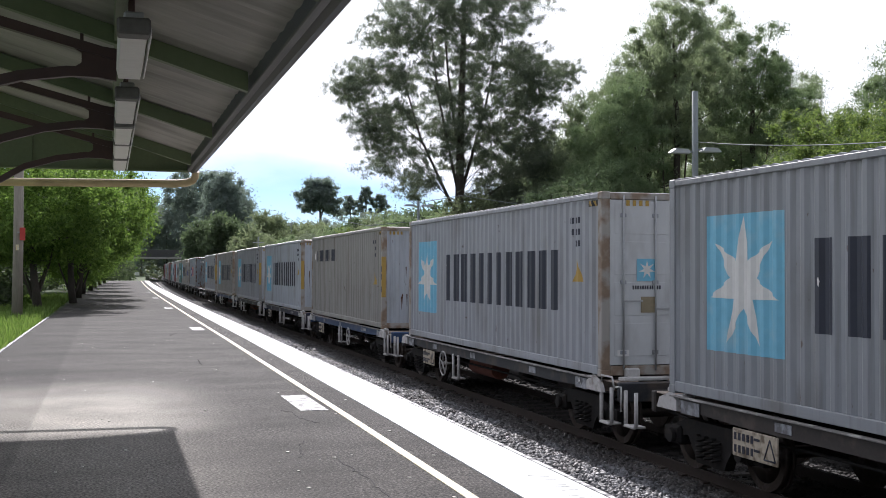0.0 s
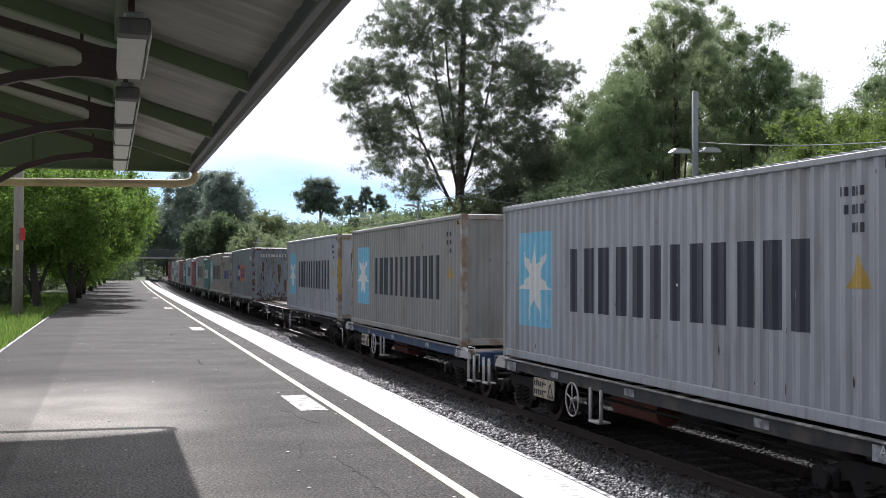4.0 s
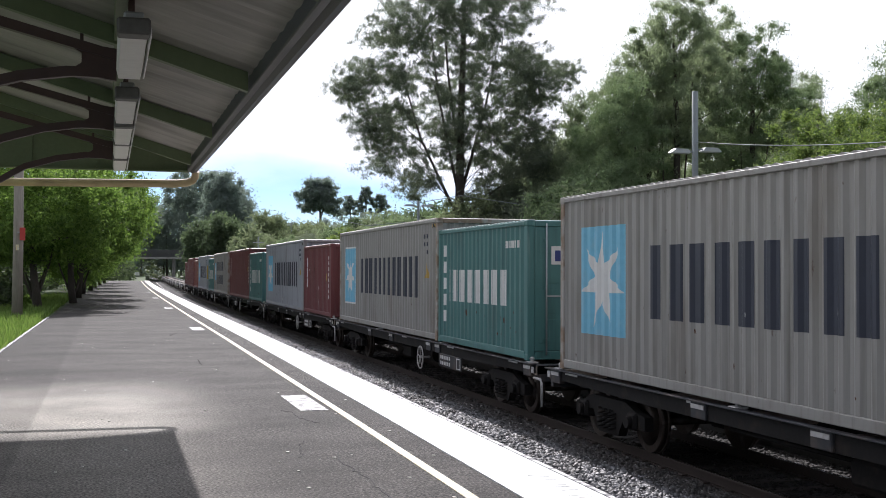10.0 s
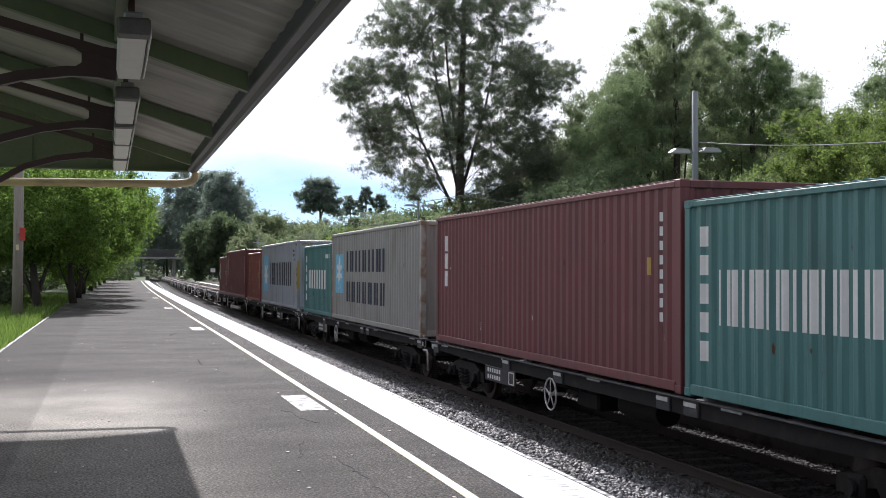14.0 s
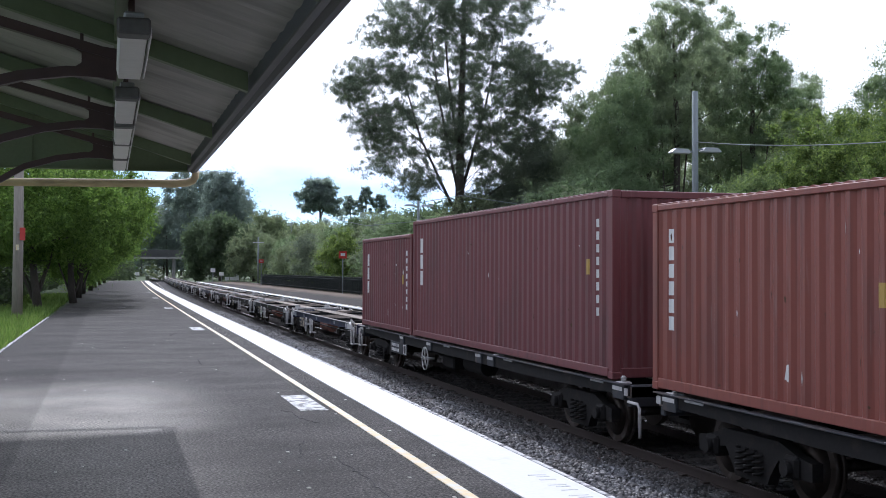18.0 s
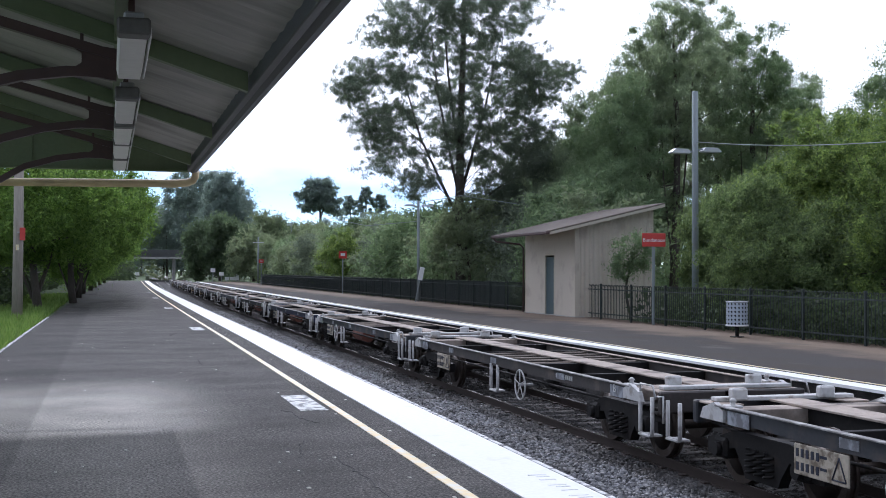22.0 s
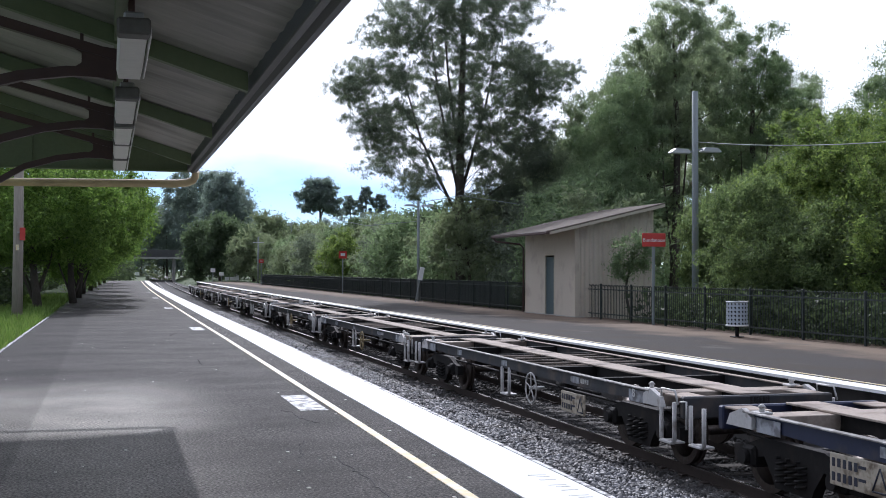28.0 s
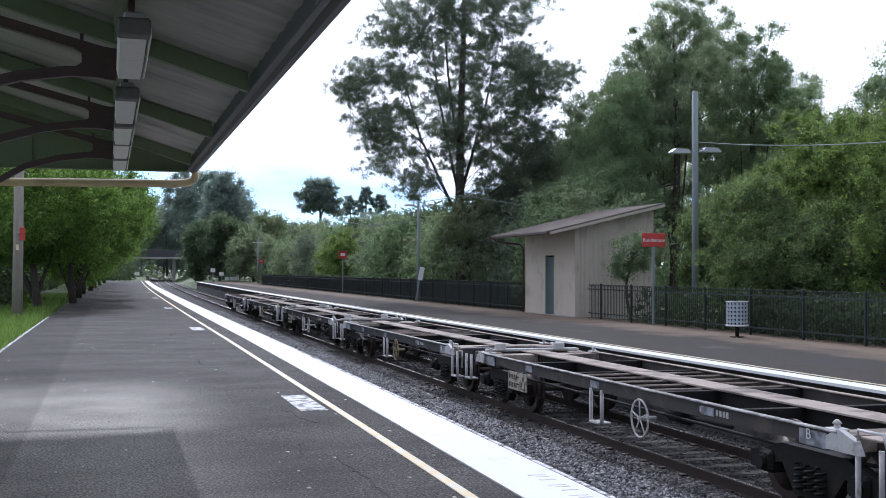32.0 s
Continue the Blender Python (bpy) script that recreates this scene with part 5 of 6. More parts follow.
    for y0, y1, z0, z1 in ((-0.85, -0.55, 0.53, 0.55), (-0.85, -0.55, 0.75, 0.77), (-0.85, -0.82, 0.55, 0.75), (-0.58, -0.55, 0.55, 0.75)):
        square.box(-hw - 0.046, -hw - 0.038, plate_y + y0, plate_y + y1, z0, z1)
    part("square_mark", square, M_WHITE, plate)
    part("air_tank", Mesh().tube([(-0.7, -1.5, 0.62), (-0.7, -1.46, 0.62), (-0.7, -0.2, 0.62), (-0.7, -0.16, 0.62)], 0.2, 14), BLACK_IRON, w)
    part("brake_gear", Mesh().box(-0.9, -0.4, 0.6, 1.5, 0.4, 0.7, 0.04).tube([(-0.6, 1.5, 0.6), (-0.6, 4.5, 0.6)], 0.03, 6), BLACK_IRON, w)
    return w


PLATE_BLUE = material("reflector_plate", (0.38, 0.4, 0.43), 0.5, vary=0.25, grain=20, stain=7, second=(0.16, 0.16, 0.17), second_at=(0.42, 0.6))


def build_wagons():
    joints = [0.9, 15.55, 30.4, 45.35, 59.95, 74.6, 89.95]
    blue = skeletal_wagon(14.6, SILL_BLUE, 1, True, False, STEP_WHITE, "blue-grey skeletal container wagon with pale steps")
    grey = skeletal_wagon(14.6, SILL_GREY, 1, True, True, STEP_WHITE, "dark grey skeletal container wagon with pale steps")
    plain = skeletal_wagon(14.6, SILL_GREY, 1, False, False, YELLOW_WHEEL, "dark grey skeletal container wagon with a yellowed handwheel", "bare")
    brown = skeletal_wagon(14.6, SILL_BROWN, 1, False, True, STEP_WHITE, "brown-grey rusting skeletal container wagon with a cream plate", "step")
    hung = skeletal_wagon(14.6, SILL_GREY, 1, False, False, STEP_WHITE, "dark grey skeletal container wagon with a low white plate", "hung")
    stepped = skeletal_wagon(14.6, SILL_BLUE, 1, False, False, STEP_WHITE, "blue skeletal container wagon with a pale handwheel", "step")
    clear_step = skeletal_wagon(14.6, SILL_BRIGHT, 1, False, False, STEP_WHITE, "clear blue skeletal container wagon with a pale handwheel", "step")
    clear_wheel = skeletal_wagon(15.3, SILL_BRIGHT, 1, True, False, STEP_WHITE, "clear blue skeletal container wagon with a rust-red tank")
    kinds = [blue, grey, plain, brown, hung, stepped, clear_step, clear_wheel]
    used = set()

    def put(kind, a, b):
        if kind in used:
            kind = copy_thing(kind, Matrix())
        used.add(kind)
        rolls(kind, (a + b) / 2)

    for i, (a, b) in enumerate(zip(joints, joints[1:])):
        put(kinds[(3, 1, 6, 5, 1, 7)[i]], a, b)
    for i in range(15):
        put(kinds[(0, 1, 3, 1, 0, 1, 0, 4, 2, 2, 3, 2, 3, 2, 4)[i]], 269.3 + 14.6 * i, 269.3 + 14.6 * (i + 1))
    flats = [long_wagon(20.0, p, q, "dark long container wagon with pale edge stripes") for p, q in ((-4.2, -1.7), (4.6, 1.8), (-4.2, 2.2), (4.6, -1.5))]
    joints = [89.95, 109.5, 129.4, 149.25, 169.2, 189.0, 208.85, 229.0, 249.25, 269.3]
    for i, (a, b) in enumerate(zip(joints, joints[1:])):
        put(flats[(1, 3, 0, 0, 0, 1, 1, 2, 1)[i]], a, b)


FLANGE_WORN = material("worn_flange", (0.2, 0.19, 0.18), 0.7, vary=0.3, grain=20, stain=4, second=(0.4, 0.39, 0.37), second_at=(0.5, 0.62))
SILL_BRIGHT = material("sill_bright_blue", (0.034, 0.072, 0.155), 0.5, 0.1, vary=0.25, grain=20, stain=2.5, second=(0.1, 0.12, 0.16))
SILL_BROWN = material("sill_brown", (0.05, 0.042, 0.038), 0.65, 0.1, vary=0.3, grain=20, stain=2.5, second=(0.11, 0.085, 0.07))
YELLOW_WHEEL = material("yellowed_wheel", (0.32, 0.25, 0.13), 0.6, vary=0.25, grain=20, stain=5)
build_wagons()


# ---- station ----
def build_canopy():
    """The awning over the near platform, from behind the viewer to its end at 16.5 m."""
    y0, y1, xe, ze = -8.0, 16.4, 1.03, 3.09
    rise = lambda x: ze + 0.3 * (xe - x)
    roof = thing("canopy", "dark sheet-metal station awning on curved brown brackets", "canopy")
    sheet = Mesh()
    n = 150
    v, f = [], []
    for i in range(n + 1):
        y, d = y0 + (y1 - y0) * i / n, 0.018 * (i % 2)
        for x in (-5.2, xe):
            v += [(x, y, rise(x) + d), (x, y, rise(x) + d + 0.012)]
    for i in range(n):
        f += [(4 * i, 4 * i + 2, 4 * i + 6, 4 * i + 4), (4 * i + 1, 4 * i + 5, 4 * i + 7, 4 * i + 3)]
    part("roof_sheet", sheet.add(v, f), ROOF_IRON, roof)
    part("fascia", Mesh().box(xe - 0.03, xe + 0.03, y0, y1, ze - 0.09, ze + 0.05, 0.008), GUTTER_GREY, roof)
    gutter = [(xe + 0.03, ze + 0.03), (xe + 0.03, ze - 0.07), (xe + 0.07, ze - 0.1), (xe + 0.13, ze - 0.08), (xe + 0.15, ze + 0.03), (xe + 0.14, ze + 0.03), (xe + 0.12, ze - 0.06), (xe + 0.07, ze - 0.085), (xe + 0.045, ze - 0.06), (xe + 0.045, ze + 0.03)]
    part("gutter", Mesh().prism(gutter, y0, y1, "y"), GUTTER_GREY, roof)
    part("end_pipe", Mesh().tube([(-5.0, y1 + 0.02, 2.77), (xe - 0.16, y1 + 0.04, 2.85), (xe + 0.0, y1 + 0.04, 2.865), (xe + 0.08, y1 + 0.03, 2.9), (xe + 0.11, y1 + 0.0, 2.95), (xe + 0.11, y1 - 0.04, 3.02)], 0.055, 12), CREAM_PAINT, roof, "cream painted drain pipe")
    for y in (-0.6, 2.5, 5.55, 8.6, 11.7, 14.8):
        part("rafter", Mesh().prism([(-5.0, rise(-5.0) - 0.16), (0.1, 3.24), (xe - 0.06, 2.965), (xe - 0.06, rise(xe - 0.06)), (-5.0, rise(-5.0))], y - 0.045, y + 0.045, "y"), GREEN_TIMBER, roof, "green painted rafter")
        arc = [(-2.9, 1.2), (-2.6, 1.75), (-2.2, 2.2), (-1.75, 2.52), (-1.28, 2.76), (-1.0, 2.93), (-0.63, 3.04), (-0.3, 3.09), (-0.07, 3.09)]
        low = [(x + 0.02, z - 0.07) for x, z in arc]
        bracket = part("bracket", Mesh().prism(arc + low[::-1], y - 0.035, y + 0.035, "y"), BROWN_STEEL, roof, "curved dark brown steel bracket")
        part("top_chord", Mesh().prism([(-3.0, 4.0), (0.02, 3.22), (0.02, 3.15), (-3.0, 3.92)], y - 0.04, y + 0.04, "y"), BROWN_STEEL, bracket)
        part("gusset", Mesh().prism([(-0.36, 3.28), (0.04, 3.23), (0.04, 3.0), (-0.3, 3.05), (-0.2, 3.12), (-0.2, 3.19)], y - 0.025, y + 0.025, "y"), BROWN_STEEL, bracket)
        part("post", Mesh().box(-3.1, -2.94, y - 0.08, y + 0.08, 0.0, 4.3, 0.01), BROWN_STEEL, roof, "dark brown awning post")
        part("bolt", Mesh().tube([(-0.2, y - 0.01, 3.27), (-0.2, y - 0.01, 3.36)], 0.014, 6), BROWN_STEEL, bracket)
    for x in (-1.6, 0.06):
        part("purlin", Mesh().box(x - 0.04, x + 0.04, y0, y1 - 0.2, rise(x) - 0.1, rise(x) - 0.005, 0.006), GREEN_TIMBER, roof, "green painted purlin")
    for k in range(15):
        x = -4.6 + 0.4 * k
        if x > 0.7:
            break
        part("end_board", Mesh().prism([(x, 3.0), (min(x + 0.43, 1.0), 3.0), (min(x + 0.43, 1.0), rise(min(x + 0.43, 1.0)) - 0.01), (x, rise(x) - 0.01)], 15.9 + 0.03 * (k % 2), 15.928 + 0.03 * (k % 2), "y"), GREEN_TIMBER, roof, "green vertical end board")
    part("end_trim", Mesh().box(-4.4, xe - 0.02, 15.88, 15.96, 2.97, 3.0, 0.005), GREEN_TIMBER, roof)
    for k in range(24):
        x = 0.95 - 0.11 * k
        part("roof_edge_scallop", Mesh().tube([(x, y1 - 0.06, rise(x) - 0.02), (x, y1 + 0.03, rise(x) - 0.02)], 0.035, 8), ROOF_IRON, roof)
    for y in (6.7, 9.2, 11.0, 12.55, 14.25):
        lamp = thing("batten_lamp", "white fluorescent batten lamp under the awning", "lamp", "lamps under the awning", at=pose(0.12, y, 2.955))
        part("body", Mesh().box(-0.055, 0.055, -0.12, 1.5, 0.05, 0.12, 0.01), GALV, lamp)
        part("diffuser", Mesh().prism([(-0.085, 0.05), (-0.07, -0.01), (0.07, -0.01), (0.085, 0.05)], 0.0, 1.42, "y"), LAMP_WHITE, lamp, "white ribbed diffuser")
        part("end_cap", Mesh().box(-0.09, 0.09, -0.16, 0.0, -0.012, 0.08, 0.012), CAP_GREY, lamp, "dusty grey end cap")
        part("side_rail", Mesh().box(0.088, 0.1, -0.05, 1.45, 0.0, 0.05, 0.003), SIGN_WHITE, lamp)
        part("hanger", Mesh().box(-0.02, 0.02, 0.7, 0.74, 0.12, 0.4, 0.004), BROWN_STEEL, lamp)


def build_shed():
    s = thing("shed", "cream platform shed with sloping roof and teal door", "shed", at=pose(16.2, 38.95, 0.0))
    front = Mesh()
    front.box(0, 0.12, 0.14, 2.02, -0.1, 3.3).box(0, 0.12, 3.08, 5.25, -0.1, 3.3).box(0, 0.12, 2.02, 3.08, 2.27, 3.3)
    part("front_wall", front, SHED_WALL, s, "cream rendered front wall")
    part("corner_trim", Mesh().box(-0.02, 0.13, -0.02, 0.13, -0.1, 3.3, 0.01), SHED_WALL, s)
    ribs, v, f = Mesh(), [], []
    n = 17
    for i in range(n * 4 + 1):
        x = 0.13 + 2.97 * i / (n * 4)
        d = (0.0, 0.0, 0.03, 0.03)[i % 4]
        v += [(x, d, -0.1), (x, d, 3.31 + 0.238 * x)]
    f = [(2 * i, 2 * i + 2, 2 * i + 3, 2 * i + 1) for i in range(n * 4)]
    part("side_wall", ribs.add(v, f), SHED_WALL, s, "ribbed cream steel side wall")
    part("back_wall", Mesh().box(3.02, 3.1, 0.05, 5.25, -0.1, 4.0), SHED_WALL, s)
    part("end_wall", Mesh().prism([(0.12, -0.1), (3.02, -0.1), (3.02, 4.0), (0.12, 3.31)], 5.14, 5.24, "y"), SHED_WALL, s)
    roof = part("roof", Mesh().prism([(-1.15, 3.06), (3.35, 4.13), (3.35, 4.19), (-1.15, 3.12)], -0.42, 5.75, "y"), SHED_ROOF, s, "brown sheet roof")
    part("verge_board", Mesh().prism([(-1.15, 2.965), (3.35, 4.035), (3.35, 4.135), (-1.15, 3.065)], -0.45, -0.41, "y"), CREAM_TRIM, roof, "cream verge board")
    part("soffit", Mesh().prism([(-1.15, 2.98), (0.0, 3.22), (0.0, 3.28), (-1.15, 3.04)], -0.37, 5.7, "y"), CREAM_TRIM, roof)
    part("gutter", Mesh().box(-1.28, -1.152, -0.42, 5.8, 2.98, 3.1, 0.02), BROWN_STEEL, roof, "dark brown gutter")
    part("downpipe", Mesh().tube([(-1.2, 5.7, 3.0), (-1.15, 5.6, 2.86), (-0.2, 5.35, 2.75), (-0.05, 5.32, 2.6), (-0.05, 5.32, 0.0)], 0.04, 8), BROWN_STEEL, s)
    part("door", Mesh().box(0.04, 0.09, 2.1, 3.0, 0.02, 2.2, 0.006), SHED_DOOR, s, "teal door")
    for y in (2.02, 3.0):
        part("door_frame", Mesh().box(-0.01, 0.1, y, y + 0.08, 0.0, 2.27, 0.006), CREAM_TRIM, s)
    part("wall_joint", Mesh().box(-0.008, 0.004, 3.14, 3.17, 2.27, 3.1), CREAM_TRIM, s)
    part("plinth", Mesh().box(-0.06, 0.3, -0.06, 5.3, -0.1, 0.03, 0.01), CONCRETE, s)


CREAM_TRIM = material("cream_trim", (0.5, 0.45, 0.36), 0.6, vary=0.1, grain=20, stain=2)


def picket(h=1.2):
    """One round bar with a looped top."""
    m = Mesh().tube([(0, 0, 0.06), (0, 0, h - 0.05)], 0.011, 5, False)
    m.tube([(0, 0, h - 0.05), (0, 0.012, h - 0.012), (0, 0.04, h), (0, 0.068, h - 0.012), (0, 0.08, h - 0.05)], 0.011, 5)
    return m


def fence_line(y0, y1, single):
    f = thing("fence", "black steel loop-top picket fence along the platform", "fence", "fences along the far platform")
    for z in (0.18, 1.02):
        part("rail", strip(FENCE_X - 0.02, FENCE_X + 0.02, z, z + 0.035, stations(y0, y1, 4)), FENCE_STEEL, f)
    y = y0
    post = Mesh().box(-0.03, 0.03, -0.03, 0.03, -0.05, 1.24, 0.008).data("post", FENCE_STEEL)
    while y < y1 + 0.1:
        p = part("post", post, None, f)
        p.location = (FENCE_X + bend(y), y, 0)
        y += 2.45
    base = picket()
    n = int((y1 - y0) / 0.125)
    if single:
        me = base.data("picket", FENCE_STEEL)
        for k in range(n):
            yy = y0 + 0.06 + 0.125 * k
            p = part("picket", me, None, f)
            p.location = (FENCE_X + bend(yy), yy, 0)
    else:
        v = np.array(base.v)
        tri = []
        for face in base.f:
            tri += [(face[0], face[i], face[i + 1]) for i in range(1, len(face) - 1)]
        part("screen", strip(FENCE_X + 0.05, FENCE_X + 0.07, 0.1, 1.16, stations(y0 + 3, y1, 5)), FENCE_STEEL, f, "dark green solid screen panel")
        ys = y0 + 0.06 + 0.125 * np.arange(n)
        off = np.stack([FENCE_X + np.array([bend(t) for t in ys]), ys, 0 * ys], axis=1)
        tagged(part("picket_run", shared_mesh("picket_run", v[None] + off[:, None], tri, FENCE_STEEL), None, f), kind="stuff")


def build_furniture():
    sign = thing("station_sign", "red station name sign with white lettering on a post", "sign", at=pose(16.35, 33.0, 0, 0, 0, -8))
    part("post", Mesh().box(-0.045, 0.045, -0.03, 0.03, 0, 2.5, 0.008), POLE_GREY, sign)
    part("board", Mesh().box(-0.38, 0.38, -0.05, -0.03, 2.44, 2.86, 0.008), RED_SIGN, sign, "red name board")
    word = part("lettering", text_mesh("Bundanoon", 0.158, SIGN_WHITE), None, sign, "white lettering")
    word.location = (0.0, -0.055, 2.64)
    bin_ = thing("litter_bin", "pale blue-grey perforated round litter bin on a stand", "bin", at=pose(15.37, 26.3, 0))
    n, rows, me = 18, 6, Mesh()
    for i in range(n):
        for k in range(rows):
            a0, a1, z0, z1 = 2 * math.pi * i / n, 2 * math.pi * (i + 1) / n, 0.3 + 0.1 * k, 0.4 + 0.1 * k
            am, zm, s = (a0 + a1) / 2, (z0 + z1) / 2, 0.6
            outer = [(a0, z0), (a1, z0), (a1, z1), (a0, z1)]
            inner = [(am + (a0 - am) * s * 0.25, zm - 0.05 * s), (a1 + (am - a1) * (1 - s), zm - 0.012), (am + (a1 - am) * s * 0.25, zm + 0.05 * s), (a0 + (am - a0) * (1 - s), zm + 0.012)]
            pt = lambda q: (0.27 * math.cos(q[0]), 0.27 * math.sin(q[0]), q[1])
            me.add([pt(q) for q in outer + inner], [(0, 1, 5, 4), (1, 2, 6, 5), (2, 3, 7, 6), (3, 0, 4, 7)])
    part("basket", me, BIN_BLUE, bin_, "perforated pale blue sheet basket")
    part("liner", Mesh().tube([(0, 0, 0.3), (0, 0, 0.86)], 0.235, 18), BLACK_IRON, bin_, "dark inner liner")
    part("rim", Mesh().ring((0, 0, 0.9), 0.27, 0.016, "z", 24), GALV, bin_)
    part("base_band", Mesh().ring((0, 0, 0.3), 0.27, 0.022, "z", 24), SIGN_WHITE, bin_, "white base band")
    part("stand", Mesh().tube([(0, 0, 0), (0, 0, 0.3)], 0.05, 10).tube([(0, 0, 0), (0, 0, 0.02)], 0.18, 14), BLACK_IRON, bin_)
    pole = thing("lamp_pole", "grey round pole with two flat lamp heads", "street lamp", at=pose(18.34, 34, 0))
    part("pole", Mesh().tube([(0, 0, -0.1), (0, 0, 4), (0, 0, 7.55)], 0.112, 14, r1=0.1), POLE_GREY, pole)
    for s in (-1, 1):
        z = 5.55 if s < 0 else 5.62
        part("arm", Mesh().tube([(0, 0, z), (s * 0.3, 0, z + 0.05)], 0.03, 8), POLE_GREY, pole)
        part("lamp_head", Mesh().prism([(s * 0.22, z - 0.02), (s * 0.32, z + 0.1), (s * 0.75, z + 0.1), (s * 0.9, z - 0.02), (s * 0.86, z - 0.05), (s * 0.26, z - 0.05)], -0.14, 0.14, "y"), GLASS_LAMP, pole, "pale flat lamp head")
    cable = [Vector((18.34 + 0.7 * f, 34 - 36 * f, 5.9 - 6.0 * f * (1 - f) + 0.6 * f)) for f in [i / 24 for i in range(25)]]
    whole("cable", Mesh().tube(cable, 0.014, 5), POLE_GREY, "thin pale overhead cable strung from the lamp pole", "cable")
    far_pole = thing("lamp_pole", "slim grey lamp pole beside the platform fence", "street lamp", at=pose(16.3, 61.5, 0))
    part("pole", Mesh().tube([(0, 0, -0.1), (0, 0, 5.5)], 0.08, 10, r1=0.07), POLE_GREY, far_pole)
    for s in (-1, 1):
        part("lamp_head", Mesh().prism([(s * 0.1, 5.2), (s * 0.25, 5.32), (s * 0.75, 5.3), (s * 0.85, 5.2)], -0.12, 0.12, "y"), GLASS_LAMP, far_pole, "pale flat lamp head")
    wires = [[(16.3, 61.5, 5.4), (18.3, 60, 5.75), (20.6, 57, 5.15)], [(11.8, 61.5, 4.4), (13.4, 61.5, 4.1), (16.4, 61.5, 4.4)]]
    for w in wires:
        whole("cable", Mesh().tube(w, 0.02, 5), POLE_GREY, "thin pale overhead cable by the trees", "cable")
    for px, y, z, h in ((457, 150, 5.2, 6.0), (515, 200, 9.5, 10.0)):
        p = thing("lamp_pole", "distant slim grey pole behind the fence", "street lamp", at=pose(ray_xy(px, y), y, 0))
        part("pole", Mesh().tube([(0, 0, 0), (0, 0, h)], 0.1, 8), POLE_GREY, p)
        part("lamp_head", Mesh().box(-0.7, 0.7, -0.1, 0.1, z, z + 0.12, 0.02), GLASS_LAMP, p)
    for x, y, z0, z1, w, label in ((16.15, 83, 2.55, 3.08, 0.3, "small red notice on a grey post"), (15.9, 130, 2.5, 2.9, 0.26, "small red notice on a grey post")):
        s = thing("notice_sign", label, "sign", at=pose(x + bend(y) * 0.4, y, 0))
        part("post", Mesh().box(-0.04, 0.04, -0.03, 0.03, 0, z1, 0.006), POLE_GREY, s)
        part("board", Mesh().box(-w, w, -0.05, -0.03, z0, z1, 0.006), RED_SIGN, s)
        part("white_mark", Mesh().box(-w * 0.55, w * 0.55, -0.056, -0.05, z0 + 0.18, z1 - 0.15), SIGN_WHITE, s)
    s = thing("white_board", "tilted white board standing against the fence", "board", at=pose(15.75, 60, 0, 0, 12, 0))
    part("board", Mesh().box(-0.13, 0.13, -0.02, 0.02, 1.2, 1.9, 0.006), SIGN_WHITE, s)
    part("post", Mesh().box(-0.03, 0.03, 0.0, 0.04, 0, 1.9, 0.006), POLE_GREY, s)
    for px, y, z0, z1 in ((377, 168, 1.5, 2.05), (392, 172, 1.0, 1.5), (402, 174, 0.3, 0.8), (411, 174, 0.3, 0.8), (419, 174, 0.3, 1.2), (243, 196, 0.9, 1.4)):
        s = thing("track_sign", "small white track sign on a post", "sign", "signs at the platform ends", at=pose(ray_xy(px, y), y, -0.1))
        part("post", Mesh().box(-0.05, 0.05, 0, 0.06, -0.2, z1, 0.006), POLE_GREY, s)
        part("board", Mesh().box(-0.33, 0.33, -0.03, 0.0, z0, z1, 0.006), SIGN_WHITE, s)
    pole = thing("timber_pole", "weathered grey timber pole on the grass with a red box", "pole", at=pose(-3.12, 43.7, -0.06))
    part("pole", Mesh().tube([(0, 0, -0.1), (0.02, 0, 3), (0.0, 0, 8.5)], 0.19, 12, r1=0.15), TIMBER_POLE, pole)
    part("red_box", Mesh().box(0.08, 0.26, -0.27, -0.14, 2.75, 3.2, 0.02), RED_SIGN, pole, "red metal box")
    part("yellow_tag", Mesh().box(-0.05, 0.05, -0.2, -0.185, 2.4, 2.6, 0.003), YELLOW_PAINT, pole)
    part("bracket", Mesh().box(0.0, 0.12, -0.2, -0.12, 3.0, 3.06, 0.01), GALV, pole)
    for x, y, h in ((-4.3, 62, 3.0), (-1.9, 100, 2.6)):
        p = thing("steel_post", "thin grey post under the platform trees", "post", at=pose(x, y, -0.06))
        part("post", Mesh().tube([(0, 0, 0), (0, 0, h)], 0.08, 8), POLE_GREY, p)
        part("cap", Mesh().box(-0.1, 0.1, -0.1, 0.1, h, h + 0.05, 0.01), GALV, p)


BIN_BLUE = material("bin_blue", (0.4, 0.45, 0.51), 0.5, 0.2, vary=0.1, grain=20, stain=3)


def build_bridge():
    """The road bridge over the line, far beyond the platforms."""
    b = thing("road_bridge", "grey concrete road bridge with steel piers over the line", "bridge", at=pose(15.5, 300, -0.55))
    part("deck", Mesh().box(-26, 26, -3, 3, 5.5, 6.3, 0.05), BRIDGE_DARK, b)
    part("edge_beam", Mesh().box(-26, 26, -3.25, -3.0, 5.0, 5.5, 0.05), CONCRETE, b, "pale edge beam")
    part("parapet", Mesh().box(-26, 26, -3.15, -3.02, 6.3, 7.3, 0.03), BRIDGE_DARK, b)
    for x in (0.2, -9.9, 10.5):
        part("pier", Mesh().box(x - 0.35, x + 0.35, -1.5, 1.5, -1.5, 5.5, 0.05), CONCRETE, b)
    for x in (-20, 20):
        part("abutment", Mesh().box(x - 4, x + 4, -3.5, 3.5, -1.6, 5.5, 0.1), BRIDGE_DARK, b)


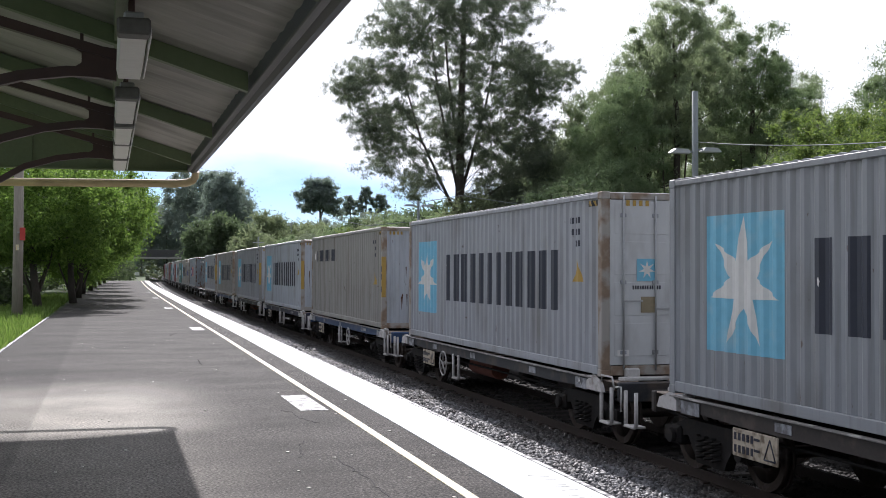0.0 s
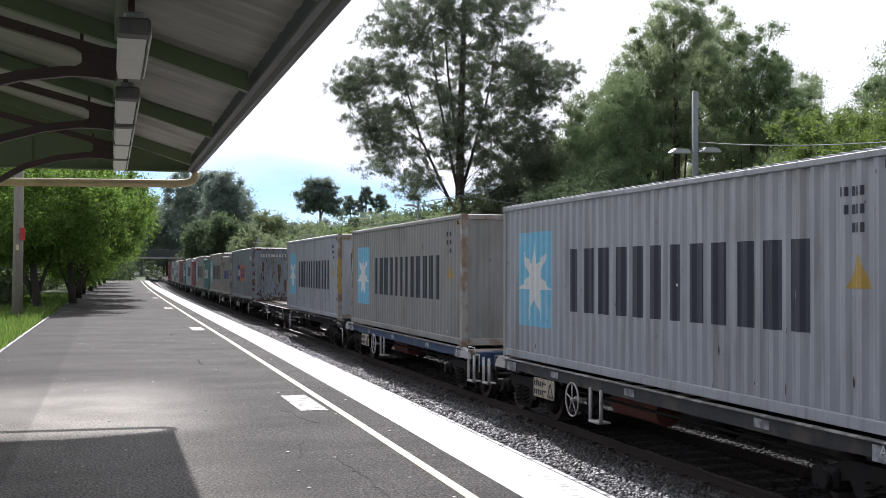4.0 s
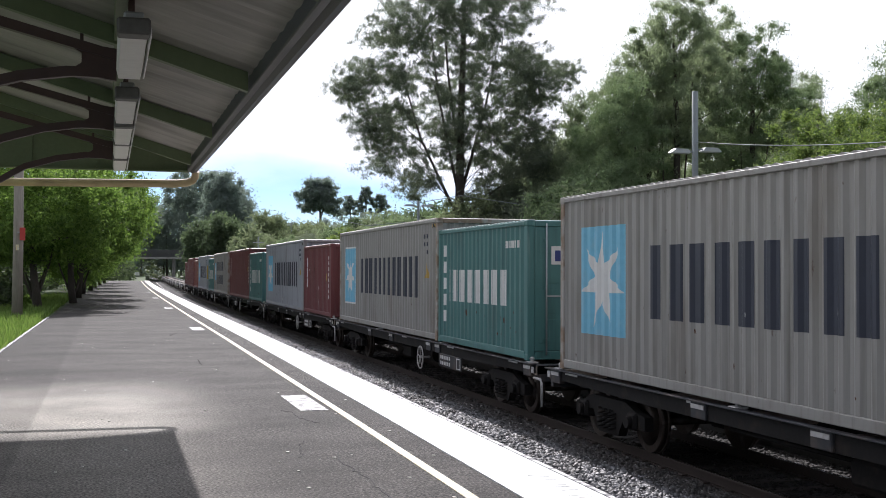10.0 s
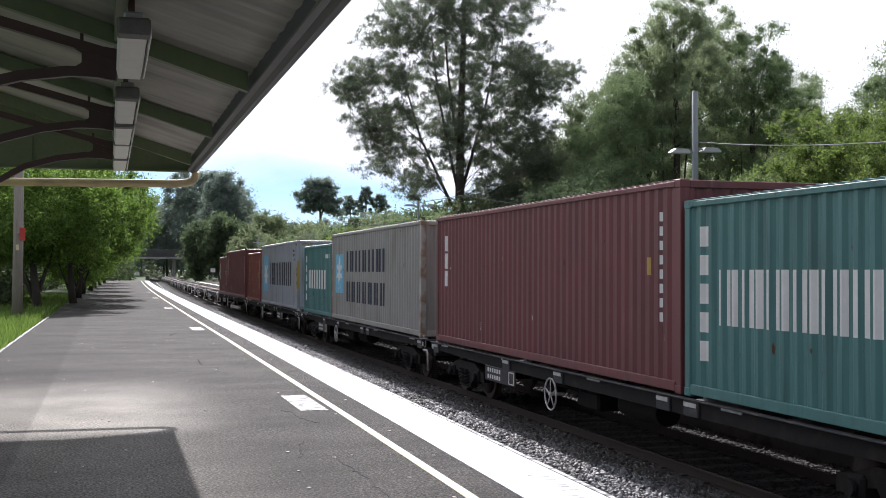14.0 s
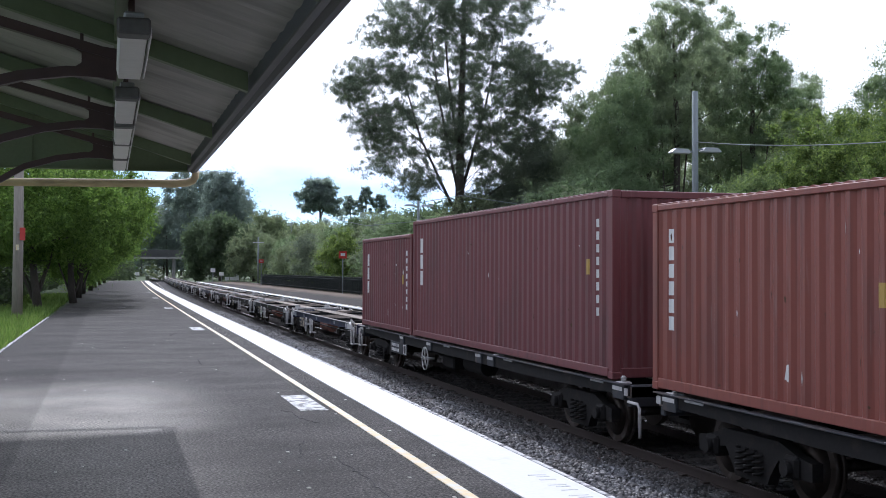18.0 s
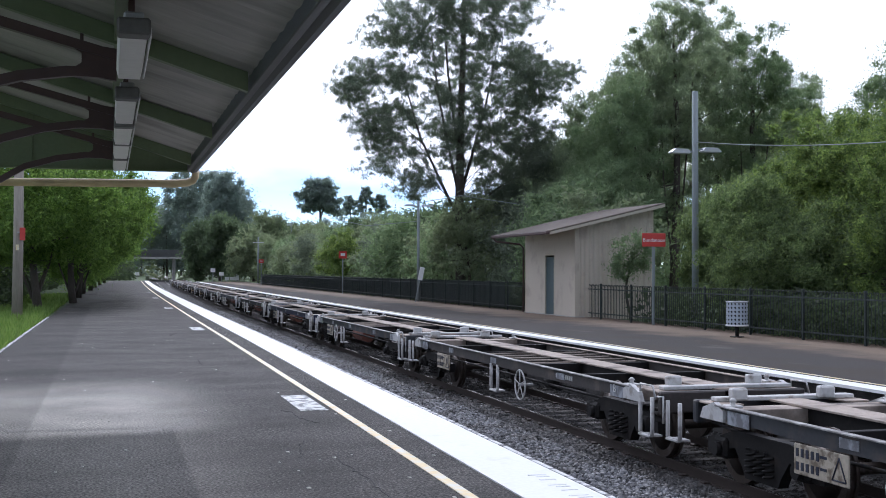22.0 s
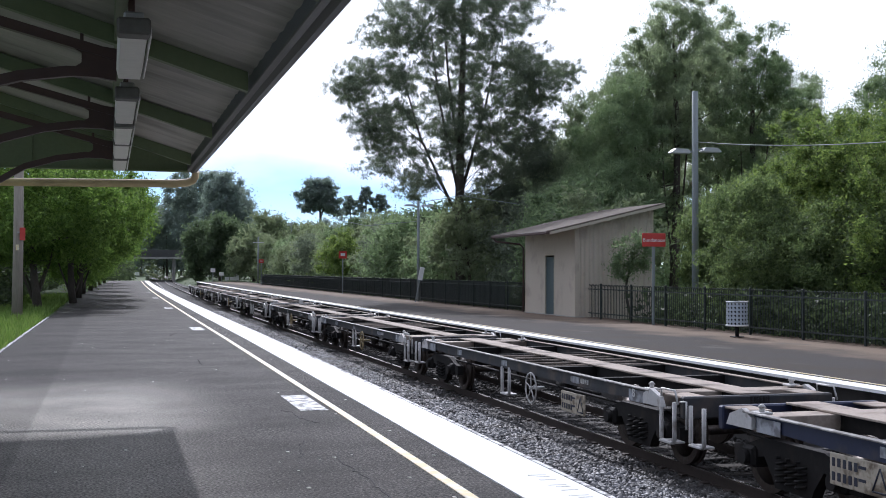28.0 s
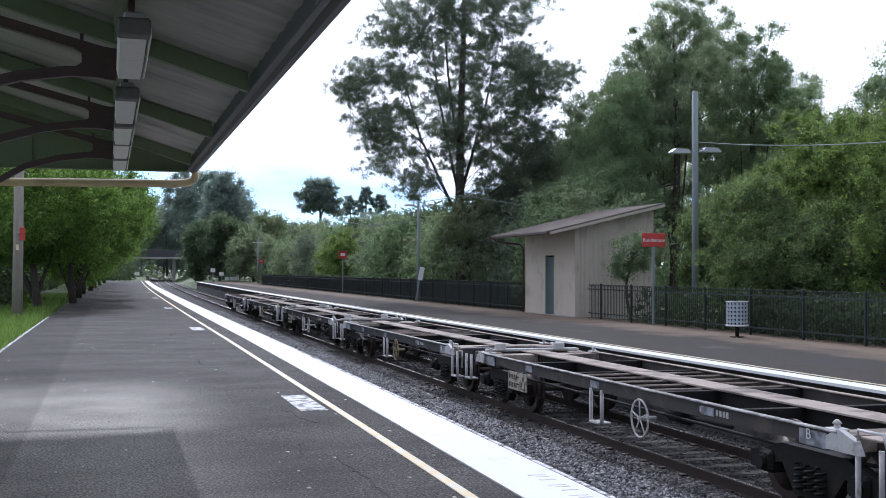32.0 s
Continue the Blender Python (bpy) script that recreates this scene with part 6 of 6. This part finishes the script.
BRIDGE_DARK = material("bridge_concrete", (0.09, 0.09, 0.09), 0.85, vary=0.2, grain=8, stain=0.8)


def leaf_cloud(rng, centers, radii, per, size, long=1.6, droop=0.0):
    """Leaf quads scattered in clumps; returns an array of corners."""
    n = len(centers) * per
    c = np.repeat(centers, per, axis=0)
    r = np.repeat(radii, per)[:, None]
    d = rng.normal(size=(n, 3))
    d /= np.linalg.norm(d, axis=1)[:, None]
    p = c + d * r * (0.15 + np.abs(rng.normal(size=(n, 1))) * 0.6) * np.array([1, 1, 0.8])
    a = rng.normal(size=(n, 3))
    a[:, 2] -= droop
    a /= np.linalg.norm(a, axis=1)[:, None]
    b = np.cross(a, rng.normal(size=(n, 3)))
    b /= np.linalg.norm(b, axis=1)[:, None] + 1e-9
    s = size * (0.6 + 0.8 * rng.random((n, 1)))
    a, b = a * s * long, b * s
    return np.stack([p - a * 0.5, p + b * 0.55, p + a * 0.5], axis=1)


def tree(name, label, x, y, z, trunk_h, trunk_r, lobes, leaf_mat, clump=0.8, per=110, size=0.16, long=1.8, droop=0.0, seed=1, limbs=14, lean=(0, 0), category="tree", thin=0.0, stems=(), spray=0):
    """A tree: tapered trunk with limbs, and a crown of leaf clumps. lobes: (dx, dy, z, rx, ry, rz, clumps)."""
    rng = np.random.default_rng(seed)
    t = thing(name, label, category)
    t.location = (x, y, z)
    cs = []
    for dx, dy, cz, rx, ry, rz, n in lobes:
        d = rng.normal(size=(n, 3))
        d /= np.linalg.norm(d, axis=1)[:, None]
        q = d * (rng.random((n, 1)) ** (0.42 - thin * 0.1)) * np.array([rx, ry, rz])
        cs.append(q + np.array([dx, dy, cz]))
    cs = np.concatenate(cs)
    roots = cs
    if spray:
        # each clump becomes a short outward spray of smaller clumps
        out = cs * np.array([1, 1, 0]) + rng.normal(size=cs.shape) * np.array([2.0, 2.0, 1.2])
        out /= np.linalg.norm(out, axis=1)[:, None]
        out[:, 2] = np.clip(out[:, 2], -0.5, 0.5)
        cs = np.concatenate([cs + out * clump * 1.15 * k + rng.normal(size=cs.shape) * clump * 0.3 for k in range(spray)])
    top = Vector((lean[0], lean[1], trunk_h))
    steps = [Vector((lean[0] * f * f + 0.12 * math.sin(5 * f + seed), lean[1] * f * f, trunk_h * f)) for f in (0, 0.15, 0.35, 0.55, 0.75, 0.9, 1.0)]
    part("trunk", Mesh().tube(steps, trunk_r, 10, r1=trunk_r * 0.3), BARK, t)
    wood = [steps[i].lerp(steps[i + 1], f) for i in range(6) for f in (0, 0.25, 0.5, 0.75)]
    for dx, dz0, dz1 in stems:
        line = [Vector(p) for p in ((0, 0, dz0), (dx * 0.25, 0.1, dz0 + (dz1 - dz0) * 0.2), (dx * 0.7, 0.2, dz0 + (dz1 - dz0) * 0.6), (dx, 0, dz1))]
        part("stem", Mesh().tube(line, trunk_r * 0.36, 8, r1=trunk_r * 0.1), BARK, t)
        wood += [a.lerp(b, f) for a, b in zip(line, line[1:]) for f in (0.3, 0.6, 0.9)]
    order = rng.permutation(len(roots))[:limbs]
    for k in order:
        tip = Vector(roots[k])
        if spray:
            # rising limbs that leave the nearest stem well below their tips
            foot = min(wood, key=lambda p: (p - tip).length + 3.0 * abs(tip.z - p.z - 0.75 * math.hypot(tip.x - p.x, tip.y - p.y)))
            mid = foot.lerp(tip, 0.5) + Vector((0, 0, 0.07 * (tip - foot).length))
            part("limb", Mesh().tube([foot, foot.lerp(mid, 0.5), mid, tip], trunk_r * 0.09, 6, r1=trunk_r * 0.02), BARK, t)
            continue
        f = min(0.95, max(0.3, 0.25 + 0.65 * (tip.z / max(trunk_h * 1.25, 0.1)) * (0.7 + 0.3 * rng.random())))
        i = min(5, int(f * 6))
        foot = steps[i].lerp(steps[i + 1], f * 6 - int(f * 6)) if i < 6 else top
        mid = foot.lerp(tip, 0.5) + Vector((0, 0, -0.08 * (tip - foot).length))
        part("limb", Mesh().tube([foot, foot.lerp(mid, 0.5), mid, tip], trunk_r * 0.22, 6, r1=trunk_r * 0.05), BARK, t)
    radii = clump * (0.6 + 0.8 * rng.random(len(cs)))
    part("crown", fast_mesh("crown", leaf_cloud(rng, cs, radii, per, size, long, droop), 3, leaf_mat), None, t)
    return t



L_CASUARINA = leaf_material("casuarina_leaf", (0.1, 0.12, 0.102), (0.165, 0.19, 0.158))
L_WOOD = leaf_material("woodland_leaf", (0.155, 0.182, 0.135), (0.235, 0.272, 0.2), 0.6)
# darker copy of the leaf greens, shade among the plants put into the colour
L_SHADE = leaf_material("shaded_leaf", (0.035, 0.048, 0.03), (0.06, 0.08, 0.045))
L_DARK = leaf_material("dark_leaf", (0.1, 0.138, 0.09), (0.165, 0.21, 0.135), 0.6)
L_BRIGHT = leaf_material("bright_leaf", (0.05, 0.082, 0.03), (0.175, 0.225, 0.07), 0.55)
L_BUSH = leaf_material("bush_leaf", (0.066, 0.094, 0.05), (0.162, 0.208, 0.095), 0.55)
L_DEEP = leaf_material("deep_green_leaf", (0.062, 0.085, 0.054), (0.1, 0.135, 0.085))
L_PLATFORM = leaf_material("plane_leaf", (0.05, 0.09, 0.024), (0.155, 0.23, 0.06), 0.6)
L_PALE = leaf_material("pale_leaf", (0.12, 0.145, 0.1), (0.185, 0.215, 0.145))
# needles made paler and bluer to paint in the haze of distance
L_PINE_HAZED = leaf_material("hazed_pine_needle", (0.135, 0.165, 0.175), (0.19, 0.228, 0.232))
L_GRASS = leaf_material("grass_blade", (0.075, 0.13, 0.03), (0.15, 0.21, 0.062))


def ray_xy(column, y):
    """Sideways place at the distance y along a bearing from the viewer, named by its column in the view."""
    return y * math.tan(YAW + math.atan((column - 784) / 2051.6))


def build_grass():
    """Blades on the verge beside the near platform."""
    rng = np.random.default_rng(4)
    n = 26000
    y = 18 + 62 * rng.random(n) ** 1.3
    x = -2.15 - 9 * rng.random(n) ** 1.4
    h = 0.10 + 0.16 * rng.random(n)
    a = rng.random(n) * 6.283
    w = 0.012 + 0.014 * rng.random(n) + y * 0.0003
    foot = np.stack([x, y, 0 * x - 0.07], axis=1)
    side = np.stack([np.cos(a), np.sin(a), 0 * a], axis=1) * w[:, None]
    tip = foot + np.stack([0.08 * rng.normal(size=n), 0.08 * rng.normal(size=n), h + 0.05], axis=1)
    whole("grass", fast_mesh("grass", np.stack([foot - side, foot + side, tip], axis=1), 3, L_GRASS), None, "long green grass beside the platform", kind="stuff")
    n = 30000
    y = 18 + 125 * rng.random(n) ** 1.4
    y = np.where((y > 35.5) & (y < 45), y - 16, y)
    x = 16.55 + 1.7 * rng.random(n) + np.array([bend(t) for t in y])
    z = -0.05 + 1.15 * rng.random(n) ** 1.3
    d = rng.normal(size=(n, 3))
    e = rng.normal(size=(n, 3))
    s = (0.05 + y * 0.0012)[:, None]
    p = np.stack([x, y, z], axis=1)
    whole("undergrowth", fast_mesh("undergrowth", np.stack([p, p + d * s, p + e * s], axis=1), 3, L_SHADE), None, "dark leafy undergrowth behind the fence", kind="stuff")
    n = 9000
    y = 195 + 95 * rng.random(n)
    x = -14 + 18 * rng.random(n)
    p = np.stack([x, y, -0.2 + 3.2 * rng.random(n) ** 1.2], axis=1)
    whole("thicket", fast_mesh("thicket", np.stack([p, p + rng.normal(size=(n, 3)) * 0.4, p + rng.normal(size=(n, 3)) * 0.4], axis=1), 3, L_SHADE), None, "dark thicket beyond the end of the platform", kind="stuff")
    n = 36000
    y = 54 + 110 * rng.random(n) ** 1.4
    x = -4.0 - 9 * rng.random(n) - y * 0.008
    p = np.stack([x, y, -0.05 + 2.6 * rng.random(n) ** 1.2 * np.clip((y - 50) / 25, 0.2, 1)], axis=1)
    s = (0.07 + y * 0.0014)[:, None]
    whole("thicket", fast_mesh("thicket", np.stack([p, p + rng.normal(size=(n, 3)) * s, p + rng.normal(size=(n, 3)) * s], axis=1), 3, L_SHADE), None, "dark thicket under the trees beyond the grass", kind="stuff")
    # pale leaves stand in for haze on the thicket beyond the bridge
    n = 2600
    p = np.stack([-18 + 45 * rng.random(n), 335 + 20 * rng.random(n), -1.2 + 8 * rng.random(n) ** 1.1], axis=1)
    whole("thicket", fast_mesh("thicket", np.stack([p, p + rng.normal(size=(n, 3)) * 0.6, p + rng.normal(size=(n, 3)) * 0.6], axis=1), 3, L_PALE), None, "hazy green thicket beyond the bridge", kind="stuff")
    n = 30000
    y = 70 + 14 * rng.random(n)
    p = np.stack([y * np.tan(YAW + np.arctan((940 + 800 * rng.random(n) - 784) / 2051.6)), y, -0.1 + 6.5 * rng.random(n) ** 1.3], axis=1)
    whole("thicket", fast_mesh("thicket", np.stack([p, p + rng.normal(size=(n, 3)) * 0.2, p + rng.normal(size=(n, 3)) * 0.2], axis=1), 3, L_DARK), None, "dim green thicket deep in the wood", kind="stuff")
    k = 90
    px, py = rng.uniform(-1.8, 3.0, k), 8 + 30 * rng.random(k) ** 1.5
    v = CUBE[None] * np.array([0.011, 0.02, 0.002]) * (0.5 + rng.random((k, 1, 1)))
    whole("litter", shared_mesh("litter", v + np.stack([px, py, 0 * px + 0.004], axis=1)[:, None], CUBE_TRIS, PETAL), None, "pale fallen petals and grit on the asphalt", kind="stuff")


build_canopy()
build_shed()
fence_line(17.5, 38.2, True)
fence_line(44.6, 140.0, False)
build_furniture()
build_bridge()
build_grass()

tree("casuarina", "tall open-crowned casuarina with drooping grey-green foliage", 20.45, 67, 0, 19, 0.34,
     [(0.0, 0, 13.5, 4.4, 4.0, 4.6, 210), (-4.9, 0, 12.2, 1.9, 2.5, 2.3, 70), (-4.0, 0, 9.2, 2.0, 2.5, 2.2, 60), (4.0, 0, 13.2, 1.9, 2.5, 2.8, 90), (3.4, 0, 8.2, 2.5, 3.5, 3.2, 170), (6.2, 0, 14.0, 0.8, 1.2, 0.7, 12), (0.4, 0, 18.4, 4.6, 4, 2.8, 210), (-6.4, 0, 12.6, 0.9, 1.5, 0.7, 12), (-2.4, 0, 7.2, 1.3, 2, 1.2, 24), (-3.8, 0, 15.8, 1.6, 2, 1.8, 44), (0.5, 0, 9.5, 2.0, 3, 2.4, 60), (2.6, 0.5, 5.6, 2.2, 2.6, 1.8, 110), (4.6, 0.5, 7.4, 1.8, 2.4, 2.2, 90), (1.6, 0.8, 3.8, 1.8, 2.0, 1.0, 50)],
     L_CASUARINA, 0.38, 105, 0.055, 3.0, 0.9, 3, 80, stems=((-3.6, 4.6, 13.0), (-2.0, 5.6, 16.5), (2.2, 6.5, 15.0), (-1.2, 7.5, 18.0)), spray=4)
for k, (col, y, h, r, m) in enumerate([(1032, 66, 12.2, 3.6, 0), (1092, 58, 12.2, 3.2, 1), (998, 64, 8.6, 3.0, 0), (1145, 62, 16.4, 3.2, 0), (1195, 60, 18.0, 3.8, 0), (1270, 63, 17.4, 4.2, 0), (1335, 60, 15.6, 4.0, 1), (1400, 62, 13.4, 4.2, 0), (1050, 56, 7.5, 3.8, 1), (1490, 66, 12.0, 4.0, 0), (1575, 52, 13.5, 3.0, 1), (960, 72, 8.5, 4.5, 1), (890, 74, 6.5, 4.0, 2), (1640, 50, 12.0, 4.0, 1), (1300, 40, 5.0, 2.4, 3), (1480, 40, 6.5, 3.0, 3), (1580, 38, 6.5, 3.0, 3), (1390, 40, 5.8, 2.8, 3), (1110, 84, 14.0, 4.5, 0), (1180, 86, 19.0, 5.0, 0), (1270, 85, 20.0, 5.0, 0), (1370, 84, 16.0, 5.0, 0)]):
    tree("woodland_tree", "tall dense grey-green woodland tree behind the fence", ray_xy(col, y), y, 0, h * 0.82, 0.28,
         [(0, 2.0 * (1100 < col < 1300), h * 0.38, r * 0.9, r, h * 0.26, 80 if 1100 < col < 1300 else 95), (0, 0, h * 0.68, r * 0.85, r, h * 0.24, 125), (0.4, 0, h * 0.9, r * 0.45, r * 0.6, h * 0.14, 34)], (L_WOOD, L_DARK, L_PALE, L_BUSH)[m], 0.58, (330, 350, 300, 330)[m], (0.078, 0.064, 0.074, 0.07)[m], 2.6, 1.1, 20 + k, 14, thin=0.3, stems=((-0.9, 1.0, h * 0.6), (1.1, 0.6, h * 0.7)))
for k, (col, y, h, r) in enumerate([(1345, 31, 4.6, 2.0), (1450, 31.5, 7.0, 2.8), (1560, 29, 7.1, 2.8), (1400, 29.5, 3.6, 2.0), (1500, 28, 3.8, 2.2), (1640, 26, 6.4, 2.6)]):
    tree("bush_tree", "bright green dense leafy tree behind the picket fence", ray_xy(col, y), y, 0, h * 0.7, 0.13, [(0, 0, h * 0.42, r, r, h * 0.42, 90), (0, 0, h * 0.74, r * 0.7, r * 0.7, h * 0.24, 40)], L_BRIGHT if h > 6 else L_BUSH, 0.4, 400, 0.066, 1.5, 0.3, 5 + k, 12)
tree("shed_bush", "leafy green shrub beside the shed", 17.5, 37.2, 0, 2.2, 0.06, [(0.2, 0, 2.4, 0.8, 0.7, 0.7, 30), (-0.35, 0, 1.75, 0.6, 0.5, 0.4, 14)], L_DARK, 0.28, 130, 0.06, 1.8, 0.3, 15, 8, category="bush")
for k in range(20):
    y = 46 + 6.6 * k
    h = (5.2, 6.4, 5.8, 6.8, 5.6)[k % 5]
    tree("fence_bush", "dense grey-green bush behind the platform fence", 20.2 + bend(y) + (k % 3) * 0.9, y, 0, h * 0.6, 0.12, [(0, 0, h * 0.4, 2.6, 4.2, h * 0.4, 70), (0, 0, h * 0.68, 2.0, 2.8, h * 0.3, 40)], (L_PALE, L_DARK, L_CASUARINA, L_PALE, L_BRIGHT)[k % 5 if k != 4 else 1], 0.65, 120, 0.14, 2.0, 0.2, 60 + k, 8, category="bush")
for k, (x, y, h) in enumerate([(-3.0, 52, 7.4), (-1.7, 60, 7.8), (-3.8, 66, 7.8), (-1.6, 71, 8.2), (-1.7, 83, 8.6), (-1.5, 97, 8.2), (-1.4, 113, 8.8), (-1.0, 132, 9.4), (-0.5, 152, 10.0)]):
    tree("platform_tree", "round leafy green tree on the grass beside the platform", x, y, 0, h * 0.6, 0.2, [(0, 0, h * 0.64, 3.5, 4.4, h * 0.32, 120), (0.3, 0, h * 0.42, 3.4, 4.2, h * 0.17, 70), (-1.8, 0, h * 0.36, 2.2, 3.2, h * 0.12, 30), (1.9, 0, h * 0.6, 2.3, 4.0, h * 0.24, 50)] + ([(-0.6, 0, h * 0.2, 2.0, 3.0, h * 0.14, 50)] if y > 80 else []), L_PLATFORM, 0.6, 260, 0.105, 1.6, 0.3, 90 + k, 12, stems=((-0.9, 0.2, 2.8), (0.8, 0.3, 3.0), (-0.4, 0.8, 3.4)))
# heights raised out of view, behind the awning, to block skylight from the train
for k, (x, y, h, r) in enumerate([(-9.5, 58, 16, 5), (-14, 64, 19, 6), (-11, 80, 19, 6), (-18, 76, 20, 7), (-9, 105, 19, 6), (-20, 100, 22, 8), (-6, 135, 15, 5), (-12, 150, 18, 7), (-5, 190, 13, 6), (-16, 200, 17, 8), (0, 225, 12, 5)]):
    tree("verge_tree", "dark green tree beyond the platform grass, its unseen height added to cut skylight", x, y, 0, h * 0.75, 0.25, [(0, 0, h * 0.5, r, r, h * 0.45, 80)], L_DARK, 1.0, 120, 0.24, 1.7, 0, 120 + k, 8)
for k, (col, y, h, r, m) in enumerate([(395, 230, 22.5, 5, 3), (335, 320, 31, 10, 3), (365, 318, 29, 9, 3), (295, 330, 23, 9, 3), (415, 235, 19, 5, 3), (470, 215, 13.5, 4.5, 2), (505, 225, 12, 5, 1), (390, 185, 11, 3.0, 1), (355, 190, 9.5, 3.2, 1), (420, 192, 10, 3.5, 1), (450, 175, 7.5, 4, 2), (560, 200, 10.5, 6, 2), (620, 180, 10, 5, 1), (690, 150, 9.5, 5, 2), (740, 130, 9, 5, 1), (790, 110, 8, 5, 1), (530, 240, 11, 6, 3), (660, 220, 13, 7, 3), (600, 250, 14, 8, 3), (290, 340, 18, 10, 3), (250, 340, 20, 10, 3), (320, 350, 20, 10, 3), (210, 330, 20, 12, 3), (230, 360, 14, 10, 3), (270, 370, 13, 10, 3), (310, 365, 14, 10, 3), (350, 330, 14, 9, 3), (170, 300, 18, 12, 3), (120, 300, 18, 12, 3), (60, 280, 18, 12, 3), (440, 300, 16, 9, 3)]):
    tree("distant_tree", ("pale green", "leafy green", "grey-green", "haze-tinted blue-green")[m] + " tree beyond the end of the platform", ray_xy(col, y), y, 0, h * 0.8, 0.3, [(0, 0, h * 0.4, r, r, h * 0.36, 110 if k < 5 else 60), (0, 0, h * 0.72, r * 0.75, r, h * 0.25, 110 if k < 5 else 50)], (L_PALE, L_DEEP, L_PALE, L_PINE_HAZED)[m], 1.3, 170 if k < 5 else 120, 0.33, 1.8, 0.2, 150 + k, 8)
tree("pine", "tall dark pine with a flat layered crown", ray_xy(566, 300), 300, 0, 24, 0.5, [(0, 0, 23.6, 4.2, 3.6, 2.4, 80), (-1.0, 0, 21.5, 5.6, 4, 2.0, 90), (1.5, 0, 19.2, 5.4, 4, 1.7, 70), (-3, 0, 18.0, 3.0, 3, 1.2, 14), (4.5, 0, 17.0, 2.8, 3, 1.0, 12)], L_PINE_HAZED, 1.0, 130, 0.4, 1.8, 0, 181, 20)
for k, (dx, h) in enumerate(((0, 24.0), (-4.5, 21.5), (4.0, 22.0))):
    tree("araucaria", "spiky dark conifer rising above the bushes", ray_xy(648, 310) + dx, 310, 0, h, 0.3, [(0, 0, h * f, 2.6 * (1.05 - f) * 6 + 0.3, 2, 0.35, 7) for f in (0.8, 0.84, 0.88, 0.92, 0.96, 1.0)], L_PINE_HAZED, 0.5, 90, 0.4, 2.4, 0, 190 + k, 10)


# ---- movement ----
# ---- drifting cloud ----
def cloud_material():
    """Thin cloud: most of the light goes through, the rest is scattered."""
    m = bpy.data.materials.new("thin_cloud")
    m.use_nodes = True
    n, l = m.node_tree.nodes, m.node_tree.links
    clear, soft, mix = n.new("ShaderNodeBsdfTransparent"), n.new("ShaderNodeBsdfTranslucent"), n.new("ShaderNodeMixShader")
    soft.inputs["Color"].default_value = (0.9, 0.9, 0.9, 1)
    co, noise, rng = n.new("ShaderNodeTexCoord"), n.new("ShaderNodeTexNoise"), n.new("ShaderNodeMapRange")
    noise.inputs["Scale"].default_value, noise.inputs["Detail"].default_value = 0.03, 5
    rng.inputs["To Min"].default_value, rng.inputs["To Max"].default_value = 0.13, 0.31
    l.new(co.outputs["Object"], noise.inputs["Vector"])
    l.new(noise.outputs["Fac"], rng.inputs["Value"])
    l.new(rng.outputs[0], mix.inputs[0])
    l.new(clear.outputs[0], mix.inputs[1])
    l.new(soft.outputs[0], mix.inputs[2])
    l.new(mix.outputs[0], n["Material Output"].inputs["Surface"])
    return m


CLOUD_SPEED = 12.0
CLOUD_OVER = Vector((6.0, 25.0, 0.0)) + SUN_DIR * 500


def build_cloud():
    """A thin cloud in overlapping flat billows that drifts before the sun during the second half."""
    cloud = thing("cloud", "thin white cloud drifting slowly before the sun", "cloud")
    mat, rng = cloud_material(), random.Random(12)
    # billows by the seconds at which they begin and end to veil the sun
    for k, (a, b) in enumerate(((15.1, 23.7), (15.5, 36.0), (15.9, 24.3), (20.4, 23.0), (27.4, 37.0), (28.5, 36.0))):
        hx, hy, hz, cx = CLOUD_SPEED * (b - a) / 2, 340.0 - 12 * k, 5.0, -CLOUD_SPEED * (a + b) / 2
        seg, me, v, f = 72, Mesh(), [], []
        wob = [1 + 0.05 * math.sin(3 * 6.2832 * i / seg + k) + 0.04 * math.sin(7 * 6.2832 * i / seg + 2 * k) + rng.uniform(-0.015, 0.015) for i in range(seg)]
        rings = ((0.45, 1.0), (0.8, 0.75), (0.96, 0.3), (1.0, 0.0), (0.96, -0.2), (0.8, -0.4), (0.45, -0.5))
        for r, h in rings:
            for i in range(seg):
                w = 6.2832 * i / seg
                ex, ey = math.copysign(abs(math.cos(w)) ** 0.6, math.cos(w)), math.copysign(abs(math.sin(w)) ** 0.6, math.sin(w))
                v.append((cx + hx * ex * (1 + (wob[i] - 1) * min(1, 60 / hx)) * r, hy * ey * wob[i] * r, 14.0 * k + hz * h + rng.uniform(-0.5, 0.5)))
        for q in range(len(rings) - 1):
            f += [(q * seg + i, (q + 1) * seg + i, (q + 1) * seg + (i + 1) % seg, q * seg + (i + 1) % seg) for i in range(seg)]
        f += [tuple(range(seg)), tuple(reversed(range((len(rings) - 1) * seg, len(rings) * seg)))]
        part("billow", me.add(v, f), mat, cloud)
    return cloud


drift = build_cloud()


def motions():
    """The train rolls past, every wagon and container keeping its place in it, and a cloud drifts before the sun."""
    walk(drift, [(float(t), pose(CLOUD_OVER.x + CLOUD_SPEED * t, CLOUD_OVER.y, CLOUD_OVER.z)) for t in (0, 8, 16, 24, 32)])
    for ob, u, h in MOVERS:
        walk(ob, [(t, on_track(u - travelled(t), h)) for t in (0, 2, 4, 6, 8, 10, 12, 14, 16, 17, 18, 19, 20, 21, 22, 23, 24, 25.5, 27.5, 29, 30.5, 32)])


motions()
